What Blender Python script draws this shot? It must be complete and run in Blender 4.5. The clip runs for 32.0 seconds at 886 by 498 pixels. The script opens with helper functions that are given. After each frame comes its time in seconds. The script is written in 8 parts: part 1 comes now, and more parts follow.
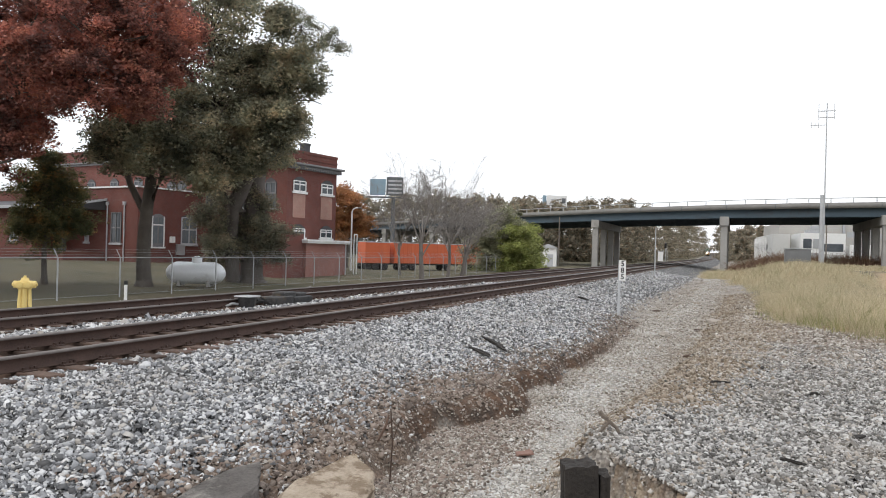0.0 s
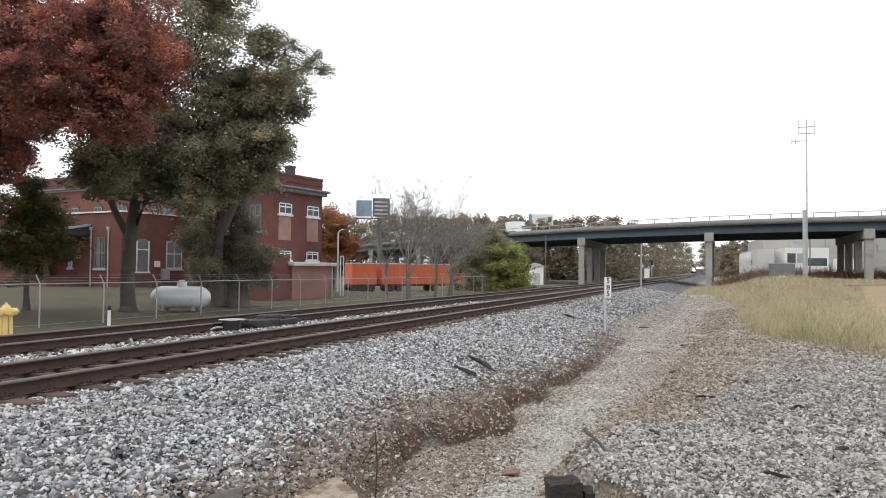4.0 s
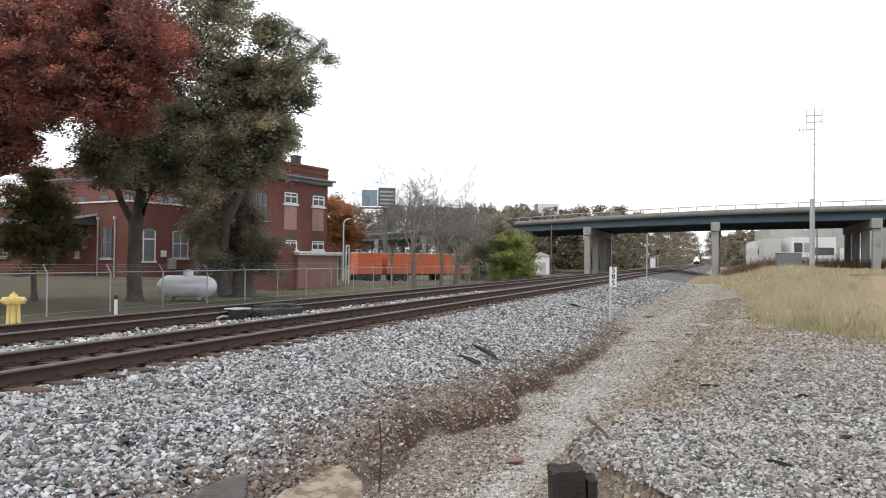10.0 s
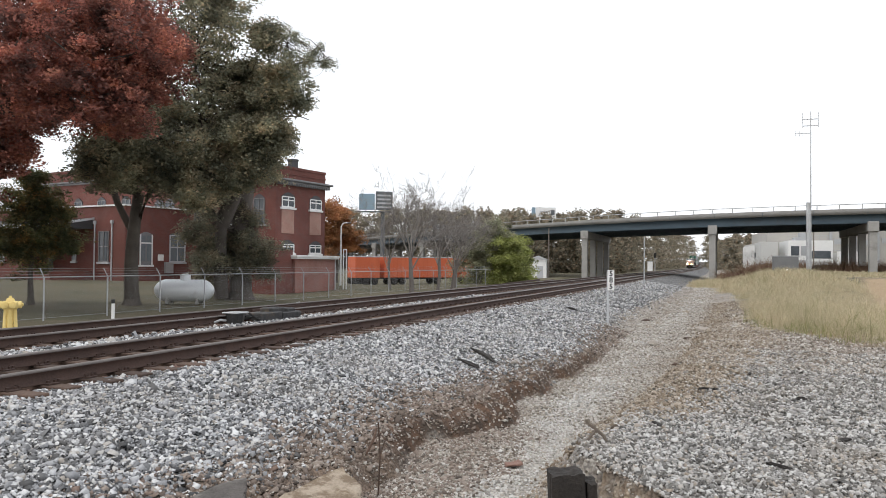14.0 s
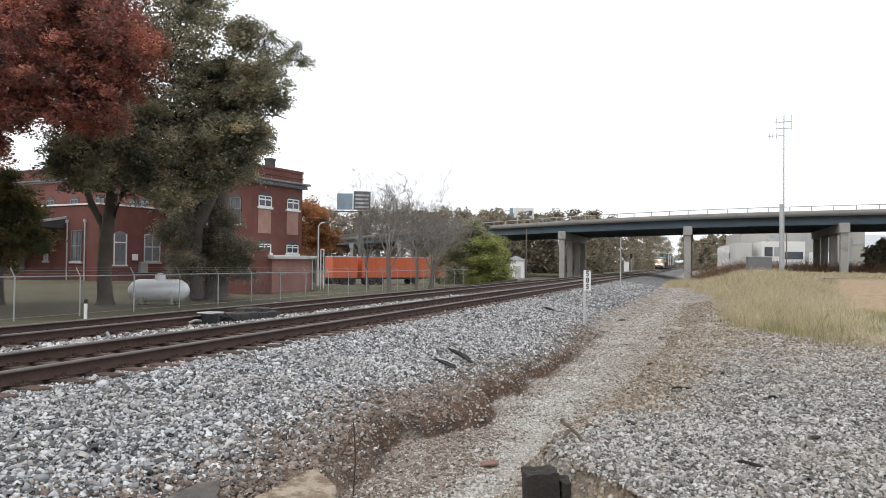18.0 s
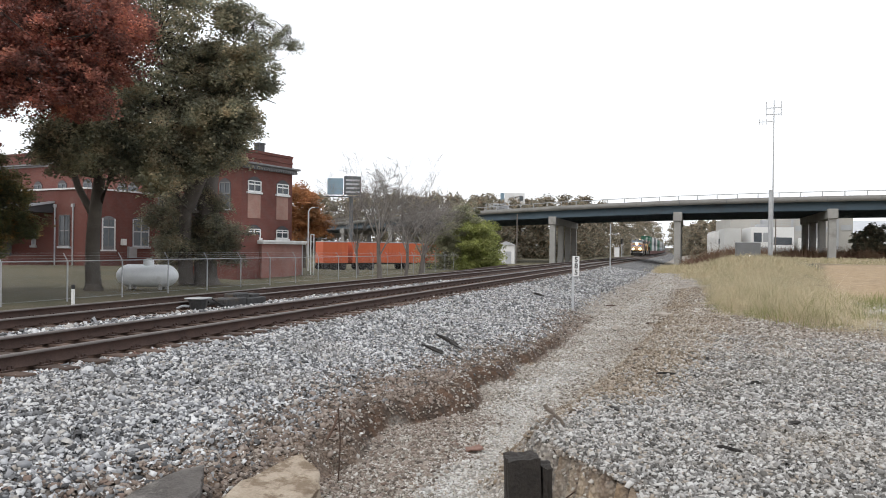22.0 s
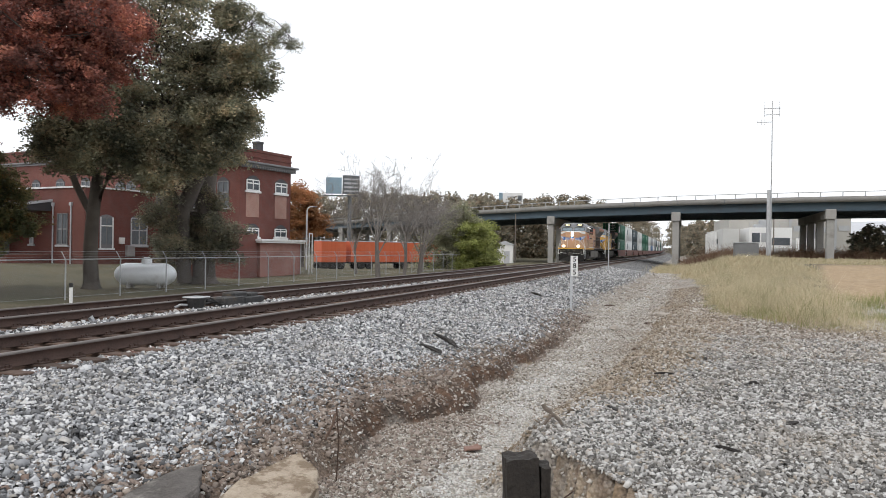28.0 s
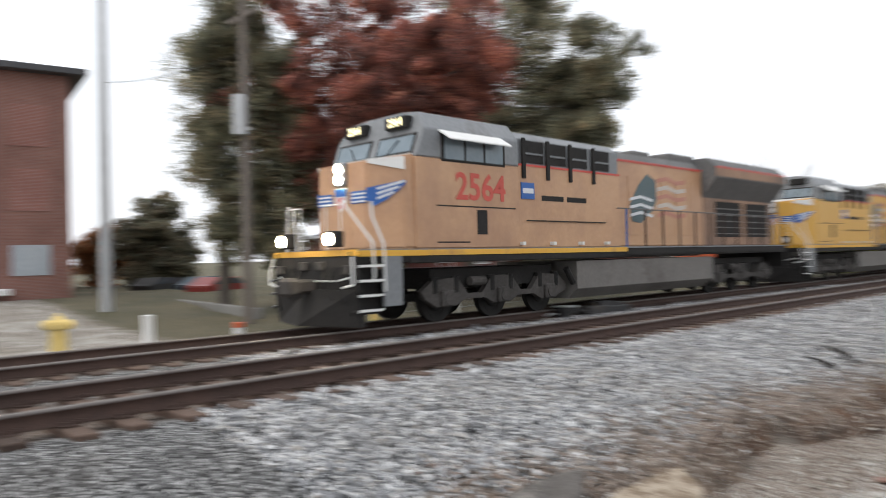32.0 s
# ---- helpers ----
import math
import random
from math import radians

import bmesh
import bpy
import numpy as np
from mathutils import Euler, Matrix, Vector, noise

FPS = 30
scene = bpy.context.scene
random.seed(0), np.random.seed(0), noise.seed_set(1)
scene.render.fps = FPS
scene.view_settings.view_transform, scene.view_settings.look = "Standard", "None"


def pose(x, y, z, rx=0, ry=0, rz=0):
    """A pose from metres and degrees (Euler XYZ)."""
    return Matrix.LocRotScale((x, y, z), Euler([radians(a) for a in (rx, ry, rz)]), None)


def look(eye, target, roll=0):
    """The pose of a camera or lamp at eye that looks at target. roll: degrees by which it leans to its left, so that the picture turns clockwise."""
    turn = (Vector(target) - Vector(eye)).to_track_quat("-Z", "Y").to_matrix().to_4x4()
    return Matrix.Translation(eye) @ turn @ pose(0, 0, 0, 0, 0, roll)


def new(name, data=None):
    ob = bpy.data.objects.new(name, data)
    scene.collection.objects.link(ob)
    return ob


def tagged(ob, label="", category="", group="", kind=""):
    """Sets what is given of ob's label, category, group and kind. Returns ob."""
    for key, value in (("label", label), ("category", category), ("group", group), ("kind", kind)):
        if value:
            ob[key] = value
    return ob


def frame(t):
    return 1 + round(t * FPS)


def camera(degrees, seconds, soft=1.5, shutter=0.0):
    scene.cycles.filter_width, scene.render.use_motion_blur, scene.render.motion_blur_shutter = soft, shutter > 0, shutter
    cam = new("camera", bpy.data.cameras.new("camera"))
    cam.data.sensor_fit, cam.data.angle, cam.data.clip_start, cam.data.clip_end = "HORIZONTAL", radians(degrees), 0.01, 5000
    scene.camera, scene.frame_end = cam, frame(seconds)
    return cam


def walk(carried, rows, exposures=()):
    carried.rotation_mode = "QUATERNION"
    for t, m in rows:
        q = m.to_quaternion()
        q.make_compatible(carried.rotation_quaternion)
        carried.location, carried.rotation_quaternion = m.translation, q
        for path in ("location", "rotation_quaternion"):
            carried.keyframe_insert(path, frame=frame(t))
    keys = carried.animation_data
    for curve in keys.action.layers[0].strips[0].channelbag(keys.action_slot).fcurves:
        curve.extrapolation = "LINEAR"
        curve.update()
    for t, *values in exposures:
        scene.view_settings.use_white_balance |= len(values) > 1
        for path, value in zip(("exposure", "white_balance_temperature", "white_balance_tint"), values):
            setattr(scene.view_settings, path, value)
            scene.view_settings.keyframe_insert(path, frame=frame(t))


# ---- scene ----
# The camera stands beside the line, hand-held; z = 0 is the top of the near rails, y runs along the line.
cam = camera(62.0, 32.0, soft=0.8, shutter=0.6)
EYE = 1.358
PATH = [
    (0, -0.060, -0.007, 0.037, 21.55, -0.01, -1.55),
    (0.5, -0.064, -0.012, 0.036, 21.18, 0.39, -1.01),
    (1, -0.067, -0.007, 0.042, 20.99, 0.27, -1.14),
    (1.5, -0.061, -0.009, 0.030, 21.27, 0.11, -0.99),
    (2, -0.052, -0.006, 0.030, 21.07, 0.14, -0.60),
    (2.5, -0.025, 0.006, 0.043, 20.63, 0.70, -1.36),
    (3, -0.007, 0.009, 0.040, 21.12, 1.33, -1.34),
    (3.5, -0.006, 0.003, 0.031, 20.70, 1.63, -0.65),
    (5.5, 0.016, 0.002, 0.012, 19.88, 1.23, -1.07),
    (6, 0.009, 0.001, 0.008, 19.18, 1.41, -0.73),
    (6.5, 0.012, 0.006, 0.022, 19.76, 1.06, -0.23),
    (7, 0.016, 0.005, 0.013, 20.24, 1.76, -0.36),
    (7.5, 0.019, -0.004, 0.011, 20.50, 2.22, -0.39),
    (8, 0.020, 0.014, 0.015, 21.15, 1.92, -0.09),
    (8.5, 0.012, 0.004, 0.003, 20.46, 1.04, -0.48),
    (9, 0.012, -0.001, 0.011, 21.39, 0.50, -0.76),
    (9.5, 0.017, 0.000, 0.008, 21.67, 0.75, -0.52),
    (10, 0.020, 0.005, 0.016, 21.02, 0.77, -0.62),
    (10.5, 0.007, 0.006, 0.006, 20.23, 1.27, -0.87),
    (11, -0.004, 0.000, 0.006, 20.39, 1.05, -1.03),
    (11.5, -0.001, 0.003, 0.015, 21.18, 1.05, -0.73),
    (12, -0.003, -0.001, 0.009, 21.56, 0.84, -0.33),
    (12.5, 0.003, -0.005, 0.012, 21.59, 1.26, -0.42),
    (13, -0.001, 0.000, 0.006, 21.46, 0.95, -0.50),
    (13.5, 0.003, 0.001, 0.005, 21.20, 0.81, -0.38),
    (14, 0.004, 0.002, 0.012, 20.81, 1.06, -0.56),
    (14.5, 0.000, -0.004, 0.007, 20.53, 1.05, -0.59),
    (15, 0.000, 0.005, 0.009, 20.14, 0.81, -0.52),
    (15.5, 0.006, 0.001, 0.013, 19.81, 0.99, -0.56),
    (17.5, 0.018, 0.005, 0.008, 19.47, 0.94, -0.47),
    (18, 0.025, 0.011, 0.009, 19.11, 1.09, -0.65),
    (18.5, 0.054, 0.023, 0.013, 19.13, 1.10, -0.46),
    (19, 0.080, 0.033, 0.020, 20.01, 0.59, -0.63),
    (19.5, 0.068, 0.030, 0.024, 19.08, -0.07, 0.24),
    (20, 0.055, 0.010, 0.005, 18.57, -0.29, -0.63),
    (20.5, 0.068, 0.020, 0.010, 18.94, -0.38, -0.37),
    (21, 0.085, 0.024, 0.024, 18.68, 0.15, -1.01),
    (21.5, 0.083, 0.029, 0.027, 18.22, -0.05, -1.06),
    (22, 0.093, 0.028, 0.027, 18.42, -0.06, -0.72),
    (22.5, 0.099, 0.027, 0.025, 18.88, -0.12, -0.27),
    (23, 0.092, 0.040, 0.033, 18.35, -0.53, -0.42),
    (23.5, 0.097, 0.035, 0.031, 18.28, 0.07, -0.09),
    (24, 0.105, 0.035, 0.028, 18.08, 0.42, -0.03),
    (24.5, 0.101, 0.035, 0.029, 17.06, 0.39, -0.10),
    (26.5, 0.094, 0.034, 0.029, 17.62, 0.16, -0.69),
    (27, 0.088, 0.028, 0.034, 18.15, 0.26, -0.94),
    (27.5, 0.082, 0.021, 0.027, 18.43, 0.36, -0.83),
    (28, 0.087, 0.029, 0.027, 18.29, -0.10, -0.87),
    (28.5, 0.082, 0.025, 0.034, 18.68, -0.11, -0.98),
    (29, 0.082, 0.032, 0.031, 19.46, -0.01, -1.01),
    (29.5, 0.098, 0.026, 0.038, 20.33, -0.12, -0.83),
    (30, 0.094, 0.030, 0.039, 21.81, -0.07, -0.40),
    (30.5, 0.105, 0.029, 0.038, 23.37, -0.02, 0.12),
    (31, 0.113, 0.033, 0.045, 24.96, 0.09, 0.63),
    (31.3, 0.034, 0.002, 0.014, 25.39, 0.69, 0.54),
    (31.5, 0.057, 0.030, -0.028, 27.32, 0.89, 0.56),
    (31.7, 0.017, 0.002, 0.025, 33.85, 0.94, 0.51),
    (31.9, -0.008, -0.003, -0.027, 41.76, 0.81, 1.26),
    (32, -0.016, -0.000, 0.016, 45.75, 0.74, 1.38),
]
walk(cam, [(t, pose(x, y, EYE + z, 90 + pitch, roll, yaw)) for t, x, y, z, yaw, pitch, roll in PATH])

# ---- light: a bright, even overcast ----
world = bpy.data.worlds.new("overcast")
scene.world = world
world.use_nodes = True
wn, wl = world.node_tree.nodes, world.node_tree.links
sky = wn.new("ShaderNodeTexSky")
sky.sky_type, sky.sun_disc = "NISHITA", False
sky.sun_elevation, sky.sun_rotation = radians(38), radians(200)
sky.air_density, sky.dust_density = 1.5, 4.0
dim = wn.new("ShaderNodeVectorMath")
dim.operation = "SCALE"
dim.inputs["Scale"].default_value = 0.1
cloud = wn.new("ShaderNodeMix")
cloud.data_type = "RGBA"
cloud.inputs["Factor"].default_value = 0.86
cloud.inputs["B"].default_value = (0.985, 1.01, 1.06, 1)
wl.new(sky.outputs["Color"], dim.inputs[0])
wl.new(dim.outputs["Vector"], cloud.inputs["A"])
wl.new(cloud.outputs["Result"], wn["Background"].inputs["Color"])
wn["Background"].inputs["Strength"].default_value = 1.28
sun = new("sun", bpy.data.lights.new("sun", "SUN"))
sun.data.energy, sun.data.angle, sun.data.color = 0.9, radians(25), (1.0, 0.97, 0.92)
sun.matrix_world = look((0, 0, 50), (14, 26, 0))


# ---- tools ----
def mesh_of(bm, name, material, smooth=False):
    me = bpy.data.meshes.new(name)
    bm.normal_update()
    bm.to_mesh(me)
    bm.free()
    for m in (material if isinstance(material, (list, tuple)) else [material]):
        me.materials.append(m)
    if smooth:
        me.polygons.foreach_set("use_smooth", [True] * len(me.polygons))
    return me


def part(name, bm, material, parent=None, label="", m=None, smooth=False):
    """Links a bmesh as one mesh object, under a thing or a part of one."""
    ob = new(name, mesh_of(bm, name, material, smooth))
    ob.parent = parent
    if m is not None:
        ob.matrix_basis = m
    if label:
        ob["label"] = label
    return ob


def again(ob, m, parent=None):
    """Another piece on the same mesh."""
    o = new(ob.name.split(".")[0], ob.data)
    o.parent = parent if parent is not None else ob.parent
    o.matrix_basis = m
    if "label" in ob:
        o["label"] = ob["label"]
    return o


def thing(name, m, label, category, group="", kind=""):
    ob = new(name)
    ob.empty_display_size = 0.2
    ob.matrix_basis = m
    return tagged(ob, label, category, group, kind)


def box(bm, x0, x1, y0, y1, z0, z1, bevel=0.0, m=None):
    t = Matrix.LocRotScale(((x0 + x1) / 2, (y0 + y1) / 2, (z0 + z1) / 2), None, (x1 - x0, y1 - y0, z1 - z0))
    r = bmesh.ops.create_cube(bm, size=1.0, matrix=(m @ t) if m is not None else t)
    if bevel:
        edges = list({e for v in r["verts"] for e in v.link_edges})
        bmesh.ops.bevel(bm, geom=edges, offset=bevel, segments=1, affect="EDGES")
    return bm


def rod(bm, a, b, r0, r1=None, seg=8, caps=True):
    a, b = Vector(a), Vector(b)
    d = b - a
    t = Matrix.Translation((a + b) / 2) @ d.to_track_quat("Z", "Y").to_matrix().to_4x4()
    bmesh.ops.create_cone(bm, cap_ends=caps, segments=seg, radius1=r0, radius2=r0 if r1 is None else r1, depth=d.length, matrix=t)
    return bm


def tube(bm, pts, r, seg=6):
    for a, b in zip(pts[:-1], pts[1:]):
        rod(bm, a, b, r, seg=seg)
    return bm


def prism(bm, outline, a, b, axis="x"):
    """A closed outline of (p, q) pairs, drawn out from a to b along an axis; p, q are the other two axes in order."""
    def at(p, q, s):
        return {"x": (s, p, q), "y": (p, s, q), "z": (p, q, s)}[axis]
    v0 = [bm.verts.new(at(p, q, a)) for p, q in outline]
    v1 = [bm.verts.new(at(p, q, b)) for p, q in outline]
    fs = [bm.faces.new(v0), bm.faces.new(v1[::-1])]
    n = len(outline)
    for i in range(n):
        fs.append(bm.faces.new((v0[i], v0[(i + 1) % n], v1[(i + 1) % n], v1[i])))
    bmesh.ops.recalc_face_normals(bm, faces=fs)
    return bm


def soup(name, verts, faces, material, parent=None, label="", kind="", smooth=False):
    """One mesh out of computed arrays."""
    me = bpy.data.meshes.new(name)
    verts, faces = np.asarray(verts, np.float32), np.asarray(faces, np.int32)
    me.vertices.add(len(verts))
    me.vertices.foreach_set("co", verts.ravel())
    k = faces.shape[1]
    me.loops.add(faces.size)
    me.loops.foreach_set("vertex_index", faces.ravel())
    me.polygons.add(len(faces))
    me.polygons.foreach_set("loop_start", np.arange(0, faces.size, k, dtype=np.int32))
    me.polygons.foreach_set("loop_total", np.full(len(faces), k, np.int32))
    me.update(calc_edges=True)
    if smooth:
        me.polygons.foreach_set("use_smooth", [True] * len(me.polygons))
    me.materials.append(material)
    ob = new(name, me)
    ob.parent = parent
    return tagged(ob, label, "", "", kind)


# ---- materials ----
def nodes_of(name):
    m = bpy.data.materials.new(name)
    m.use_nodes = True
    return m, m.node_tree.nodes, m.node_tree.links, m.node_tree.nodes["Principled BSDF"]


def noise_node(n, l, coord, scale, detail=4.0, rough=0.6):
    t = n.new("ShaderNodeTexNoise")
    t.inputs["Scale"].default_value, t.inputs["Detail"].default_value, t.inputs["Roughness"].default_value = scale, detail, rough
    l.new(coord, t.inputs["Vector"])
    return t


def mixer(n, l, fac, a, b, mode="MIX"):
    x = n.new("ShaderNodeMix")
    x.data_type, x.blend_type = "RGBA", mode
    for key, v in (("Factor", fac), ("A", a), ("B", b)):
        if isinstance(v, (int, float)):
            x.inputs[key].default_value = v
        elif isinstance(v, tuple):
            x.inputs[key].default_value = (*v, 1) if len(v) == 3 else v
        else:
            l.new(v, x.inputs[key])
    return x.outputs["Result"]


def ramp(n, l, fac, lo, hi):
    r = n.new("ShaderNodeMapRange")
    r.inputs["From Min"].default_value, r.inputs["From Max"].default_value = lo, hi
    l.new(fac, r.inputs["Value"])
    return r.outputs["Result"]


def surface(name, c1, c2, scale=1.0, fine=30.0, rough=0.8, metal=0.0, bump=0.15, vary=0.0, dirt=None, dirt_at=(0.55, 0.7), glow=None, glow_strength=0.0):
    """A worn surface: two colours mottled at a coarse and a fine scale, relief, and patches of dirt."""
    m, n, l, b = nodes_of(name)
    co = n.new("ShaderNodeTexCoord").outputs["Object"]
    big, small = noise_node(n, l, co, scale), noise_node(n, l, co, fine, 3.0)
    f = mixer(n, l, 0.45, big.outputs["Fac"], small.outputs["Fac"])
    col = mixer(n, l, ramp(n, l, f, 0.32, 0.68), c1, c2)
    if dirt:
        d = noise_node(n, l, co, scale * 0.6, 6.0, 0.7)
        col = mixer(n, l, ramp(n, l, d.outputs["Fac"], *dirt_at), col, dirt)
    if vary:
        info = n.new("ShaderNodeObjectInfo")
        hsv = n.new("ShaderNodeHueSaturation")
        l.new(ramp_to(n, l, info.outputs["Random"], 1 - vary, 1 + vary), hsv.inputs["Value"])
        l.new(col, hsv.inputs["Color"])
        col = hsv.outputs["Color"]
    l.new(col, b.inputs["Base Color"])
    b.inputs["Roughness"].default_value, b.inputs["Metallic"].default_value = rough, metal
    if bump:
        bp = n.new("ShaderNodeBump")
        bp.inputs["Strength"].default_value, bp.inputs["Distance"].default_value = bump, 0.02
        l.new(small.outputs["Fac"], bp.inputs["Height"])
        l.new(bp.outputs["Normal"], b.inputs["Normal"])
    if glow:
        b.inputs["Emission Color"].default_value = (*glow, 1)
        b.inputs["Emission Strength"].default_value = glow_strength
    return m


def ramp_to(n, l, fac, lo, hi):
    r = n.new("ShaderNodeMapRange")
    r.inputs["To Min"].default_value, r.inputs["To Max"].default_value = lo, hi
    l.new(fac, r.inputs["Value"])
    return r.outputs["Result"]


def leaf_material(name, colours, island=True):
    m, n, l, b = nodes_of(name)
    geo = n.new("ShaderNodeNewGeometry")
    r = n.new("ShaderNodeValToRGB")
    el = r.color_ramp.elements
    while len(el) < len(colours):
        el.new(0.5)
    for i, c in enumerate(colours):
        el[i].position, el[i].color = i / (len(colours) - 1), (*c, 1)
    co = n.new("ShaderNodeTexCoord").outputs["Object"]
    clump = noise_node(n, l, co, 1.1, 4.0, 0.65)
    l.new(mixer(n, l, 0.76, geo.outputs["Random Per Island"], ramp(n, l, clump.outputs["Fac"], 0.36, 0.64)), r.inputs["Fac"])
    # coarse noise paints shaded gaps and bright boughs into the leaf colour
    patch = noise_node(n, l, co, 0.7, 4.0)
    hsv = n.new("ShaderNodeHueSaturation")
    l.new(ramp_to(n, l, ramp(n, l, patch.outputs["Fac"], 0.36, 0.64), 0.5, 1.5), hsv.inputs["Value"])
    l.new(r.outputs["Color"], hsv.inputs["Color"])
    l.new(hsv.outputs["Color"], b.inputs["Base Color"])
    b.inputs["Roughness"].default_value = 0.6
    tr = n.new("ShaderNodeBsdfTranslucent")
    l.new(hsv.outputs["Color"], tr.inputs["Color"])
    mx = n.new("ShaderNodeMixShader")
    mx.inputs["Fac"].default_value = 0.48
    l.new(b.outputs["BSDF"], mx.inputs[1])
    l.new(tr.outputs["BSDF"], mx.inputs[2])
    l.new(mx.outputs["Shader"], n["Material Output"].inputs["Surface"])
    return m


def brick_material(name, c1, c2, mortar, scale=1.0):
    m, n, l, b = nodes_of(name)
    co = n.new("ShaderNodeTexCoord").outputs["Object"]
    sep = n.new("ShaderNodeSeparateXYZ")
    l.new(co, sep.inputs[0])
    add = n.new("ShaderNodeMath")
    l.new(sep.outputs["X"], add.inputs[0])
    l.new(sep.outputs["Y"], add.inputs[1])
    com = n.new("ShaderNodeCombineXYZ")
    l.new(add.outputs[0], com.inputs["X"])
    l.new(sep.outputs["Z"], com.inputs["Y"])
    t = n.new("ShaderNodeTexBrick")
    t.inputs["Scale"].default_value = 1.0 / scale
    t.inputs["Brick Width"].default_value, t.inputs["Row Height"].default_value, t.inputs["Mortar Size"].default_value = 0.22, 0.075, 0.008
    for key, c in (("Color1", c1), ("Color2", c2), ("Mortar", mortar)):
        t.inputs[key].default_value = (*c, 1)
    l.new(com.outputs[0], t.inputs["Vector"])
    big = noise_node(n, l, co, 0.5, 5.0)
    col = mixer(n, l, ramp_to(n, l, ramp(n, l, big.outputs["Fac"], 0.35, 0.7), 0.0, 0.5), t.outputs["Color"], tuple(0.55 * v for v in c1))
    l.new(col, b.inputs["Base Color"])
    b.inputs["Roughness"].default_value = 0.9
    bp = n.new("ShaderNodeBump")
    bp.inputs["Strength"].default_value, bp.inputs["Distance"].default_value = 0.4, 0.01
    l.new(t.outputs["Fac"], bp.inputs["Height"])
    bp.invert = True
    l.new(bp.outputs["Normal"], b.inputs["Normal"])
    return m


rail_rust = surface("rail rust", (0.042, 0.027, 0.022), (0.092, 0.053, 0.041), 3, 40, 0.85, 0.2, 0.3)
rail_shine = surface("rail head steel", (0.16, 0.14, 0.13), (0.25, 0.225, 0.21), 2, 60, 0.6, 0.5, 0.05)
old_tie = surface("creosoted timber", (0.055, 0.038, 0.03), (0.13, 0.082, 0.06), 2, 25, 0.95, 0, 0.5, vary=0.35)
concrete = surface("weathered concrete", (0.28, 0.275, 0.26), (0.38, 0.37, 0.35), 0.6, 15, 0.9, 0, 0.15, dirt=(0.22, 0.21, 0.19))
concrete_pale = surface("pale concrete", (0.19, 0.185, 0.175), (0.26, 0.255, 0.24), 0.5, 12, 0.9, 0, 0.12, dirt=(0.19, 0.185, 0.175))
girder_blue = surface("blue-grey bridge paint", (0.045, 0.072, 0.095), (0.065, 0.098, 0.122), 0.4, 6, 0.6, 0, 0.05, dirt=(0.05, 0.06, 0.07))
galvanised = surface("galvanised steel", (0.42, 0.43, 0.44), (0.55, 0.56, 0.57), 2, 40, 0.5, 0.6, 0.08)
bark = surface("bark", (0.06, 0.05, 0.045), (0.14, 0.12, 0.10), 1.5, 20, 0.95, 0, 0.9)
bark_mid = surface("grey-brown bark", (0.085, 0.073, 0.064), (0.16, 0.14, 0.125), 1.5, 20, 0.95, 0, 0.8)
bark_pale = surface("pale bark", (0.12, 0.105, 0.095), (0.21, 0.19, 0.175), 1.5, 20, 0.95, 0, 0.8)
twig_pale = surface("pale bare twigs", (0.19, 0.17, 0.155), (0.30, 0.275, 0.255), 1.5, 20, 0.95, 0, 0.3)
brick_red = brick_material("red brick", (0.155, 0.048, 0.038), (0.205, 0.068, 0.053), (0.17, 0.115, 0.10))
brick_pale = brick_material("pale brick infill", (0.36, 0.19, 0.15), (0.42, 0.23, 0.19), (0.42, 0.33, 0.28))
brick_shed = brick_material("pink brick", (0.30, 0.12, 0.095), (0.36, 0.16, 0.13), (0.36, 0.27, 0.24))
white_paint = surface("white paint", (0.72, 0.72, 0.71), (0.82, 0.82, 0.81), 1, 20, 0.5, 0, 0.05, dirt=(0.55, 0.53, 0.50))
grey_trim = surface("grey trim paint", (0.42, 0.43, 0.45), (0.52, 0.53, 0.55), 1, 20, 0.6, 0, 0.05)
dark_trim = surface("dark trim", (0.05, 0.05, 0.055), (0.08, 0.08, 0.085), 1, 20, 0.6, 0, 0.05)
hydrant_yellow = surface("yellow paint", (0.70, 0.52, 0.17), (0.80, 0.64, 0.27), 3, 30, 0.6, 0, 0.1, dirt=(0.36, 0.24, 0.06))
tank_white = surface("white tank enamel", (0.66, 0.68, 0.70), (0.76, 0.78, 0.80), 1, 30, 0.3, 0.1, 0.04, dirt=(0.46, 0.46, 0.45))
glass_dark = surface("window glass", (0.05, 0.06, 0.07), (0.09, 0.10, 0.115), 0.7, 3, 0.08, 0, 0.0)
cornice_grey = surface("weathered cornice", (0.13, 0.13, 0.135), (0.26, 0.26, 0.265), 0.8, 14, 0.8, 0, 0.2)
# darker copy of the pale blinds, with the wing's shade in its colour
glass_shaded = surface("shaded blinds behind glass", (0.13, 0.15, 0.165), (0.21, 0.235, 0.25), 1.0, 6, 0.15, 0, 0.0)
glass_pale = surface("blinds behind glass", (0.34, 0.38, 0.42), (0.46, 0.50, 0.53), 1.0, 6, 0.15, 0, 0.0)
orange_paint = surface("orange trailer paint", (0.52, 0.10, 0.035), (0.62, 0.15, 0.06), 0.6, 10, 0.55, 0, 0.05, dirt=(0.42, 0.12, 0.07))
black_steel = surface("black steel", (0.018, 0.018, 0.018), (0.045, 0.042, 0.04), 1.5, 25, 0.7, 0.2, 0.15)


# ---- the ground: one sheet with the track bed, the ditch, the gravel pad and the lawn ----
def bend(y):
    return -2.5e-5 * np.maximum(0, y - 100.0) ** 2


def rise(y):
    return 2.0e-5 * np.maximum(0, np.minimum(y, 900.0) - 380.0) ** 2


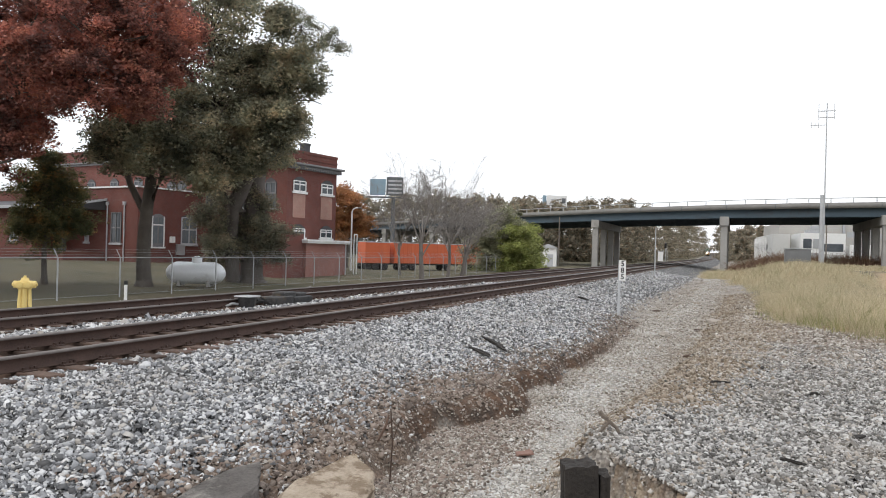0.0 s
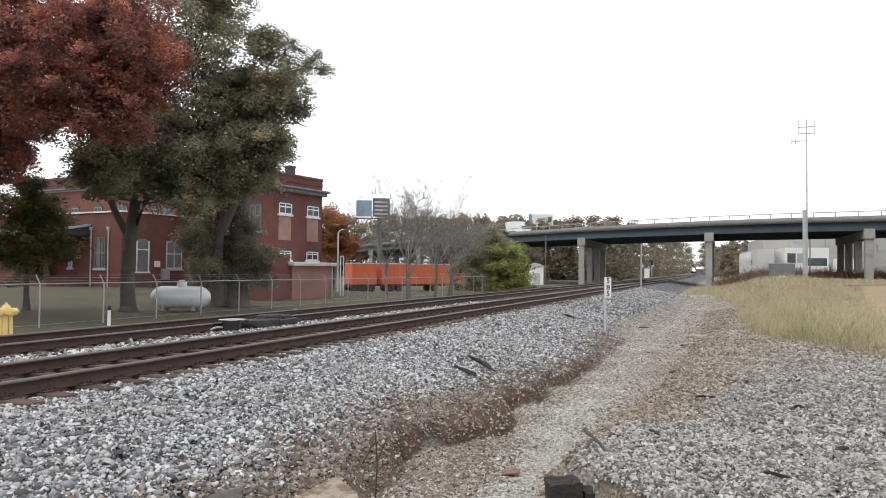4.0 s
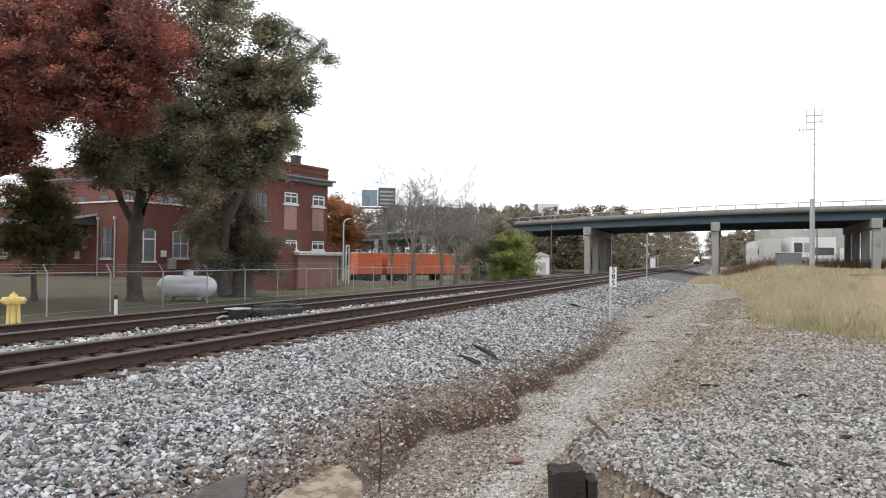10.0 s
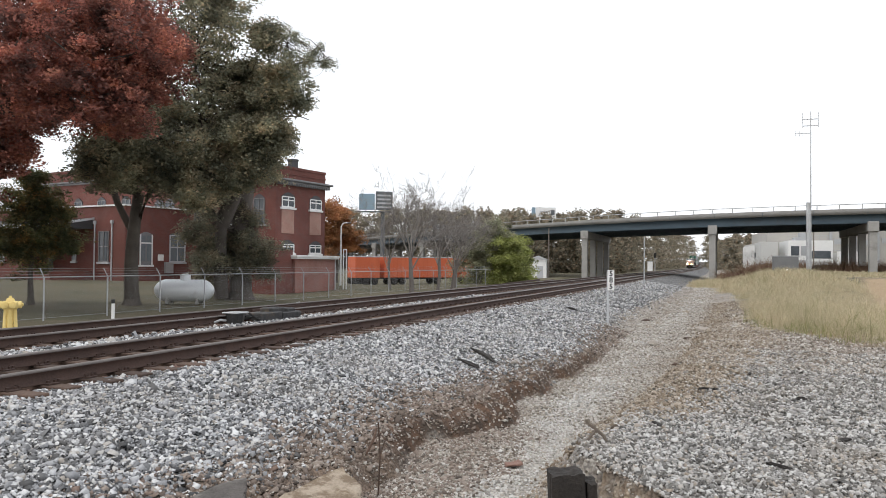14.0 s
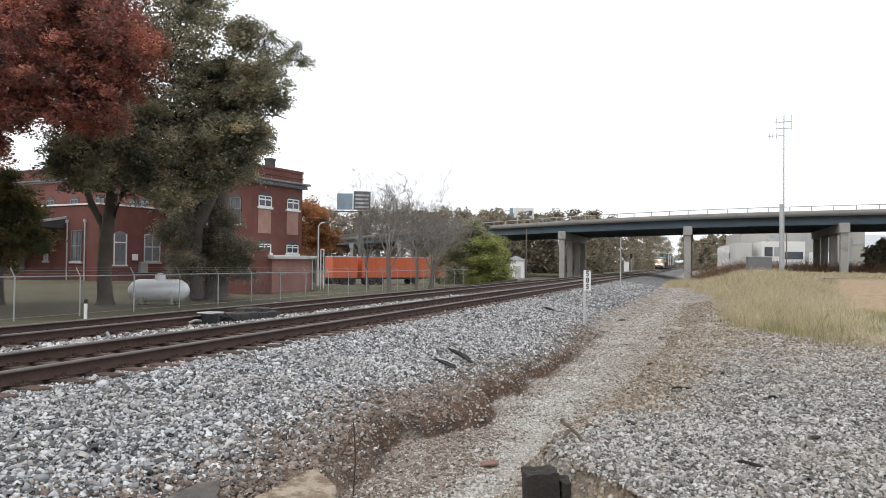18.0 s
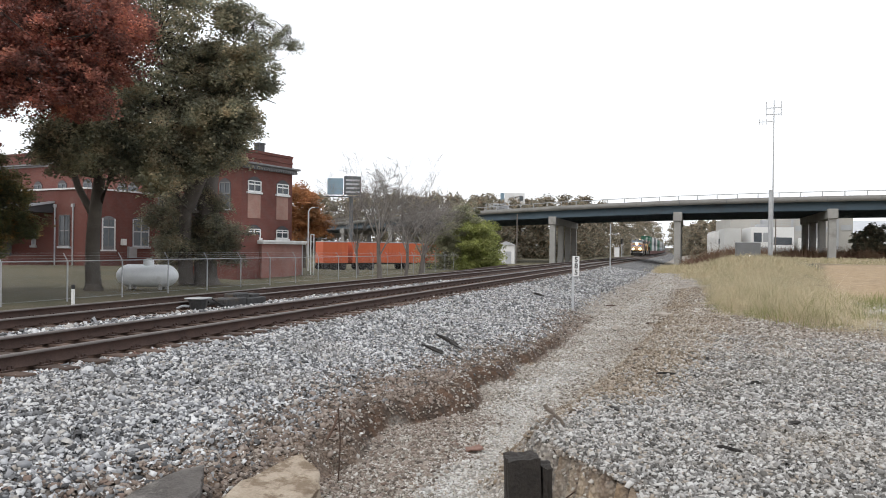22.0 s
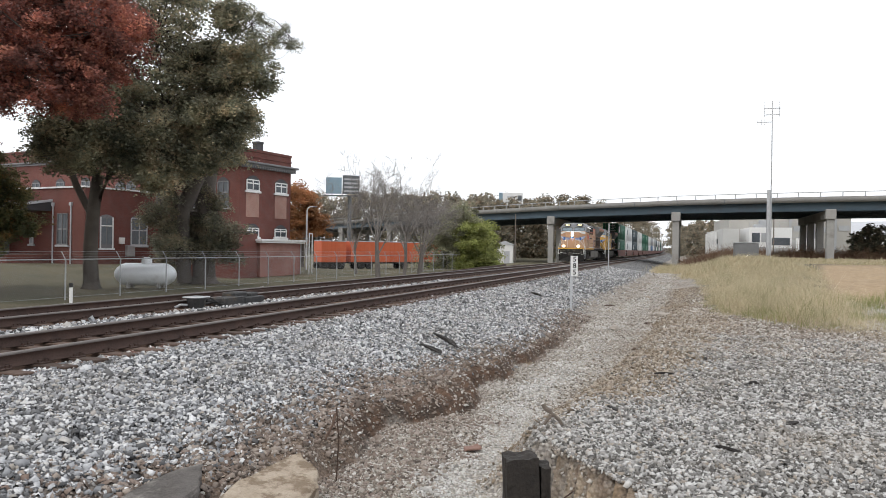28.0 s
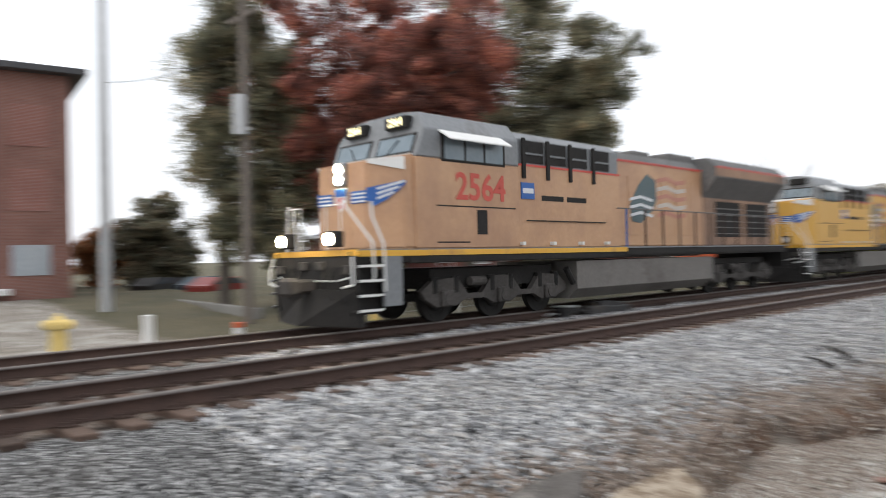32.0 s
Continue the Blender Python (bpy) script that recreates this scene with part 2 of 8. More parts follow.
def smooth01(a, b, v):
    t = np.clip((v - a) / (b - a), 0, 1)
    return t * t * (3 - 2 * t)


def wob(x, y, s, k=0.0):
    """A cheap, smooth unevenness."""
    return (np.sin(x * 1.7 / s + 3.1 * np.sin(y * 0.9 / s + k)) + np.sin(y * 2.3 / s + 2.2 * np.sin(x * 1.1 / s - k)) + 0.6 * np.sin((x + y) * 4.1 / s + k)) / 2.6


def ditch_lines(y):
    """x of the ballast's broken edge, the ditch's two feet and the top of its right bank."""
    w = (0.13 * wob(y, y * 0.3, 0.55) + 0.06 * wob(y, -y, 0.21, 1.7)) * (1 - smooth01(24, 32, y))
    hollow = 0.42 * np.exp(-((y - 9.5) / 0.95) ** 2) + 0.40 * np.exp(-((y - 12.8) / 0.55) ** 2) + 0.16 * np.exp(-((y - 15.2) / 0.6) ** 2)
    foot = np.interp(y, [0, 7.7, 9.3, 10.2, 11.3, 13.7, 15.1, 18, 21.7, 30, 60], [-3.8, -3.6, -3.5, -3.3, -3.1, -3.2, -3.15, -2.98, -3.0, -3.05, -2.8]) + 0.6 * w
    edge = np.interp(y, [0, 7, 9, 10.9, 12.7, 14.9, 17.3, 20, 30, 60], [-4.9, -4.65, -4.75, -4.75, -4.3, -3.75, -3.4, -3.5, -3.9, -3.6]) + w
    bank = np.interp(y, [0, 2.0, 5.0, 5.86, 6.68, 6.95, 8.4, 10.4, 13.4, 18.8, 28, 42, 70], [-0.8, -0.6, -0.05, -0.44, -0.99, -1.24, -1.09, -0.8, -0.6, -0.2, 0.35, 0.5, 0.5]) + 0.12 * wob(y, y, 0.7, 2.2) * (1 - smooth01(24, 32, y))
    return np.minimum(edge, foot - hollow - 0.12), foot - hollow, bank - np.interp(y, [0, 6.6, 7.1, 8, 10, 12, 14.5, 20, 30], [0.16, 0.18, 0.45, 0.85, 1.2, 1.1, 0.85, 0.95, 1.3]), bank


def ground_z(x, y):
    x, y = np.asarray(x, float), np.asarray(y, float)
    u = x - bend(y)
    edge, foot, foot_r, bank = ditch_lines(y)
    far = smooth01(40, 95, y)
    bottom = np.interp(y, [8, 12, 18, 30], [-1.17, -1.14, -1.02, -0.9]) + 0.05 * far + 0.04 * wob(x, y, 0.9)
    field = -0.42 - 0.32 * smooth01(18, 34, y) * (1 - smooth01(0.4, 3, u)) + 1.0 * smooth01(30, 95, y) * smooth01(0.6, 6, u)
    lawn = -0.9 + 0.65 * smooth01(-26, -44, u) * (1 - smooth01(56, 72, y)) - 0.8 * smooth01(62, 80, y) * (1 - smooth01(120, 145, y)) * smooth01(-26, -33, u)
    gauge = np.minimum(np.abs(u + 8.652), np.abs(u + 12.85)) < 0.95
    bed = np.where(u > -10.8, -0.24, -0.26) - 0.035 * gauge
    z = bed
    z = np.where(u > -7.35, -0.24 - 0.50 * np.clip((u + 7.35) / np.maximum(edge + 7.35, 0.1), 0, 1) ** 1.15, z)
    t = np.clip((u - edge) / np.maximum(foot - edge, 0.05), 0, 1)
    z = np.where(u > edge, -0.74 + (bottom + 0.74) * np.where(y < 19, 0.36 * t + 0.64 * t ** 8, t), z)
    z = np.where((u > edge - 0.2) & (u <= foot), z + 0.05 * wob(x, y, 0.16, 2.0) + 0.04 * wob(y, x, 0.3, 5.0), z)
    z = np.where(u > foot, bottom, z)
    t2 = smooth01(0, 1, (u - foot_r) / np.maximum(bank - foot_r, 0.1))
    z = np.where(u > foot_r, bottom + (field - bottom) * t2, z)
    z = np.where(u > bank, field, z)
    z = np.where(u < -15.0, -0.30 + (lawn + 0.30) * smooth01(-15.0, -18.5, u), z)
    z = z + 0.02 * wob(x, y, 0.35, 0.7) * (u > -7.0) + 0.03 * wob(x, y, 1.9, 1.3) * ((u > -6.7) | (u < -17))
    return z + rise(y)


def ground_masks(x, y):
    """Ballast, bare dirt, growth, tan soil and the scarp's painted shade, 0 to 1 each."""
    u = x - bend(y)
    edge, foot, foot_r, bank = ditch_lines(y)
    j = 0.25 * wob(x, y, 0.5, 4.0) * (1 - smooth01(24, 32, y)) + 0.2 * wob(x, y, 4.0, 4.0) * smooth01(24, 32, y)
    ballast = smooth01(-17.6, -16.4, u + j) * (1 - smooth01(-0.2, 0.3, u - edge + j))
    ballast = np.maximum(ballast, 0.75 * smooth01(-0.1, 0.5, u - bank + j) * (1 - smooth01(12.5, 16.5, y + 2 * j)))
    dirt = smooth01(-0.2, 0.25, u - edge + 0.7 * j) * (1 - smooth01(-0.02, 0.16, u - foot + 0.4 * j)) * (1 - 0.75 * smooth01(18, 26, y))
    dirt = np.maximum(dirt, 0.3 * smooth01(-0.1, 0.3, u - foot_r + j) * (1 - smooth01(0.1, 0.7, u - bank + j)))
    dirt = np.maximum(dirt, 0.7 * smooth01(0.3, 1.0, u - bank + j) * smooth01(12, 17, y + j) * (1 - smooth01(30, 40, y)))
    inside = np.minimum(np.abs(u + 8.652), np.abs(u + 12.85))
    dirt = np.maximum(dirt, 0.75 * (1 - smooth01(0.75, 1.25, inside + 0.5 * j)))
    dirt = np.maximum(dirt, (1 - smooth01(6.4, 7.0, y)) * smooth01(-0.1, 0.1, u - foot_r + j) * (1 - smooth01(0.0, 0.25, u - bank + 0.4 * j)))
    grow = np.maximum(1 - smooth01(-19.2, -17.8, u + 2 * j), smooth01(0.2, 1.6, u + j) * smooth01(21, 25, y + 2 * j))
    lot = smooth01(8.6, 9.6, y + 0.1 * (u + 17) + j) + smooth01(-48, -55, u)
    grow = grow * np.where(u < -10, np.clip(lot, 0, 1), 1)
    tan = 0.55 * (1 - smooth01(6.7, 7.0, y)) * smooth01(-0.25, -0.1, u - foot_r) * (1 - smooth01(-0.03, 0.06, u - bank)) * smooth01(-1.1, -0.85, u)
    tan = np.maximum(tan, smooth01(0.145 * y + 0.3, 0.145 * y + 1.2, u + j) * smooth01(19, 22, y) * (1 - smooth01(72, 80, y + 4 * j)))
    pale_road = smooth01(0.145 * y + 0.6, 0.145 * y + 1.1, u + j) * (1 - smooth01(0.145 * y + 2.4, 0.145 * y + 3.2, u + j)) * smooth01(17, 19, y) * (1 - smooth01(29, 33, y))
    grow = grow * (1 - pale_road)
    t = (u - edge) / np.maximum(foot - edge, 0.05)
    # dark lower face of the scarp: its shade goes into the soil colour
    scarp_shade = smooth01(0.5, 0.8, t + 0.3 * j) * (1 - smooth01(1.0, 1.12, t + 0.2 * j)) * smooth01(8.0, 8.8, y) * (1 - 0.8 * smooth01(16, 20, y))
    return ballast, dirt * (1 - pale_road), grow, tan * (1 - pale_road), scarp_shade


def sheet(xs, ys):
    gx, gy = np.meshgrid(xs, ys, indexing="ij")
    v = np.stack([gx, gy, ground_z(gx, gy)], -1).reshape(-1, 3)
    i = np.arange(len(xs) * len(ys)).reshape(len(xs), len(ys))
    f = np.stack([i[:-1, :-1], i[1:, :-1], i[1:, 1:], i[:-1, 1:]], -1).reshape(-1, 4)
    return v, f


def ground_material():
    m, n, l, b = nodes_of("railside ground")
    co = n.new("ShaderNodeTexCoord").outputs["Object"]
    at = n.new("ShaderNodeAttribute")
    at.attribute_name = "cover"
    sep = n.new("ShaderNodeSeparateColor")
    l.new(at.outputs["Color"], sep.inputs["Color"])

    def stones(scale, ramp_cols):
        v = n.new("ShaderNodeTexVoronoi")
        v.inputs["Scale"].default_value = scale
        l.new(co, v.inputs["Vector"])
        r = n.new("ShaderNodeValToRGB")
        el = r.color_ramp.elements
        while len(el) < len(ramp_cols):
            el.new(0.5)
        for i, c in enumerate(ramp_cols):
            el[i].position, el[i].color = i / (len(ramp_cols) - 1), (*c, 1)
        s2 = n.new("ShaderNodeSeparateColor")
        l.new(v.outputs["Color"], s2.inputs["Color"])
        l.new(s2.outputs["Red"], r.inputs["Fac"])
        # the shade between neighbouring stones is put into the colour
        gap_shade = ramp(n, l, v.outputs["Distance"], 0.75, 0.45)
        return mixer(n, l, gap_shade, tuple(0.35 * q for q in ramp_cols[0]), r.outputs["Color"]), v.outputs["Distance"]

    # ballast sheet coloured dark, as shade below the loose stones
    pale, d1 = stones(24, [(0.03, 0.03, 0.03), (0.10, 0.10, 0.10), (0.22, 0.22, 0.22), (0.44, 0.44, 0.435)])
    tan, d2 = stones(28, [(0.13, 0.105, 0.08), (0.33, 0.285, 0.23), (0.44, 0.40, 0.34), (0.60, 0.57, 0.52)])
    wash = noise_node(n, l, co, 0.8, 5.0)
    tan = mixer(n, l, ramp_to(n, l, ramp(n, l, wash.outputs["Fac"], 0.42, 0.66), 0.0, 0.55), tan, (0.58, 0.56, 0.52))
    earth_n = noise_node(n, l, co, 3.0, 7.0, 0.7)
    earth = mixer(n, l, ramp(n, l, earth_n.outputs["Fac"], 0.35, 0.65), (0.065, 0.042, 0.031), (0.20, 0.135, 0.095))
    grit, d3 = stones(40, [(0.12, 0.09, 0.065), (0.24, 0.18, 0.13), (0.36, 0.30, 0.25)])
    earth = mixer(n, l, 0.4, earth, grit)
    g1, g2 = noise_node(n, l, co, 0.25, 5.0), noise_node(n, l, co, 14.0, 4.0)
    dry = mixer(n, l, ramp(n, l, g1.outputs["Fac"], 0.38, 0.62), (0.085, 0.08, 0.042), (0.155, 0.127, 0.072))
    grass = mixer(n, l, ramp_to(n, l, g2.outputs["Fac"], 0.0, 0.6), dry, (0.06, 0.06, 0.034))
    # darker soil at the scarp's foot, with the missing shadow painted in
    dp = n.new("ShaderNodeAttribute")
    dp.attribute_name = "scarp_shade"
    shaded_soil = mixer(n, l, ramp(n, l, earth_n.outputs["Fac"], 0.4, 0.62), (0.035, 0.021, 0.014), (0.125, 0.066, 0.037))
    earth = mixer(n, l, ramp_to(n, l, dp.outputs["Fac"], 0.0, 0.9), earth, shaded_soil)
    c = mixer(n, l, sep.outputs["Red"], tan, pale)
    c = mixer(n, l, sep.outputs["Green"], c, earth)
    c = mixer(n, l, sep.outputs["Blue"], c, grass)
    soil_n = noise_node(n, l, co, 2.2, 7.0, 0.65)
    soil = mixer(n, l, ramp(n, l, soil_n.outputs["Fac"], 0.3, 0.7), (0.27, 0.185, 0.105), (0.45, 0.33, 0.20))
    c = mixer(n, l, at.outputs["Alpha"], c, soil)
    stain = noise_node(n, l, co, 0.35, 4.0)
    c = mixer(n, l, ramp_to(n, l, ramp(n, l, stain.outputs["Fac"], 0.4, 0.7), 0.0, 0.18), c, (0.20, 0.17, 0.14))
    l.new(c, b.inputs["Base Color"])
    b.inputs["Roughness"].default_value = 0.95
    bp = n.new("ShaderNodeBump")
    bp.inputs["Strength"].default_value, bp.inputs["Distance"].default_value = 0.8, 0.03
    inv = ramp(n, l, d1, 0.8, 0.0)
    l.new(inv, bp.inputs["Height"])
    l.new(bp.outputs["Normal"], b.inputs["Normal"])
    return m


ground_mat = ground_material()
GX = np.unique(np.round(np.concatenate([[-3000, -1500, -700, -400, -250, -160, -110, -80, -65, -50, -42, -36], np.arange(-34, -8, 0.7), np.arange(-8, -5.2, 0.13), np.arange(-5.2, -2.4, 0.06), np.arange(-2.4, 3, 0.11), np.arange(3, 12, 0.6), [14, 18, 24, 32, 45, 60, 80, 110, 160, 250, 400, 700, 1500, 3000]]), 3))
GY = np.unique(np.round(np.concatenate([[-3000, -1000, -400, -150, -60, -30, -15, -8, -3, 0], np.arange(1, 4, 0.5), np.arange(4, 7, 0.16), np.arange(7, 18, 0.09), np.arange(18, 32, 0.16), np.arange(32, 64, 0.5), np.arange(60, 130, 5), np.arange(130, 900, 25), [900, 1000, 1300, 2000, 3000]]), 3))
v, f = sheet(GX, GY)
ground = tagged(soup("ground", v, f, ground_mat, smooth=True), "ground with pale ballast, eroded dry ditch, tan gravel and lawn", "ground", "", "structure")
cover = ground.data.color_attributes.new("cover", "FLOAT_COLOR", "POINT")
cr, cg, cb, ca, cd = ground_masks(v[:, 0], v[:, 1])
cover.data.foreach_set("color", np.stack([cr, cg, cb, ca], -1).astype(np.float32).ravel())
shade_attr = ground.data.attributes.new("scarp_shade", "FLOAT", "POINT")
shade_attr.data.foreach_set("value", cd.astype(np.float32))


# ---- the two tracks ----
RAIL = [(-0.036, 0.0), (-0.036, -0.03), (-0.009, -0.05), (-0.009, -0.15), (-0.075, -0.165), (-0.075, -0.18), (0.075, -0.18), (0.075, -0.165), (0.009, -0.15), (0.009, -0.05), (0.036, -0.03), (0.036, 0.0), (0.025, 0.004), (-0.025, 0.004)]


def swept(outline, xc, zc, ys, name, material, parent, label="", mats=None):
    """A constant outline carried along the line."""
    k, n = len(outline), len(ys)
    o = np.array(outline)
    xx = xc + bend(ys)[:, None] + o[None, :, 0]
    zz = zc + rise(ys)[:, None] + o[None, :, 1]
    v = np.stack([xx, np.repeat(ys[:, None], k, 1), zz], -1).reshape(-1, 3)
    i = np.arange(n * k).reshape(n, k)
    j = np.roll(i, -1, axis=1)
    f = np.stack([i[:-1], j[:-1], j[1:], i[1:]], -1).reshape(-1, 4)
    ob = soup(name, v, f, material, parent, label)
    if mats:
        ob.data.materials.append(mats)
        idx = np.tile(np.array([1 if q in (10, 11, 12, 13) else 0 for q in range(k)]), n - 1)
        ob.data.polygons.foreach_set("material_index", idx.astype(np.int32))
    return ob


TRACKS = [(-8.652, 0.0), (-12.85, -0.05)]
RAIL_Y = np.concatenate([np.arange(-40, 100, 10.0), np.arange(100, 960, 15.0)])
bm = bmesh.new()
box(bm, -1.3, 1.3, -0.115, 0.115, -0.355, -0.182, 0.012)
tie_mesh = mesh_of(bm, "tie", old_tie)
bm = bmesh.new()
for s in (-0.7525, 0.7525):
    box(bm, s - 0.17, s + 0.17, -0.09, 0.09, -0.184, -0.168)
    for dx in (-0.11, 0.11):
        for dy in (-0.05, 0.05):
            box(bm, s + dx - 0.018, s + dx + 0.018, dy - 0.018, dy + 0.018, -0.17, -0.135)
    box(bm, s - 0.085, s + 0.085, 0.12, 0.15, -0.19, -0.14)
plate_mesh = mesh_of(bm, "tie_plate", rail_rust)
for k, (xc, zc) in enumerate(TRACKS):
    track = thing(f"track_{k + 1}", Matrix(), "railway track with rusty rails on dark timber ties", "railway track", "", "structure")
    for s in (-0.7525, 0.7525):
        swept(RAIL, xc + s, zc, RAIL_Y, "rail", rail_rust, track, "rusty steel rail with a worn head", rail_shine)
    rnd = random.Random(5 + k)
    for q in range(140):
        y = -6 + 0.56 * q + rnd.uniform(-0.03, 0.03)
        o = new("tie", tie_mesh)
        o.parent, o.matrix_basis = track, pose(xc + rnd.uniform(-0.06, 0.06), y, zc + rnd.uniform(-0.008, 0.004), 0, 0, rnd.uniform(-0.8, 0.8))
        if q < 90:
            o2 = new("tie_plate", plate_mesh)
            o2.parent, o2.matrix_basis = track, pose(xc, y, zc)


# ---- loose stones ----
def stone_material(name, cols, dirt):
    m, n, l, b = nodes_of(name)
    geo = n.new("ShaderNodeNewGeometry")
    r = n.new("ShaderNodeValToRGB")
    el = r.color_ramp.elements
    while len(el) < len(cols):
        el.new(0.5)
    for i, c in enumerate(cols):
        el[i].position, el[i].color = i / (len(cols) - 1), (*c, 1)
    l.new(geo.outputs["Random Per Island"], r.inputs["Fac"])
    co = n.new("ShaderNodeTexCoord").outputs["Object"]
    grain, patch = noise_node(n, l, co, 45, 3.0), noise_node(n, l, co, 0.7, 5.0)
    c = mixer(n, l, ramp_to(n, l, grain.outputs["Fac"], 0.0, 0.45), r.outputs["Color"], tuple(0.55 * q for q in cols[1]))
    c = mixer(n, l, ramp_to(n, l, ramp(n, l, patch.outputs["Fac"], 0.45, 0.75), 0.0, 0.32), c, dirt)
    l.new(c, b.inputs["Base Color"])
    b.inputs["Roughness"].default_value = 0.9
    return m


stone_pale = stone_material("crushed grey stone", [(0.04, 0.04, 0.042), (0.15, 0.152, 0.156), (0.31, 0.315, 0.325), (0.50, 0.505, 0.52), (0.86, 0.86, 0.86), (0.38, 0.34, 0.29)], (0.30, 0.27, 0.235))
stone_tan = stone_material("tan gravel", [(0.10, 0.082, 0.066), (0.24, 0.205, 0.168), (0.38, 0.345, 0.30), (0.50, 0.465, 0.42), (0.70, 0.675, 0.63), (0.30, 0.225, 0.165)], (0.22, 0.16, 0.11))
stone_pad = stone_material("grey-tan gravel", [(0.055, 0.053, 0.05), (0.18, 0.172, 0.16), (0.33, 0.32, 0.305), (0.48, 0.468, 0.45), (0.72, 0.71, 0.69), (0.34, 0.285, 0.225)], (0.29, 0.24, 0.18))
stone_wash = stone_material("washed pale gravel", [(0.20, 0.19, 0.175), (0.40, 0.385, 0.36), (0.55, 0.535, 0.51), (0.68, 0.665, 0.64), (0.82, 0.81, 0.79), (0.46, 0.40, 0.33)], (0.42, 0.37, 0.30))
stone_ochre = stone_material("ochre gravel", [(0.09, 0.068, 0.05), (0.21, 0.165, 0.12), (0.32, 0.26, 0.195), (0.43, 0.365, 0.29), (0.55, 0.50, 0.43)], (0.22, 0.15, 0.085))
stone_brown = stone_material("soil-stained stone", [(0.075, 0.06, 0.05), (0.18, 0.14, 0.115), (0.29, 0.235, 0.195), (0.40, 0.345, 0.295), (0.21, 0.145, 0.115)], (0.15, 0.105, 0.08))

CUBE = np.array([(-1, -1, -1), (1, -1, -1), (1, 1, -1), (-1, 1, -1), (-1, -1, 1), (1, -1, 1), (1, 1, 1), (-1, 1, 1)], float)
CUBE_F = np.array([(4, 5, 6, 7), (0, 1, 5, 4), (1, 2, 6, 5), (2, 3, 7, 6), (3, 0, 4, 7)])


def stones(name, pos, size, rng, material, label, sink=0.25):
    n = len(pos)
    axes = np.stack([rng.uniform(0.75, 1.35, n), rng.uniform(0.5, 1.0, n), rng.uniform(0.32, 0.7, n)], -1)
    v = CUBE[None] * rng.uniform(0.55, 1.0, (n, 8, 1)) * axes[:, None, :] * size[:, None, None] * 0.66
    yaw, tx_, ty_ = rng.uniform(0, 2 * np.pi, n), rng.normal(0, 0.55, n), rng.normal(0, 0.55, n)
    cy, sy, cx, sx, cz, sz = np.cos(ty_), np.sin(ty_), np.cos(tx_), np.sin(tx_), np.cos(yaw), np.sin(yaw)
    o, i1 = np.zeros(n), np.ones(n)
    rx_ = np.stack([i1, o, o, o, cx, -sx, o, sx, cx], -1).reshape(n, 3, 3)
    ry_ = np.stack([cy, o, sy, o, i1, o, -sy, o, cy], -1).reshape(n, 3, 3)
    rz_ = np.stack([cz, -sz, o, sz, cz, o, o, o, i1], -1).reshape(n, 3, 3)
    v = np.einsum("nij,nkj->nki", rx_ @ ry_ @ rz_, v) + pos[:, None, :]
    f = (CUBE_F[None] + 8 * np.arange(n)[:, None, None]).reshape(-1, 4)
    return soup(name, v.reshape(-1, 3), f, material, None, label, "stuff")


def strewn(rng, patches, keep, size, lift=0.3):
    """Random places over (x0, x1, y0, y1, per square metre, size factor), where keep allows."""
    ps, ss = [], []
    for x0, x1, y0, y1, dens, k in patches:
        n = int((x1 - x0) * (y1 - y0) * dens)
        x, y = rng.uniform(x0, x1, n), rng.uniform(y0, y1, n)
        ok = keep(x, y)
        x, y = x[ok], y[ok]
        s = size * k * np.exp(rng.normal(0, 0.28, len(x)))
        ps.append(np.stack([x, y, ground_z(x, y) + s * lift], -1))
        ss.append(s)
    return np.concatenate(ps), np.concatenate(ss)


rng = np.random.default_rng(77)


def on_ballast(x, y):
    e = ditch_lines(y)[0]
    return x < e + rng.normal(0.1, 0.3, len(x))


p, s = strewn(rng, [(-7.75, -3.4, 3.5, 9, 1150, 1.0), (-7.75, -3.2, 9, 14, 950, 0.98), (-7.75, -3.2, 14, 21, 500, 1.03), (-7.75, -2.9, 21, 34, 210, 1.2), (-7.75, -2.7, 34, 75, 40, 1.6)], on_ballast, 0.0325, 0.36)
tagged(stones("ballast_stones", p, s, rng, stone_pale, "loose crushed grey and white ballast stones on the slope"), "", "ballast")
p, s = strewn(rng, [(-11.7, -9.75, 6, 20, 150, 1.1), (-11.7, -9.75, 20, 36, 50, 1.4), (-17.2, -14.0, 4, 26, 60, 1.3)], lambda x, y: x > -90, 0.045, 0.15)
tagged(stones("ballast_stones", p, s, rng, stone_pale, "grey ballast stones between the rails"), "", "ballast")


stone_rust = stone_material("rust-stained stone", [(0.06, 0.035, 0.028), (0.14, 0.075, 0.058), (0.22, 0.125, 0.10), (0.31, 0.20, 0.165), (0.42, 0.33, 0.29)], (0.15, 0.075, 0.055))
p, s = strewn(rng, [(-8.0, -7.2, 3.5, 16, 420, 1.0), (-7.95, -7.3, 16, 34, 160, 1.1)], lambda x, y: rng.uniform(size=len(x)) < 1 - smooth01(-7.75, -7.25, x), 0.032, 0.32)
tagged(stones("rusty_ballast", p, s, rng, stone_rust, "red-brown rust-stained ballast along the rail"), "", "ballast")


def in_ditch(x, y):
    e, f, fr, b = ditch_lines(y)
    return (x > e - 0.1) & (x < fr + 0.25 + rng.normal(0, 0.1, len(x))) & ((x > f) | (rng.uniform(size=len(x)) < 0.25))


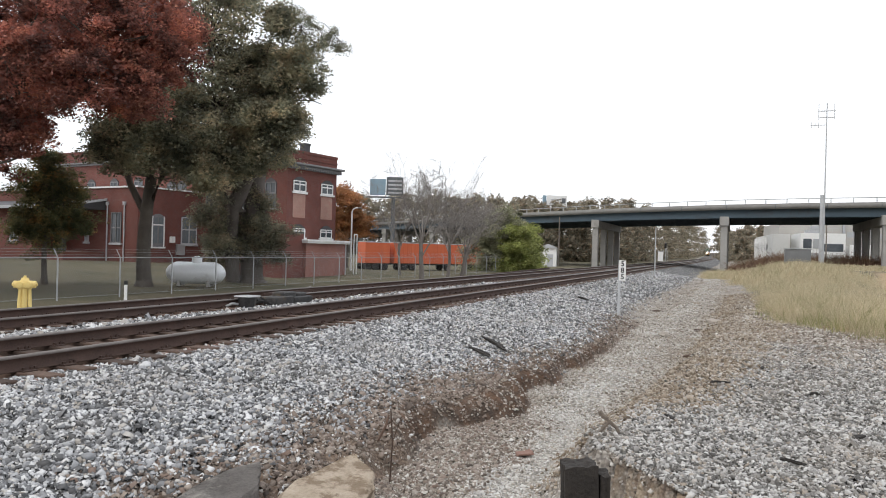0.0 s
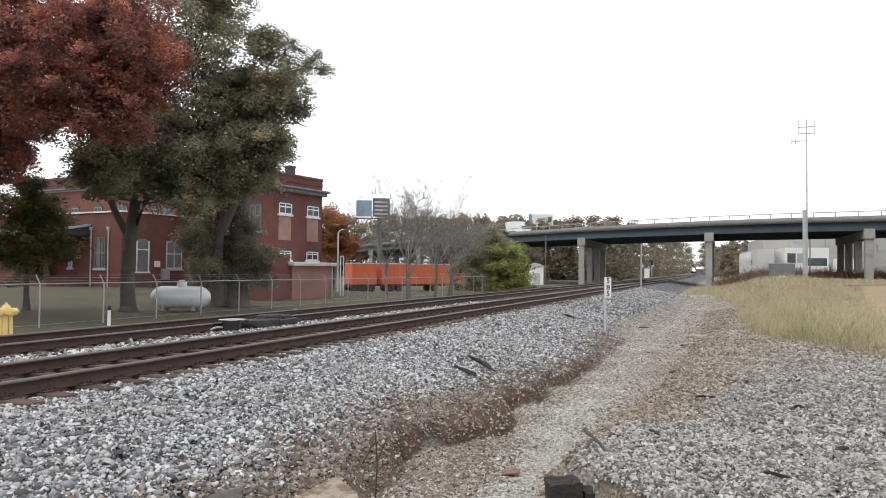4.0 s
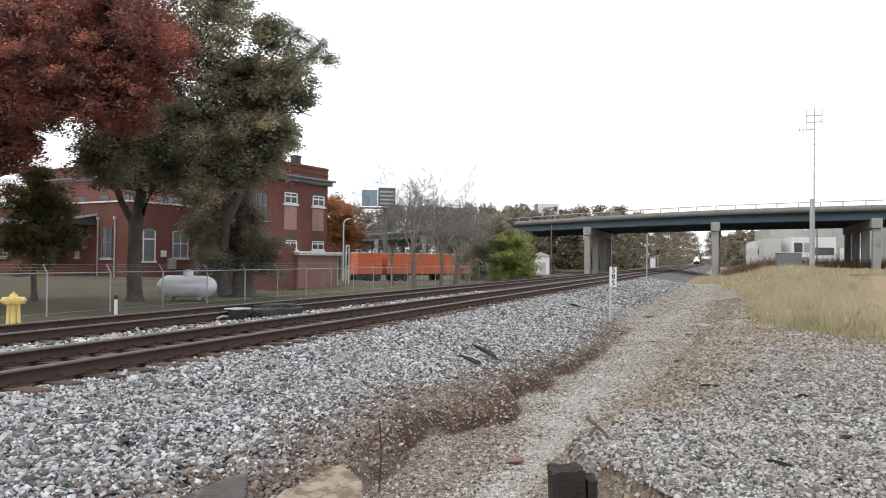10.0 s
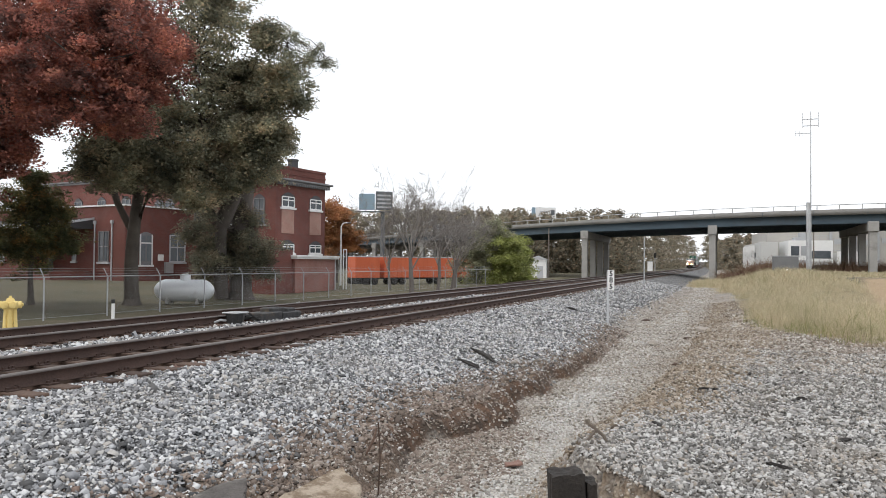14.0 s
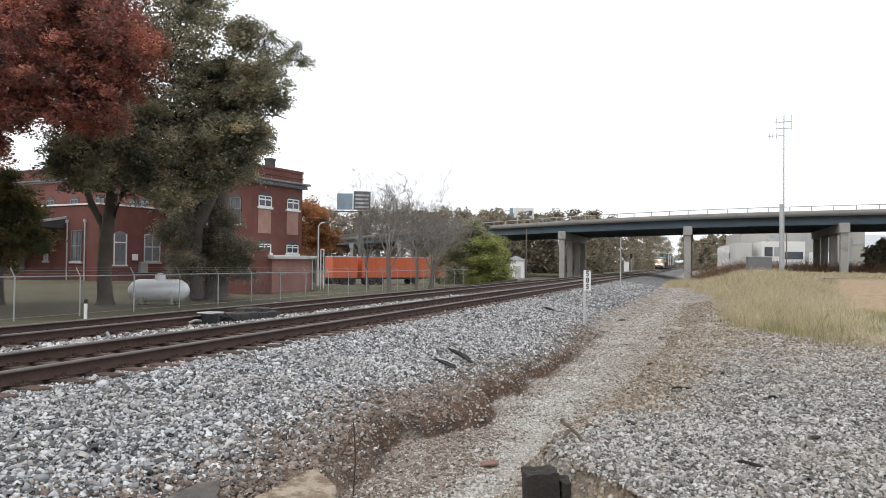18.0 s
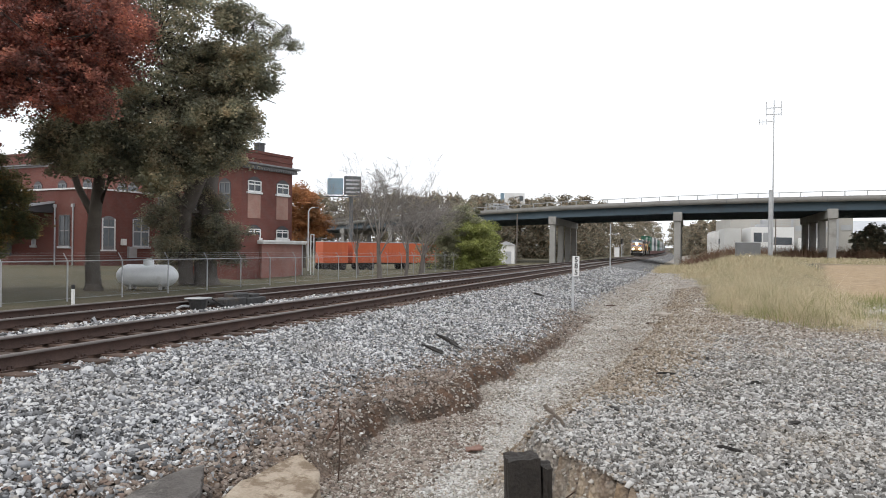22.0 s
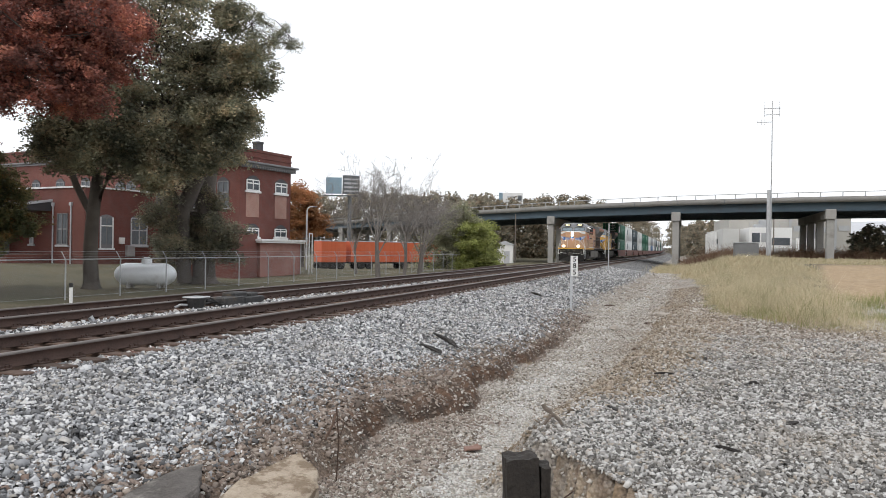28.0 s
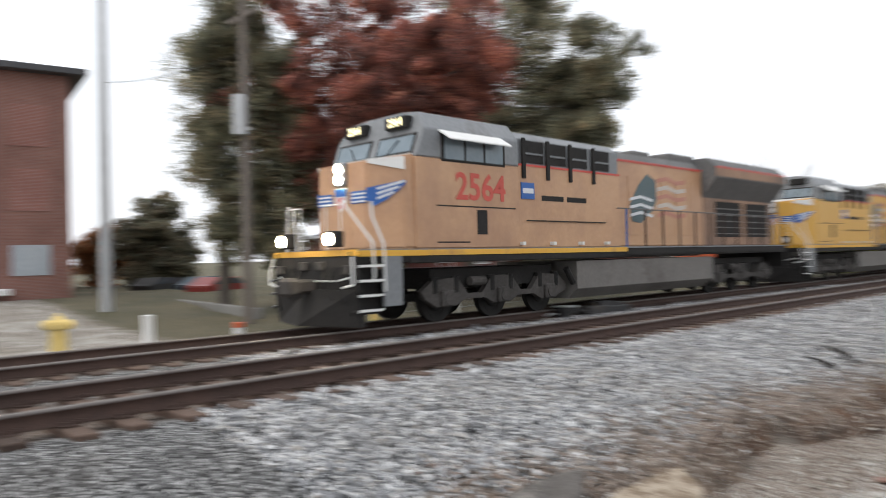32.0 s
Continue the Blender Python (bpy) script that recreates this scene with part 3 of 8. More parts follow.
def in_wash(x, y):
    """The pale streak of washed gravel down the middle of the ditch."""
    e, f, fr, b = ditch_lines(y)
    mid = np.interp(y, [5, 8, 10, 14, 20, 45], [-1.9, -2.0, -2.35, -2.3, -2.2, -1.6]) + 0.2 * wob(y, x * 0.2, 1.3, 0.6)
    return (np.abs(x - mid + rng.normal(0, 0.16, len(x))) < 0.42) & (rng.uniform(size=len(x)) < 1 - 0.6 * smooth01(13, 19, y))


DITCH = [(-4.4, -0.6, 5, 12, 1000, 0.85), (-4.0, -0.2, 12, 22, 400, 1.0), (-4, 0.6, 22, 45, 100, 1.35), (-3.4, 0.4, 45, 78, 30, 1.8)]
p, s = strewn(rng, DITCH, lambda x, y: in_ditch(x, y) & ~in_wash(x, y), 0.028, 0.12)
tagged(stones("ditch_gravel", p, s, rng, stone_tan, "small tan gravel in the dry ditch"), "", "gravel")
p, s = strewn(rng, DITCH, lambda x, y: in_ditch(x, y) & in_wash(x, y), 0.026, 0.12)
tagged(stones("washed_gravel", p, s, rng, stone_wash, "pale washed gravel down the middle of the ditch"), "", "gravel")


p, s = strewn(rng, [(-4.2, -2.3, 5, 11, 520, 1.0)], lambda x, y: in_ditch(x, y) & (rng.uniform(size=len(x)) < 1 - smooth01(-3.0, -2.3, x + 0.3 * wob(x, y, 0.7))), 0.029, 0.2)
tagged(stones("ditch_stones", p, s, rng, stone_brown, "grey-brown stained stones on the floor of the ditch"), "", "stones")


def on_scarp(x, y):
    e, f, fr, b = ditch_lines(y)
    t = (x - e) / (f - e)
    bare = smooth01(0.55, 0.75, t) * (1 - smooth01(14, 17, y))
    return (x > e - 0.9) & (x < f + 0.1) & (rng.uniform(size=len(x)) > 0.86 * bare) & (rng.uniform(size=len(x)) < smooth01(-0.9, 0.5, x - e))


p, s = strewn(rng, [(-5.5, -2.9, 4.5, 14, 800, 1.05), (-4.6, -2.8, 14, 26, 420, 1.0)], on_scarp, 0.033, 0.2)
tagged(stones("scarp_stones", p, s, rng, stone_brown, "dirty brown ballast stones spilling down the eroded bank"), "", "stones")


def on_pad(x, y):
    return (x > ditch_lines(y)[3] + np.where(y < 6.9, 0.06, -0.15) + rng.normal(0, 0.1, len(x)) * (y > 6.9)) & (x < 0.33 * y + 0.6)


def in_band(x, y):
    return (x < ditch_lines(y)[3] + 0.55 + rng.normal(0, 0.22, len(x)) + 0.35 * wob(x, y, 0.8, 1.0) + 0.06 * (y - 9)) & (y > 9.2 + rng.normal(0, 0.7, len(y)))


def on_bank(x, y):
    e, f, fr, b = ditch_lines(y)
    return (x > fr + 0.1 + rng.normal(0, 0.12, len(x))) & ((x < b + 0.05) | in_band(x, y)) & (rng.uniform(size=len(x)) < 0.9)


def on_pad_grey(x, y):
    return on_pad(x, y) & ~(in_band(x, y) & (rng.uniform(size=len(x)) < 0.85))


p, s = strewn(rng, [(-2.4, 2.5, 7.5, 14, 900, 0.9), (-2.0, 3, 14, 24, 420, 1.0), (-2.0, 1.2, 24, 46, 130, 1.2)], on_bank, 0.03, 0.25)
tagged(stones("bank_gravel", p, s, rng, stone_ochre, "brown and ochre gravel along the top of the ditch bank"), "", "gravel")
p, s = strewn(rng, [(-1.5, 3.6, 4.6, 9, 1500, 0.95), (-1.5, 5, 9, 13, 700, 1.0), (-1.2, 6, 13, 17, 420, 1.0)], on_pad_grey, 0.0255, 0.32)
tagged(stones("pad_gravel", p, s, rng, stone_pad, "grey-tan crushed gravel of the flat pad"), "", "gravel")
p, s = strewn(rng, [(-1.2, 7, 14, 24, 150, 1.1), (-0.6, 1.6, 24, 40, 50, 1.6)], on_pad, 0.034, 0.1)
tagged(stones("pad_gravel", p, s, rng, stone_tan, "brown-tan gravel of the flat pad"), "", "gravel")


# ---- tall dry grass ----
def grass_material(name, cols):
    m = leaf_like(name, cols)
    return m


def leaf_like(name, cols):
    m, n, l, b = nodes_of(name)
    geo = n.new("ShaderNodeNewGeometry")
    r = n.new("ShaderNodeValToRGB")
    el = r.color_ramp.elements
    while len(el) < len(cols):
        el.new(0.5)
    for i, c in enumerate(cols):
        el[i].position, el[i].color = i / (len(cols) - 1), (*c, 1)
    co = n.new("ShaderNodeTexCoord").outputs["Object"]
    p1 = noise_node(n, l, co, 0.55, 4.0, 0.65)
    l.new(mixer(n, l, 0.6, geo.outputs["Random Per Island"], ramp(n, l, p1.outputs["Fac"], 0.3, 0.7)), r.inputs["Fac"])
    l.new(r.outputs["Color"], b.inputs["Base Color"])
    b.inputs["Roughness"].default_value = 0.8
    tr = n.new("ShaderNodeBsdfTranslucent")
    l.new(r.outputs["Color"], tr.inputs["Color"])
    mx = n.new("ShaderNodeMixShader")
    mx.inputs["Fac"].default_value = 0.35
    l.new(b.outputs["BSDF"], mx.inputs[1])
    l.new(tr.outputs["BSDF"], mx.inputs[2])
    l.new(mx.outputs["Shader"], n["Material Output"].inputs["Surface"])
    return m


dry_grass = grass_material("dry tall grass", [(0.21, 0.205, 0.10), (0.32, 0.295, 0.16), (0.44, 0.385, 0.245), (0.60, 0.52, 0.36), (0.45, 0.345, 0.205), (0.34, 0.235, 0.14)])
straw_pale = grass_material("pale straw", [(0.50, 0.42, 0.28), (0.66, 0.56, 0.39), (0.74, 0.65, 0.48)])
brown_brush = grass_material("brown brush", [(0.10, 0.06, 0.045), (0.17, 0.10, 0.07), (0.22, 0.14, 0.09), (0.13, 0.10, 0.06)])
green_weeds = grass_material("green weeds", [(0.16, 0.18, 0.07), (0.26, 0.27, 0.11), (0.36, 0.33, 0.15)])


dead_grass = grass_material("dead weeds", [(0.20, 0.14, 0.09), (0.34, 0.27, 0.19), (0.46, 0.38, 0.28)])
lawn_green = grass_material("mown lawn", [(0.085, 0.085, 0.045), (0.135, 0.12, 0.062), (0.185, 0.15, 0.088)])


def blades(name, base, height, rng, material, label, width=0.012, lean=0.35, tall=None):
    """Bent blades in tufts, one mesh."""
    n = len(base)
    a = rng.uniform(0, 2 * np.pi, n)
    out = np.stack([np.cos(a), np.sin(a), np.zeros(n)], -1)
    side = np.stack([-np.sin(a), np.cos(a), np.zeros(n)], -1)
    side = np.where(rng.uniform(size=(n, 1)) < 0.6, np.array([[0.93, -0.36, 0]]), side)
    h = height * np.where(rng.uniform(size=n) < 0.25, 1.25, 0.7) * rng.uniform(0.5, 1.15, n) * (0.75 + 0.45 * wob(base[:, 0], base[:, 1], 1.1, 0.4)) * (0.85 + 0.35 * wob(base[:, 0], base[:, 1], 0.45, 2.4))
    if tall is not None:
        h = h * tall
    bend_ = lean * h * rng.uniform(0.2, 1.3, n)
    w = width * rng.uniform(0.7, 1.5, n)
    lv = []
    for t, k in ((0, 1.0), (0.5, 0.85), (1.0, 0.15)):
        c = base + out * (bend_ * t * t)[:, None] + np.array([0, 0, 1.0]) * (h * t * (1 - 0.12 * t))[:, None]
        lv += [c - side * (w * k)[:, None], c + side * (w * k)[:, None]]
    v = np.stack(lv, 1).reshape(-1, 3)
    q = np.array([(0, 1, 3, 2), (2, 3, 5, 4)])
    f = (q[None] + 6 * np.arange(n)[:, None, None]).reshape(-1, 4)
    return soup(name, v, f, material, None, label, "stuff")


def tufts(rng, patches, per, spread):
    ps = []
    for x0, x1, y0, y1, k, ok in patches:
        x, y = rng.uniform(x0, x1, k), rng.uniform(y0, y1, k)
        keep = ok(x, y)
        c = np.stack([x[keep], y[keep]], -1)
        ps.append(np.repeat(c, per, 0) + rng.normal(size=(len(c) * per, 2)) * spread)
    p = np.concatenate(ps)
    return np.column_stack([p, ground_z(p[:, 0], p[:, 1]) - 0.03])


def front_edge(x):
    return np.interp(x, [0.6, 0.85, 1.15, 1.6, 2.9, 4.5, 8], [62, 31, 24.0, 22.0, 19.3, 17.8, 16.5])


def grass_right(y):
    return np.interp(y, [16, 20, 24, 30, 40, 62, 75], [4.8, 4.6, 4.4, 5.25, 6.7, 9.5, 11])


b_ = tufts(rng, [(0.3, 9.5, 16.5, 34, 1500, lambda x, y: (y > front_edge(x) + np.abs(rng.normal(0.0, 1.0, len(x))) + 0.8 * wob(x, y, 0.9, 3.0)) & (x < grass_right(y) + rng.normal(0, 0.4, len(x)))), (0.2, 9, 34, 62, 420, lambda x, y: (y > front_edge(x)) & (x < grass_right(y)))], 84, 0.26)
deep = np.repeat(rng.uniform(0.45, 1.25, len(b_) // 84), 84) * (0.36 + 0.64 * smooth01(0.0, 3.2, b_[:, 1] - front_edge(b_[:, 0])) * (1 - 0.55 * smooth01(-1.6, 0.2, b_[:, 0] - grass_right(b_[:, 1]))))
tagged(blades("tall_grass", b_, 0.88, rng, dry_grass, "tall dry straw-coloured grass with green patches", 0.0024, 1.0, deep), "", "grass")
heads = b_[rng.uniform(size=len(b_)) < 0.16]
tagged(blades("seed_heads", heads, 0.95, rng, straw_pale, "pale feathery seed stems over the dry grass", 0.0020, 0.9, 0.42 + 0.58 * smooth01(0.5, 3.5, heads[:, 1] - front_edge(heads[:, 0]))), "", "grass")
b_ = tufts(rng, [(0.6, 6.0, 16.4, 26, 330, lambda x, y: np.abs(y - front_edge(x) - 0.5) < 1.0)], 60, 0.22)
tagged(blades("dead_grass", b_, 0.26, rng, dead_grass, "matted brown dead grass along the edge of the gravel", 0.003, 1.4), "", "grass")
b_ = tufts(rng, [(0.2, 9, 60, 100, 520, lambda x, y: x > -0.1), (-2.6, 2.0, 76, 100, 300, lambda x, y: x > -1e3)], 50, 0.5)
tagged(blades("tall_grass", b_, 0.8, rng, dry_grass, "dry straw-coloured grass further along the line", 0.013, 0.8), "", "grass")
b_ = tufts(rng, [(0.8, 5.5, 19.0, 24.5, 60, lambda x, y: y > front_edge(x)), (1.0, 8, 22, 34, 110, lambda x, y: y > front_edge(x))], 30, 0.2)
tagged(blades("green_weeds", b_, 0.6, rng, green_weeds, "green weeds among the dry grass", 0.005, 0.6), "", "weeds")
b_ = tufts(rng, [(0.0, 9.5, 100, 112, 300, lambda x, y: x > -1e3), (12, 26, 112, 122, 300, lambda x, y: x > -1e3)], 42, 0.5)
tagged(blades("brown_brush", b_, 1.9, rng, brown_brush, "low dark brown brush along the far edge of the field", 0.02, 0.9), "", "brush")
b_ = tufts(rng, [(-3.6, -2.9, 14, 26, 10, lambda x, y: x > -1e3), (-2.0, -0.6, 8.5, 26, 34, lambda x, y: np.abs(x - ditch_lines(y)[2] - 0.15) < 0.35), (-4, 0.5, 26, 60, 55, lambda x, y: x > -1e3)], 40, 0.09)
tagged(blades("dry_weeds", b_, 0.2, rng, dead_grass, "small dry weed tufts in the ditch", 0.004, 0.9), "", "weeds")
b_ = tufts(rng, [(10, 40, 76, 106, 900, lambda x, y: x > -1e3)], 20, 0.6)
tagged(blades("field_grass", b_, 0.35, rng, dry_grass, "short dry grass of the open field", 0.04), "", "grass")
b_ = tufts(rng, [(-32, -18.6, 8, 50, 1300, lambda x, y: x < -18.4 + 0 * y)], 18, 0.5)
tagged(blades("lawn_grass", b_, 0.07, rng, lawn_green, "short mown lawn behind the fence", 0.012), "", "grass")


# ---- the highway overpass ----
BX = np.array([-520.0, -340, -250, -170, -150, -130, -112, -95, -72, -50, -35, -21.5, -12, -1.45, 8, 18, 28, 40, 60, 90, 200, 400, 700])
BY = np.array([660.0, 455, 354, 262, 238, 214, 195, 180, 160, 141, 129.5, 120.5, 115.5, 111.0, 109.0, 108.0, 107.6, 107.4, 107.2, 107.0, 107.0, 107.0, 107.0])


def edge_y(x):
    return float(np.interp(x, BX, BY))


def top_z(x):
    return 8.71 + 0.0105 * min(max(x, -170), 60)


def bridge_strip(name, outline, material, parent, label="", xs=BX):
    """An outline of (set-back from the near edge, height under the parapet's top), carried along the bridge."""
    o, k = np.array(outline), len(outline)
    v = np.concatenate([np.stack([np.full(k, x), edge_y(x) + o[:, 0], top_z(x) + o[:, 1]], -1) for x in xs])
    i = np.arange(len(xs) * k).reshape(len(xs), k)
    j = np.roll(i, -1, axis=1)
    f = np.stack([i[:-1], i[1:], j[1:], j[:-1]], -1).reshape(-1, 4)
    return soup(name, v, f, material, parent, label)


WIDE = 26.0
bridge = thing("highway_overpass", Matrix(), "long concrete and steel highway overpass with dark blue-grey girders", "bridge", "", "structure")
bridge_strip("deck", [(0.25, -0.46), (0.25, -0.72), (WIDE - 0.25, -0.72), (WIDE - 0.25, -0.46)], concrete, bridge)
bridge_strip("parapet", [(0, 0), (0, -0.72), (0.3, -0.72), (0.3, 0)], concrete_pale, bridge, "weathered pale concrete parapet")
bridge_strip("parapet", [(WIDE - 0.3, 0), (WIDE - 0.3, -0.72), (WIDE, -0.72), (WIDE, 0)], concrete_pale, bridge, "weathered pale concrete parapet")
for s in np.linspace(0.7, WIDE - 0.7, 12):
    bridge_strip("girder", [(s - 0.22, -0.72), (s - 0.22, -0.77), (s - 0.02, -0.77), (s - 0.02, -1.85), (s - 0.25, -1.85), (s - 0.25, -1.9), (s + 0.25, -1.9), (s + 0.25, -1.85), (s + 0.02, -1.85), (s + 0.02, -0.77), (s + 0.22, -0.77), (s + 0.22, -0.72)], girder_blue, bridge, "dark blue-grey steel plate girder")
for s in (0.15, WIDE - 0.15):
    bridge_strip("hand_rail", [(s - 0.05, 0.56), (s - 0.05, 0.66), (s + 0.05, 0.66), (s + 0.05, 0.56)], galvanised, bridge, "pale steel hand rail")
bm = bmesh.new()
box(bm, -0.06, 0.06, -0.05, 0.05, 0, 0.57)
post_mesh = mesh_of(bm, "rail_post", galvanised)
for q in range(85):
    x = -160 + 2.6 * q
    o = new("rail_post", post_mesh)
    o.parent, o.matrix_basis = bridge, pose(x, edge_y(x) + 0.15, top_z(x))
bm = bmesh.new()
box(bm, -0.02, 0.02, -0.012, 0.01, -0.7, -0.02)
joint_mesh = mesh_of(bm, "joint", girder_blue)
for q in range(36):
    x = -150 + 6.2 * q
    o = new("joint", joint_mesh)
    o.parent, o.matrix_basis = bridge, pose(x, edge_y(x), top_z(x))
for x in (-480, -420, -360, -300, -250, -205, -168, -146, -125, -104, -83.5, -63, -42, -21.1, -1.45, 18.0, 38.0, 58.0, 85, 120, 170, 230, 300, 380, 460, 560, 660):
    y0, zt = edge_y(x), top_z(x) - 1.9
    base = float(ground_z(x, y0 + 6)) - 0.3
    bent = new("bent")
    bent.parent = bridge
    bm = bmesh.new()
    box(bm, x - 0.62, x + 0.62, y0 - 0.35, y0 + WIDE - 0.8, zt - 1.1, zt + 0.2, 0.05)
    part("cap", bm, concrete, bent, "grey concrete cap beam")
    for c in (0.4, 8.4, 16.4, 24.2):
        bm = bmesh.new()
        box(bm, x - 0.46, x + 0.46, y0 + c - 0.5, y0 + c + 0.5, base, zt - 1.1, 0.05)
        part("column", bm, concrete, bent)


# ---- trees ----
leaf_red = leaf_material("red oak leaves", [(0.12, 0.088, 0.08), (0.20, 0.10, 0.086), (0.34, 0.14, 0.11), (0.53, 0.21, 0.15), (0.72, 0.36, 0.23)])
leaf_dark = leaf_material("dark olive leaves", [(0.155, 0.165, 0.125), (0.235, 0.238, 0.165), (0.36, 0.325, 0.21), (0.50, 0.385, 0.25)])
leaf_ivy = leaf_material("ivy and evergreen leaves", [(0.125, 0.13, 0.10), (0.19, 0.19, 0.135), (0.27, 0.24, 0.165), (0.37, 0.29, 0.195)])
leaf_wisp = leaf_material("pale olive leaves", [(0.20, 0.21, 0.16), (0.30, 0.30, 0.22), (0.38, 0.35, 0.25)])
leaf_small = leaf_material("young tree leaves", [(0.085, 0.10, 0.06), (0.14, 0.15, 0.072), (0.22, 0.19, 0.085), (0.50, 0.29, 0.10)])
leaf_lime = leaf_material("yellow-green leaves", [(0.22, 0.25, 0.085), (0.33, 0.355, 0.12), (0.44, 0.46, 0.17)])
leaf_grey = leaf_material("grey-green leaves", [(0.22, 0.23, 0.15), (0.31, 0.31, 0.20), (0.36, 0.33, 0.22)])
leaf_orange = leaf_material("orange leaves", [(0.30, 0.135, 0.07), (0.43, 0.205, 0.09), (0.37, 0.225, 0.115)])
leaf_wood = leaf_material("far autumn woods", [(0.19, 0.185, 0.145), (0.265, 0.245, 0.185), (0.34, 0.285, 0.21), (0.42, 0.295, 0.20)])
RED = [(-28.9, 20.7, 14.3, 3.09, 70), (-27.9, 20.4, 10.5, 3.01, 120), (-32.4, 19.1, 9.3, 2.85, 90), (-25.0, 22.5, 14.2, 2.85, 70), (-25.4, 22.3, 10.7, 2.61, 100), (-25.4, 20.1, 7.6, 2.44, 90), (-29.1, 23.0, 9.1, 2.37, 96), (-22.4, 21.1, 7.8, 2.25, 120), (-28.7, 20.0, 6.9, 2.24, 114), (-20.7, 21.9, 9.9, 2.11, 64), (-21.9, 22.9, 10.8, 2.00, 100), (-32.3, 20.2, 6.9, 1.96, 40), (-28.5, 20.5, 4.7, 1.86, 78), (-26.4, 20.2, 5.5, 1.5, 100), (-21.9, 22.9, 8.7, 1.80, 76), (-22.8, 19.5, 9.9, 1.43, 22), (-29.1, 24.8, 11.8, 1.27, 32), (-23.2, 19.0, 7.9, 1.18, 18), (-21.9, 21.9, 7.0, 1.3, 50)]
DARK = [(-24.4, 29.5, 12.3, 3.19, 120), (-27.8, 29.0, 16.2, 2.91, 50), (-25.2, 29.2, 16.3, 2.90, 64), (-24.0, 29.6, 8.9, 2.76, 120), (-24.5, 27.7, 6.5, 2.57, 120), (-26.6, 28.1, 6.3, 1.98, 120), (-22.9, 30.1, 6.8, 1.95, 100), (-23.4, 29.1, 5.5, 1.94, 120), (-22.0, 31.3, 8.2, 1.87, 86), (-26.2, 25.9, 6.0, 1.6, 100), (-26.3, 28.5, 9.0, 1.70, 40), (-25.6, 26.5, 6.1, 1.70, 120), (-22.2, 31.2, 10.4, 1.48, 85), (-20.0, 30.2, 10.0, 1.41, 68), (-24.0, 31.0, 15.0, 1.40, 36), (-20.4, 30.0, 7.5, 1.34, 68), (-21.6, 30.0, 5.9, 1.33, 114), (-22.0, 31.5, 6.6, 1.32, 46), (-20.8, 29.8, 12.2, 0.87, 34)]
IVY = [(-26.9, 35.6, 1.3, 1.32, 50), (-26.7, 33.6, 5.0, 1.27, 36), (-28.0, 35.2, 1.8, 1.24, 48), (-25.7, 36.1, 1.6, 1.05, 36), (-27.2, 33.3, 3.1, 1.04, 24), (-24.8, 36.1, 1.8, 1.02, 28), (-27.4, 35.4, 2.7, 0.92, 26), (-26.0, 36.0, 2.7, 0.92, 26), (-26.0, 34.3, 6.3, 0.89, 16), (-25.2, 35.4, 2.5, 0.82, 18), (-28.2, 35.1, 0.7, 0.79, 24), (-27.7, 35.3, 5.3, 0.79, 16), (-26.7, 33.7, 1.5, 0.76, 14), (-28.0, 35.2, 3.8, 0.72, 14), (-28.2, 35.0, 6.0, 0.72, 14), (-24.9, 36.4, 0.8, 0.66, 18), (-25.4, 36.2, 3.7, 0.59, 12), (-26.3, 35.8, 4.5, 0.46, 6)]
WISP = [(-24.1, 35.4, 14.6, 0.58, 8), (-23.3, 35.7, 14.2, 0.58, 8), (-22.6, 36.0, 13.8, 0.64, 8), (-21.6, 36.4, 13.4, 0.58, 8), (-21.1, 36.6, 12.7, 0.39, 8), (-23.9, 35.5, 13.4, 0.64, 8), (-23.0, 35.9, 13.1, 0.58, 8), (-22.6, 36.1, 12.0, 0.45, 8), (-23.3, 35.8, 12.2, 0.51, 8), (-22.9, 36.0, 10.9, 0.42, 8), (-22.4, 36.1, 10.3, 0.32, 8), (-23.9, 35.5, 12.2, 0.64, 8), (-23.4, 35.8, 10.8, 0.39, 8), (-23.3, 35.9, 8.5, 0.39, 8), (-23.0, 36.0, 7.9, 0.32, 8), (-23.6, 35.7, 8.9, 0.42, 8), (-24.0, 35.5, 9.7, 0.58, 8), (-24.2, 35.5, 8.4, 0.48, 8), (-22.1, 36.2, 12.8, 0.39, 8)]
SMALL = [(-30.6, 25.8, 4.8, 0.77, 18), (-30.9, 25.4, 3.9, 1.12, 26), (-30.2, 26.2, 3.9, 1.11, 26), (-30.6, 25.7, 2.9, 1.67, 44), (-29.9, 26.5, 2.4, 1.03, 24), (-31.2, 25.0, 2.2, 0.99, 22), (-30.6, 25.8, 1.8, 1.57, 40), (-30.6, 25.7, 5.3, 0.45, 8)]
WILLOW = [(-23.5, 81.0, 1.9, 3.22, 60), (-21.9, 81.7, 0.3, 2.06, 35), (-26.0, 81.1, -0.0, 1.95, 30), (-23.8, 80.9, 4.2, 2.06, 30), (-21.7, 81.7, 2.6, 1.80, 25)] + [(-21.4, 76.0, 2.8, 2.07, 44), (-20.3, 76.4, 0.4, 1.34, 28), (-22.4, 75.7, -0.3, 1.34, 28), (-22.0, 75.9, 1.3, 1.58, 30)]
GREYBUSH = [(-24.9, 76.1, 3.4, 2.45, 30), (-25.5, 76.0, 0.9, 2.45, 30), (-23.5, 76.7, 4.9, 1.53, 14)] + [(-23.7, 76.4, 4.0, 1.6, 20), (-24.4, 76.2, 1.1, 1.47, 20), (-25.5, 75.8, 2.5, 1.23, 14), (-22.7, 76.7, 5.1, 1.48, 16), (-24.0, 76.3, -0.6, 1.23, 16)]
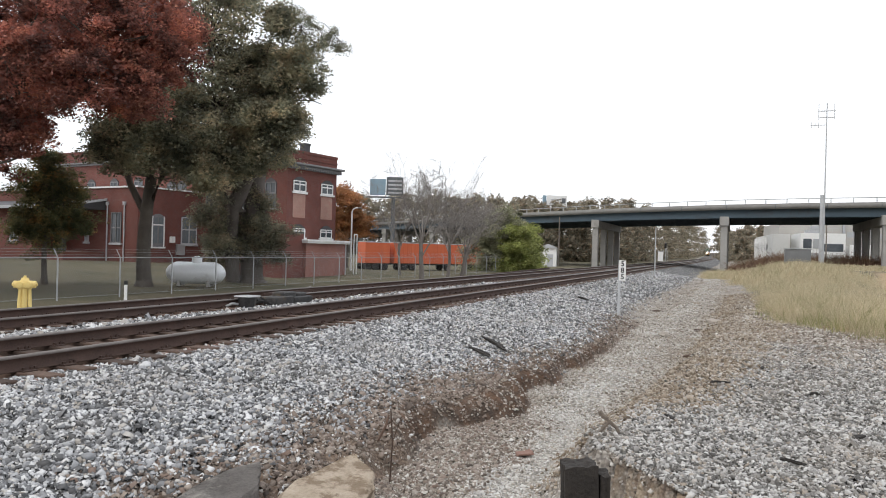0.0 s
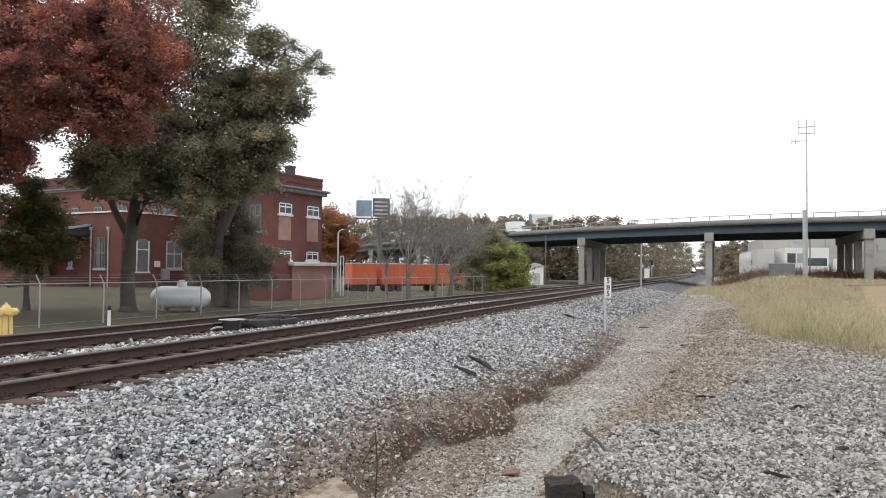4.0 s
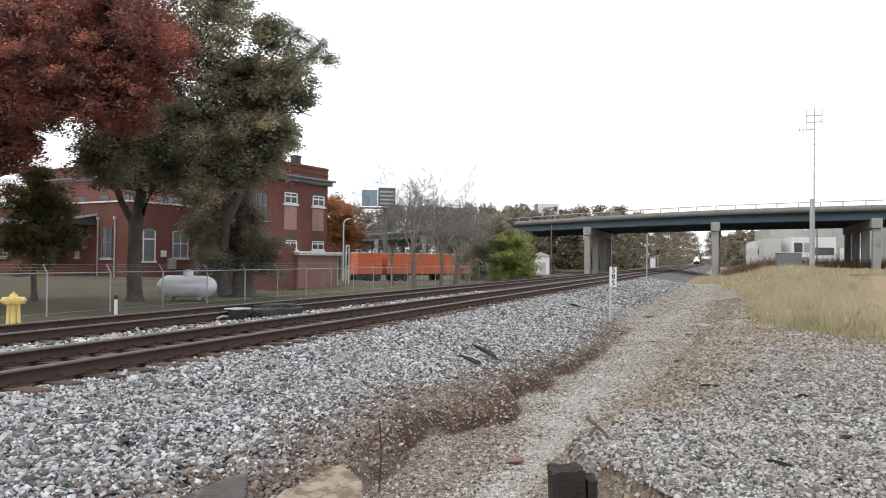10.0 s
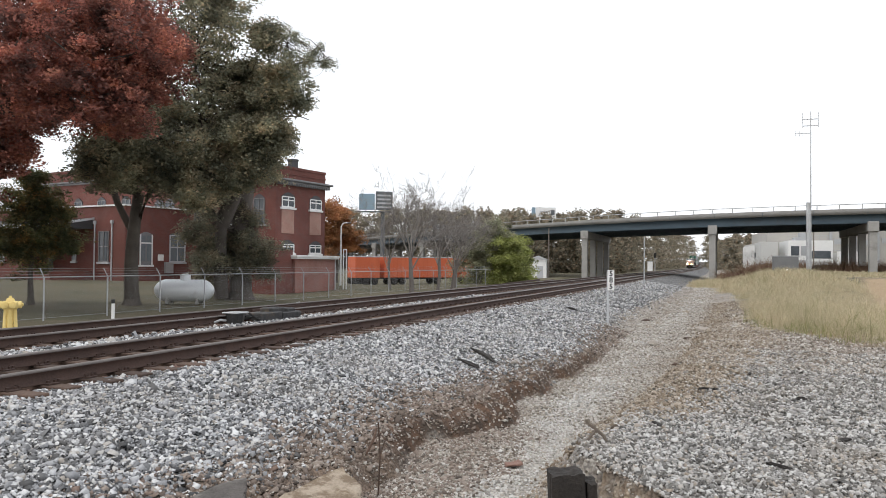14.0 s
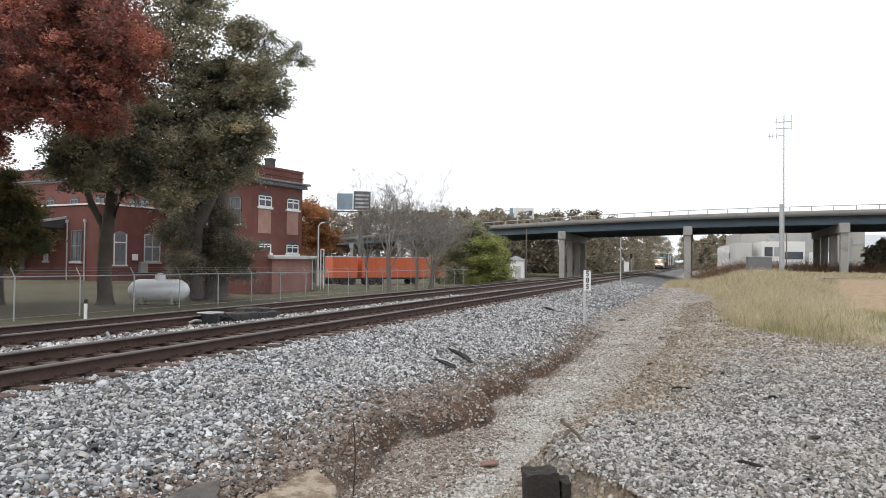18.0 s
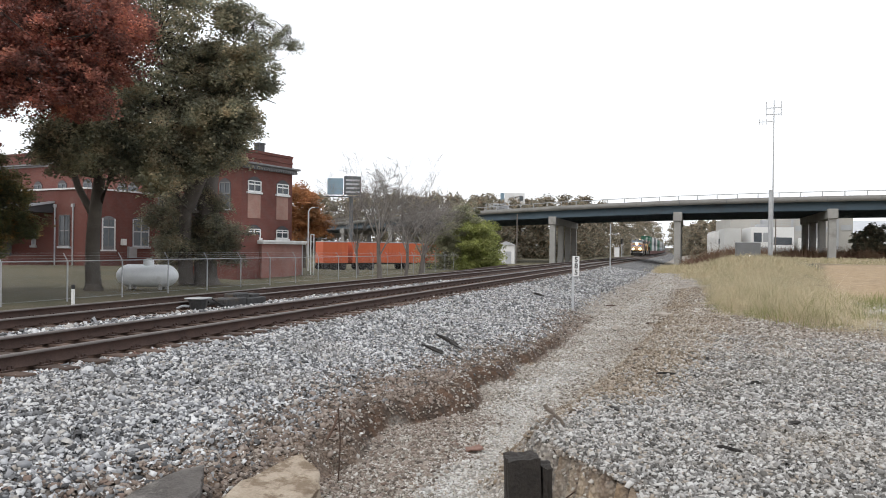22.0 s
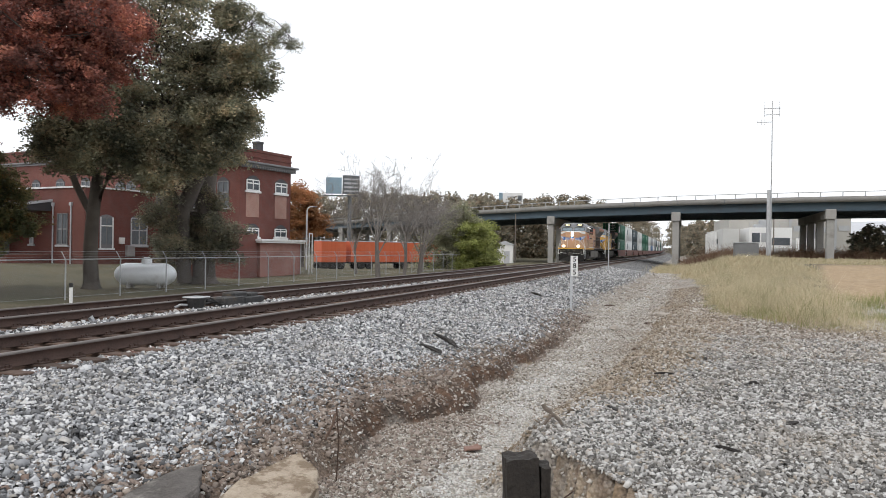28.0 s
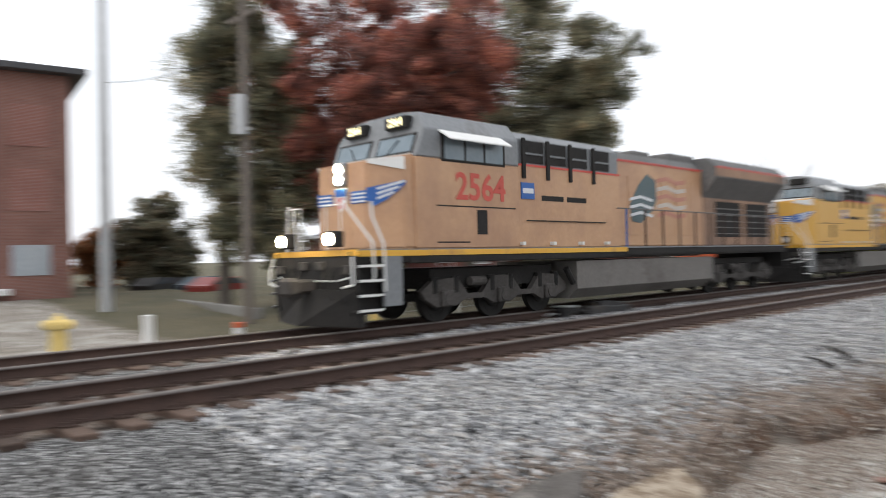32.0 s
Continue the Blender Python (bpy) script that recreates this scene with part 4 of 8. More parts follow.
ORANGE = [(-39.1, 70.5, 5.4, 2.33, 50), (-39.8, 70.3, 3.3, 1.84, 30), (-37.8, 71.1, 3.6, 1.72, 30), (-39.8, 70.2, 7.2, 1.53, 20)]
ROUND = [(25.0, 118.6, 2.7, 2.74, 50), (23.7, 118.2, 1.5, 1.77, 25), (26.4, 119.1, 1.5, 1.77, 25), (25.1, 118.6, 4.3, 1.61, 20)]
LEFTT = [(-31.5, 16.2, 10.5, 1.82, 60), (-30.7, 17.0, 12.0, 2.08, 70), (-31.4, 16.4, 7.8, 1.56, 50), (-31.8, 16.0, 6.0, 1.04, 25), (-30.6, 17.3, 4.9, 2.08, 60), (-29.8, 18.1, 8.3, 2.08, 60), (-30.1, 17.8, 2.6, 1.82, 50), (-31.2, 16.7, 3.1, 1.3, 25), (-29.3, 18.6, 6.4, 1.6, 40), (-29.2, 18.7, 4.2, 1.5, 36), (-29.5, 18.5, 10.4, 1.6, 36)]
LEFTDARK = [(-58.0, 24.6, 4.4, 2.5, 60), (-57.4, 26.0, 2.6, 2.2, 50), (-58.6, 23.2, 2.6, 2.0, 40), (-58.0, 24.8, 5.9, 1.5, 25), (-57.6, 25.2, 1.0, 2.2, 40), (-58.4, 23.6, 0.9, 1.8, 30)]
FARORANGE = [(-62.0, 21.9, 3.6, 1.5, 36), (-62.4, 20.9, 2.4, 1.5, 36), (-61.8, 22.8, 2.2, 1.4, 30), (-62.0, 21.8, 1.0, 1.7, 36)]



def fringed(lobes, seed, n=2):
    """Adds small outer lobes round the large ones, for a ragged outline."""
    rng = np.random.default_rng(seed)
    out = list(lobes)
    for x, y, z, r, k in lobes:
        for _ in range(n):
            d = rng.normal(size=3)
            d *= r * rng.uniform(0.75, 0.98) / np.linalg.norm(d)
            out.append((x + d[0], y + d[1], max(z + d[2] * 0.85, 0.6), r * rng.uniform(0.25, 0.4), int(k * 0.22) + 4))
    return out


RED, DARK, IVY = fringed(RED, 5), fringed(DARK, 6), fringed(IVY, 7, 1)
WISP_BOUGHS = [[(-24.6, 35.3, 11.3), (-23.8, 35.6, 11.7), (-23.0, 35.9, 12.5), (-22.1, 36.2, 12.8), (-21.2, 36.6, 12.7), (-20.7, 36.8, 12.5)], [(-23.0, 35.9, 12.5), (-23.2, 35.8, 13.7), (-23.9, 35.5, 14.5)], [(-22.1, 36.2, 12.8), (-21.6, 36.4, 13.6), (-21.3, 36.5, 13.2)], [(-24.0, 35.6, 10.7), (-23.0, 35.9, 11.0), (-22.5, 36.1, 10.5)], [(-23.6, 35.7, 9.6), (-22.5, 36.1, 9.6), (-22.0, 36.3, 9.4)], [(-24.0, 35.6, 8.7), (-23.3, 35.8, 8.5), (-22.9, 36.0, 7.8)], [(-24.2, 35.4, 12.6), (-23.8, 35.6, 13.3), (-22.6, 36.0, 13.9)]]


def leaf_cloud(lobes, size, per, rng, spread=0.28, flat=0.85, thin=1.0, core=0.0):
    """Leaves in clumps, the clumps gathered towards the outside of rounded lobes: (x, y, z, radius, clumps); core adds larger leaves inside."""
    cen, inner = [], []
    for x, y, z, r, k in lobes:
        k = max(3, int(k * thin))
        d = rng.normal(size=(k, 3))
        d /= np.linalg.norm(d, axis=1)[:, None]
        rad = r * rng.uniform(0.15, 1.0, k) ** 0.5 * rng.uniform(0.85, 1.2, k)
        cen.append(np.array([x, y, z]) + d * rad[:, None] * np.array([1, 1, flat]))
        if core:
            m = int(k * per * core)
            d = rng.normal(size=(m, 3))
            d /= np.linalg.norm(d, axis=1)[:, None]
            inner.append(np.array([x, y, z]) + d * (r * 0.72 * rng.uniform(0, 1, (m, 1)) ** 0.45) * np.array([1, 1, flat]))
    cen = np.concatenate(cen)
    wide = spread * rng.uniform(0.55, 1.5, (len(cen), 1)).repeat(per, 0)
    d = rng.normal(size=(len(cen) * per, 3))
    d *= rng.uniform(0, 1, (len(d), 1)) ** 0.5 / np.linalg.norm(d, axis=1)[:, None]
    d[:, 2] = d[:, 2] * 0.55 - 0.25 * (d[:, 0] ** 2 + d[:, 1] ** 2)
    pos = np.repeat(cen, per, 0) + d * wide * 1.7
    s = size * rng.uniform(0.6, 1.4, (len(pos), 1))
    if core:
        inner = np.concatenate(inner)
        pos = np.concatenate([pos, inner])
        s = np.concatenate([s, size * rng.uniform(1.2, 1.9, (len(inner), 1))])
    n = len(pos)
    a = rng.normal(size=(n, 3))
    a[:, 2] *= 0.45
    a /= np.linalg.norm(a, axis=1)[:, None]
    b = np.cross(a, rng.normal(size=(n, 3)))
    b /= np.linalg.norm(b, axis=1)[:, None]
    fold = np.cross(a, b) * s * 0.25
    v = np.stack([pos - a * s, pos + b * s * 0.55 + fold, pos + a * s, pos - b * s * 0.55 + fold], 1).reshape(-1, 3)
    return v, np.arange(4 * n).reshape(-1, 4), cen


class Wood:
    """Gathers tapering, bent branches into one mesh."""

    def __init__(self):
        self.v, self.f, self.n = [], [], 0

    def run(self, pts, radii, seg):
        pts = np.asarray(pts, float)
        d = np.gradient(pts, axis=0)
        d /= np.linalg.norm(d, axis=1)[:, None] + 1e-9
        up = np.where(np.abs(d[:, 2:3]) > 0.9, np.array([[1.0, 0, 0]]), np.array([[0, 0, 1.0]]))
        s = np.cross(d, up)
        s /= np.linalg.norm(s, axis=1)[:, None] + 1e-9
        t = np.cross(d, s)
        a = np.linspace(0, 2 * np.pi, seg, endpoint=False)
        ring = np.cos(a)[None, :, None] * s[:, None] + np.sin(a)[None, :, None] * t[:, None]
        v = pts[:, None] + ring * np.asarray(radii)[:, None, None]
        i = np.arange(len(pts) * seg).reshape(len(pts), seg) + self.n
        j = np.roll(i, -1, axis=1)
        self.v.append(v.reshape(-1, 3))
        self.f.append(np.stack([i[:-1], j[:-1], j[1:], i[1:]], -1).reshape(-1, 4))
        self.n += len(pts) * seg

    def done(self, name, material, parent, label=""):
        return soup(name, np.concatenate(self.v), np.concatenate(self.f), material, parent, label, smooth=True)


def limb(wood, a, b, r0, r1, rng, sag=0.12, seg=6, steps=4):
    a, b = np.array(a, float), np.array(b, float)
    off = rng.normal(size=3) * np.linalg.norm(b - a) * sag
    t = np.linspace(0, 1, steps + 1)[:, None]
    wood.run(a + (b - a) * t + off * np.sin(np.pi * t), (r0 + (r1 - r0) * t[:, 0]), seg)


def leafy_tree(name, base, fork, lobes, material, wood, seed, size, per, r, label, category="tree", spread=0.28, twigs=0.35, thin=1.0, core=0.0, boughs=(), bough_r=(0.075, 0.03)):
    rng = np.random.default_rng(seed)
    b = Vector(base)
    tree = thing(name, Matrix.Translation(b), label, category)
    loc = [(x - b.x, y - b.y, z - b.z, q, k) for x, y, z, q, k in lobes]
    v, f, cen = leaf_cloud(loc, size, per, rng, spread, thin=thin, core=core)
    soup("crown", v, f, material, tree)
    bm = Wood()
    fk = Vector(fork) - b
    bm.run([(0, 0, -0.3), (0, 0, 0.0), (0, 0, 0.25), (0, 0, 0.6)], [r * 1.9, r * 1.5, r * 1.15, r], 12)
    limb(bm, (0, 0, 0.3), fk, r * 1.05, r * 0.75, rng, 0.03, 12, 5)
    trunk, bm = bm, Wood()
    for x, y, z, q, k in loc:
        if k < 5:
            continue
        mid = Vector((x, y, z - q * 0.3))
        start = fk if mid.z > fk.z - 1.0 else Vector((0, 0, max(0.3, mid.z - 0.9)))
        reach = (mid - fk).length
        if reach > 3.5:
            inner = [Vector((a, b_, c - d * 0.3)) for a, b_, c, d, e in loc]
            inner = [w for w in inner if (w - fk).length < reach - 1.0]
            if inner:
                start = min(inner, key=lambda w: (w - mid).length)
        limb(bm, start, mid, r * (0.17 if reach < 3.5 else 0.08), r * 0.04, rng, 0.16, 7, 7)
        near = cen[np.linalg.norm(cen - np.array([x, y, z]), axis=1) < q * 1.3]
        for c in near[: int(len(near) * twigs)]:
            limb(bm, mid, Vector(c), r * 0.08, r * 0.02, rng, 0.12, 4, 3)
    for pts in boughs:
        pts = np.array(pts) - np.array(b)
        bm.run(pts, np.linspace(*bough_r, len(pts)), 8)
        for c in cen:
            if rng.random() < 0.5:
                j = np.argmin(np.linalg.norm(pts - c, axis=1))
                if np.linalg.norm(pts[j] - c) < 1.2:
                    limb(bm, pts[j], c, 0.025, 0.008, rng, 0.15, 4, 3)
    trunk.done("trunk", wood, tree)
    bm.done("branch_work", wood if r > 0.5 else bark, tree)["kind"] = "stuff"
    return tree


def bare_tree(name, base, height, lean, seed, r, label):
    """A leafless crown: a short trunk, a fan of rising limbs, and forking twigs to the outside."""
    rng = np.random.default_rng(seed)
    tree = thing(name, Matrix.Translation(base), label, "tree")
    trunk, crown = Wood(), Wood()
    up = np.array(Vector(lean).normalized())
    top = up * height * 0.30
    limb(trunk, (0, 0, -0.2), tuple(top), r * 1.3, r * 0.8, rng, 0.02, 8, 4)

    def grow(a, d, length, rad, depth):
        b = a + d * length
        limb(crown, a, b, rad, max(rad * 0.55, 0.006), rng, 0.05, 6 if depth < 2 else 3, 4 if depth < 2 else 2)
        if depth >= 4:
            return
        for q in range((5, 4, 4, 3)[depth]):
            t = rng.uniform(0.3, 1.0)
            side = rng.normal(size=3)
            side -= d * np.dot(side, d)
            side /= np.linalg.norm(side)
            nd = d + side * rng.uniform(0.45, 0.85) + np.array([0, 0, 0.1])
            nd /= np.linalg.norm(nd)
            grow(a + (b - a) * t, nd, length * rng.uniform(0.42, 0.68), max(rad * (1 - 0.45 * t) * 0.5, 0.007), depth + 1)

    for q in range(7):
        turn, out = q * 2.4 + rng.uniform(-0.4, 0.4), rng.uniform(0.3, 1.05)
        d = np.array([math.cos(turn) * out, math.sin(turn) * out, 1.0]) + up * 0.3
        d /= np.linalg.norm(d)
        grow(top * rng.uniform(0.55, 1.0), d, height * rng.uniform(0.34, 0.43), r * rng.uniform(0.32, 0.45), 0)
    trunk.done("trunk", bark_pale, tree)
    crown.done("branch_work", twig_pale, tree)["kind"] = "stuff"
    return tree


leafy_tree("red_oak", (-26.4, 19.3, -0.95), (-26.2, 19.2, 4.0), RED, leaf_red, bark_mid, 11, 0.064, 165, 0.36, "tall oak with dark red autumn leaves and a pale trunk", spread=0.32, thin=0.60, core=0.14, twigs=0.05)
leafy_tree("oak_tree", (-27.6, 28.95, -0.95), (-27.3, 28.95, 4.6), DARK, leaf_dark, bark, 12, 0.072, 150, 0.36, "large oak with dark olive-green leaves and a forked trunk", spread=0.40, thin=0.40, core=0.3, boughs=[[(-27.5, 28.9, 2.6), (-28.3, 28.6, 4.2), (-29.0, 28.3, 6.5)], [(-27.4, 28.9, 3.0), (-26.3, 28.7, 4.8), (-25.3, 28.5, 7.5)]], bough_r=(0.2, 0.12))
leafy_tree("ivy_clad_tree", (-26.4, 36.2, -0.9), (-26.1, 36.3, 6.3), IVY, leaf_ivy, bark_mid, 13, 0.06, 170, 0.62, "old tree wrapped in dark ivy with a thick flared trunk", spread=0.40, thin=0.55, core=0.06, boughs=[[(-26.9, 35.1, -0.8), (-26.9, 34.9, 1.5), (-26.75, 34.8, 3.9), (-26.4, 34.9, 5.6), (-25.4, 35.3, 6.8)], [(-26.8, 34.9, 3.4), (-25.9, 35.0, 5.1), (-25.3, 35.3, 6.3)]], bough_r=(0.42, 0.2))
leafy_tree("thin_tree", (-26.9, 37.2, -0.9), (-25.6, 36.9, 9.6), WISP, leaf_wisp, bark, 21, 0.042, 150, 0.16, "slender tree with sparse pale olive leaves", spread=0.26, twigs=0.6, boughs=WISP_BOUGHS, bough_r=(0.05, 0.018), thin=1.0)
leafy_tree("young_tree", (-30.6, 25.7, -0.75), (-30.6, 25.7, 1.3), SMALL, leaf_small, bark, 14, 0.055, 150, 0.13, "small cone-shaped tree turning from dark green to orange", core=0.12)
leafy_tree("willow_tree", (-22.8, 81.3, -0.95), (-22.9, 81.2, 0.8), WILLOW, leaf_lime, bark, 15, 0.10, 150, 0.28, "low rounded tree with bright yellow-green leaves", spread=0.45, core=0.1)
leafy_tree("grey_green_bush", (-24.6, 76.2, -0.95), (-24.6, 76.2, 0.9), GREYBUSH, leaf_grey, bark_pale, 16, 0.10, 140, 0.14, "thin grey-green bush beside the track", "bush", spread=0.5)
leafy_tree("orange_tree", (-39.2, 70.6, -0.9), (-39.2, 70.6, 2.0), ORANGE, leaf_orange, bark, 17, 0.10, 150, 0.2, "rounded tree with orange autumn leaves behind the building", spread=0.42, core=0.1)
leafy_tree("round_tree", (25.0, 118.6, -0.3), (25.0, 118.6, 1.2), ROUND, leaf_ivy, bark, 18, 0.2, 70, 0.2, "dense round dark-green tree by the warehouse", spread=0.42)
leafy_tree("roadside_tree", (-31.4, 16.5, -0.9), (-31.4, 16.4, 3.5), LEFTT, leaf_dark, bark, 19, 0.085, 120, 0.3, "tall dark-green tree beside the road", spread=0.42, core=0.2)
leafy_tree("far_dark_tree", (-60.0, 24.5, -0.9), (-60.0, 24.5, 1.5), LEFTDARK, leaf_ivy, bark, 20, 0.14, 90, 0.25, "low dark-green tree beyond the road", spread=0.4, core=0.1)
leafy_tree("far_orange_tree", (-62.0, 21.9, -0.9), (-62.0, 21.9, 1.2), FARORANGE, leaf_orange, bark, 22, 0.13, 90, 0.2, "small orange autumn tree beyond the road", spread=0.4, core=0.1)
BARE = (((-21.5, 50.2, -0.9), 9.3, (-0.06, 0, 1), 31, 0.17, "leafless grey tree with fine spreading branches"),
        ((-21.5, 55.4, -0.9), 8.6, (0.06, 0, 1), 32, 0.12, "leafless grey tree with a forked trunk"),
        ((-21.4, 58.4, -0.9), 8.4, (0.14, 0.05, 1), 33, 0.13, "leafless grey tree leaning over the fence"),
        ((-26.0, 56.0, -0.9), 8.8, (-0.1, 0.1, 1), 34, 0.11, "leafless grey tree with fine spreading branches"),
        ((-23.0, 63.5, -0.9), 8.2, (0.1, 0.1, 1), 35, 0.11, "leafless grey tree beside the fence"))
for base_, h_, lean_, seed_, r_, lab_ in BARE:
    bare_tree("bare_tree", base_, h_, lean_, seed_, r_, lab_)


def woods(name, rows, seed, material, size, label):
    """Far woods: crowns along given stretches (x0, y0, x1, y1, count, height)."""
    rng = np.random.default_rng(seed)
    lobes = []
    for x0, y0, x1, y1, k, h in rows:
        for t in np.linspace(0, 1, k):
            x, y = x0 + (x1 - x0) * t + rng.normal() * 2.5, y0 + (y1 - y0) * t + rng.normal() * 4
            g, hh = float(ground_z(x, y)), h * rng.uniform(0.86, 1.07)
            for z in np.linspace(0.12, 0.9, 4):
                lobes.append((x + rng.normal() * 1.2, y + rng.normal() * 1.2, g + hh * z, hh * rng.uniform(0.16, 0.25) * (1.25 - 0.5 * z), 14))
    v, f, _ = leaf_cloud(lobes, size, 8, rng, size * 2.2, core=0.9)
    return soup(name, v, f, material, None, label, "stuff")


tagged(woods("far_woods", [(-190, 200, -95, 225, 40, 20), (-130, 255, -70, 262, 32, 21), (-95, 235, -30, 250, 42, 20), (-60, 165, -26, 190, 22, 14), (-40, 170, -27, 260, 20, 15), (-38, 260, -26, 420, 22, 19), (-34, 420, -27, 700, 20, 24)], 41, leaf_wood, 0.36, "autumn woods of mixed olive and brown trees"), "", "woods")
tagged(woods("far_woods", [(3, 300, 8, 235, 9, 11), (-2, 420, 6, 300, 12, 14), (-10, 640, -4, 420, 12, 19)], 42, leaf_wood, 0.36, "autumn woods of mixed olive and brown trees"), "", "woods")


# ---- the old brick building and its neighbours ----
def arch(w, h, rise_, n=7):
    """Half-width outline of an opening with a low arched head, from its sill."""
    pts = [(-w / 2, 0), (w / 2, 0), (w / 2, h - rise_)]
    for i in range(1, n):
        a = i / n
        pts.append((w / 2 - w * a, h - rise_ + rise_ * math.sin(math.pi * a)))
    pts.append((-w / 2, h - rise_))
    return pts


def window(name, m, w, h, parent, arched=0.0, glass=None, frame_mat=None, bars=1, sill_mat=None, label="white-framed sash window"):
    """A window in a wall that faces -y of its pose: surround, glass, glazing bars and sill."""
    g = new(name)
    g.parent, g.matrix_basis, g["label"] = parent, m, label
    glass, frame_mat = glass or glass_dark, frame_mat or white_paint
    out = arch(w, h, arched) if arched else [(-w / 2, 0), (w / 2, 0), (w / 2, h), (-w / 2, h)]
    bm = bmesh.new()
    prism(bm, out, -0.02, 0.06, "y")
    part("pane", bm, glass, g)
    bm = bmesh.new()
    fw = 0.09
    box(bm, -w / 2, -w / 2 + fw, -0.07, 0.0, 0, h - arched)
    box(bm, w / 2 - fw, w / 2, -0.07, 0.0, 0, h - arched)
    box(bm, -w / 2 + fw, w / 2 - fw, -0.07, 0.0, 0, fw)
    box(bm, -w / 2 + fw, w / 2 - fw, -0.06, 0.0, h * 0.5 - 0.05, h * 0.5 + 0.05)
    for q in range(bars):
        x = -w / 2 + w * (q + 1) / (bars + 1)
        box(bm, x - 0.035, x + 0.035, -0.065, 0.0, fw, h - arched - 0.0)
    box(bm, -w / 2 + fw, w / 2 - fw, -0.07, 0.0, h - arched - 0.5 * fw, h - arched + 0.5 * fw if arched else h)
    part("window_frame", bm, frame_mat, g)
    if arched:
        bm = bmesh.new()
        prism(bm, [(x, z + 0.04) for x, z in arch(w, h, arched)[2:]], -0.075, -0.025, "y")
        part("arch_head", bm, dark_trim, g, "dark arched infill over the sashes")
    bm = bmesh.new()
    box(bm, -w / 2 - 0.12, w / 2 + 0.12, -0.14, 0.05, -0.16, 0.0, 0.015)
    part("window_sill", bm, sill_mat or white_paint, g)
    return g


def facing(u, v, z, side):
    """Poses on the walls of a block: 'u' looks along +u, 'v' along -v."""
    return pose(u, v, z, 0, 0, 90) if side == "u" else pose(u, v, z)


school = thing("brick_building", pose(-32.3, 48.5, -0.75, 0, 0, -9), "old two-storey red brick building with arched windows and a cornice", "building")
# the two-storey corner block
bm = bmesh.new()
box(bm, -14, 0, 0, 6.0, 0, 9.4)
part("wall", bm, brick_red, school)
bm = bmesh.new()
box(bm, -14, 0.05, -0.05, 6.05, 8.95, 9.07)
box(bm, -14, 0.05, -0.05, 6.05, 9.4, 9.6)
part("coping", bm, brick_red, school)
bm = bmesh.new()
box(bm, -14, 0.5, -0.5, 6.5, 8.42, 8.58, 0.03)
box(bm, -14, 0.3, -0.3, 6.3, 8.24, 8.42, 0.03)
for q in range(22):
    box(bm, 0.0, 0.42, 0.05 + q * 0.285, 0.17 + q * 0.285, 8.10, 8.25)
for q in range(28):
    box(bm, -0.17 - q * 0.5, -0.05 - q * 0.5, -0.42, 0.0, 8.10, 8.25)
part("cornice", bm, cornice_grey, school, "weathered grey cornice with brackets")
# the higher hall behind it
bm = bmesh.new()
box(bm, -33, -14, 0.0, 12.0, 0, 10.3)
part("hall_wall", bm, brick_red, school)
bm = bmesh.new()
box(bm, -33.05, -13.95, -0.05, 12.05, 10.3, 10.45)
part("hall_coping", bm, brick_red, school)
bm = bmesh.new()
box(bm, -33.4, -13.6, -0.4, 12.4, 9.22, 9.36, 0.03)
box(bm, -33.2, -13.8, -0.2, 12.2, 9.06, 9.22, 0.03)
part("hall_cornice", bm, cornice_grey, school, "weathered grey cornice band")
for v0 in (1.4, 4.75):
    window("window", facing(0.012, v0, 6.35, "u"), 1.5, 1.15, school, 0.32, glass_dark, bars=1)
    window("window", facing(0.012, v0, 2.75, "u"), 1.5, 1.0, school, 0.32, glass_dark, bars=1)
    bm = bmesh.new()
    box(bm, -0.02, 0.03, v0 - 0.72, v0 + 0.72, 4.3, 6.17)
    part("infill", bm, brick_pale, school, "pale bricked-up lower half of a tall window")
for u0 in (-1.65, -4.9, -8.3, -11.9, -13.2, -17.6, -21.0, -24.4, -27.8):
    window("window", facing(u0, -0.012, 5.0, "v"), 1.15, 2.3 if u0 > -14 else 2.75, school, 0.3, glass_dark, bars=1, frame_mat=cornice_grey, sill_mat=grey_trim)
bm = bmesh.new()
box(bm, -0.9, -0.35, 2.35, 2.95, 9.4, 10.3)
box(bm, -0.95, -0.3, 2.3, 3.0, 10.2, 10.34)
part("chimney", bm, dark_trim, school)
# the one-storey wing on its raised basement
WU, WV = -9.51, -6.13
bm = bmesh.new()
box(bm, -30, WU, WV, -0.004, 0, 6.25)
part("wing_wall", bm, brick_red, school)
bm = bmesh.new()
box(bm, -30.1, WU + 0.1, WV - 0.1, -0.06, 6.25, 6.37)
part("wing_coping", bm, white_paint, school, "pale metal coping of the wing")
bm = bmesh.new()
box(bm, -30.05, WU + 0.05, WV - 0.05, -0.01, 1.1, 1.24)
part("water_table", bm, brick_red, school, "projecting brick band over the basement")
# grey frames and dim glass: the shade on the wing is painted in
window("window", facing(WU + 0.012, -1.22, 1.95, "u"), 1.6, 2.4, school, 0.22, glass_shaded, bars=1, frame_mat=grey_trim, sill_mat=grey_trim)
window("window", facing(-12.0, WV - 0.012, 1.92, "v"), 1.25, 2.4, school, 0.0, glass_dark, bars=1, frame_mat=cornice_grey, sill_mat=grey_trim)
dr = new("door")
dr.parent, dr.matrix_basis, dr["label"] = school, facing(WU + 0.012, -4.25, 1.7, "u"), "pale door with glazed panels and an arched transom"
bm = bmesh.new()
prism(bm, arch(1.2, 2.6, 0.2), -0.02, 0.05, "y")
part("panel", bm, cornice_grey, dr)
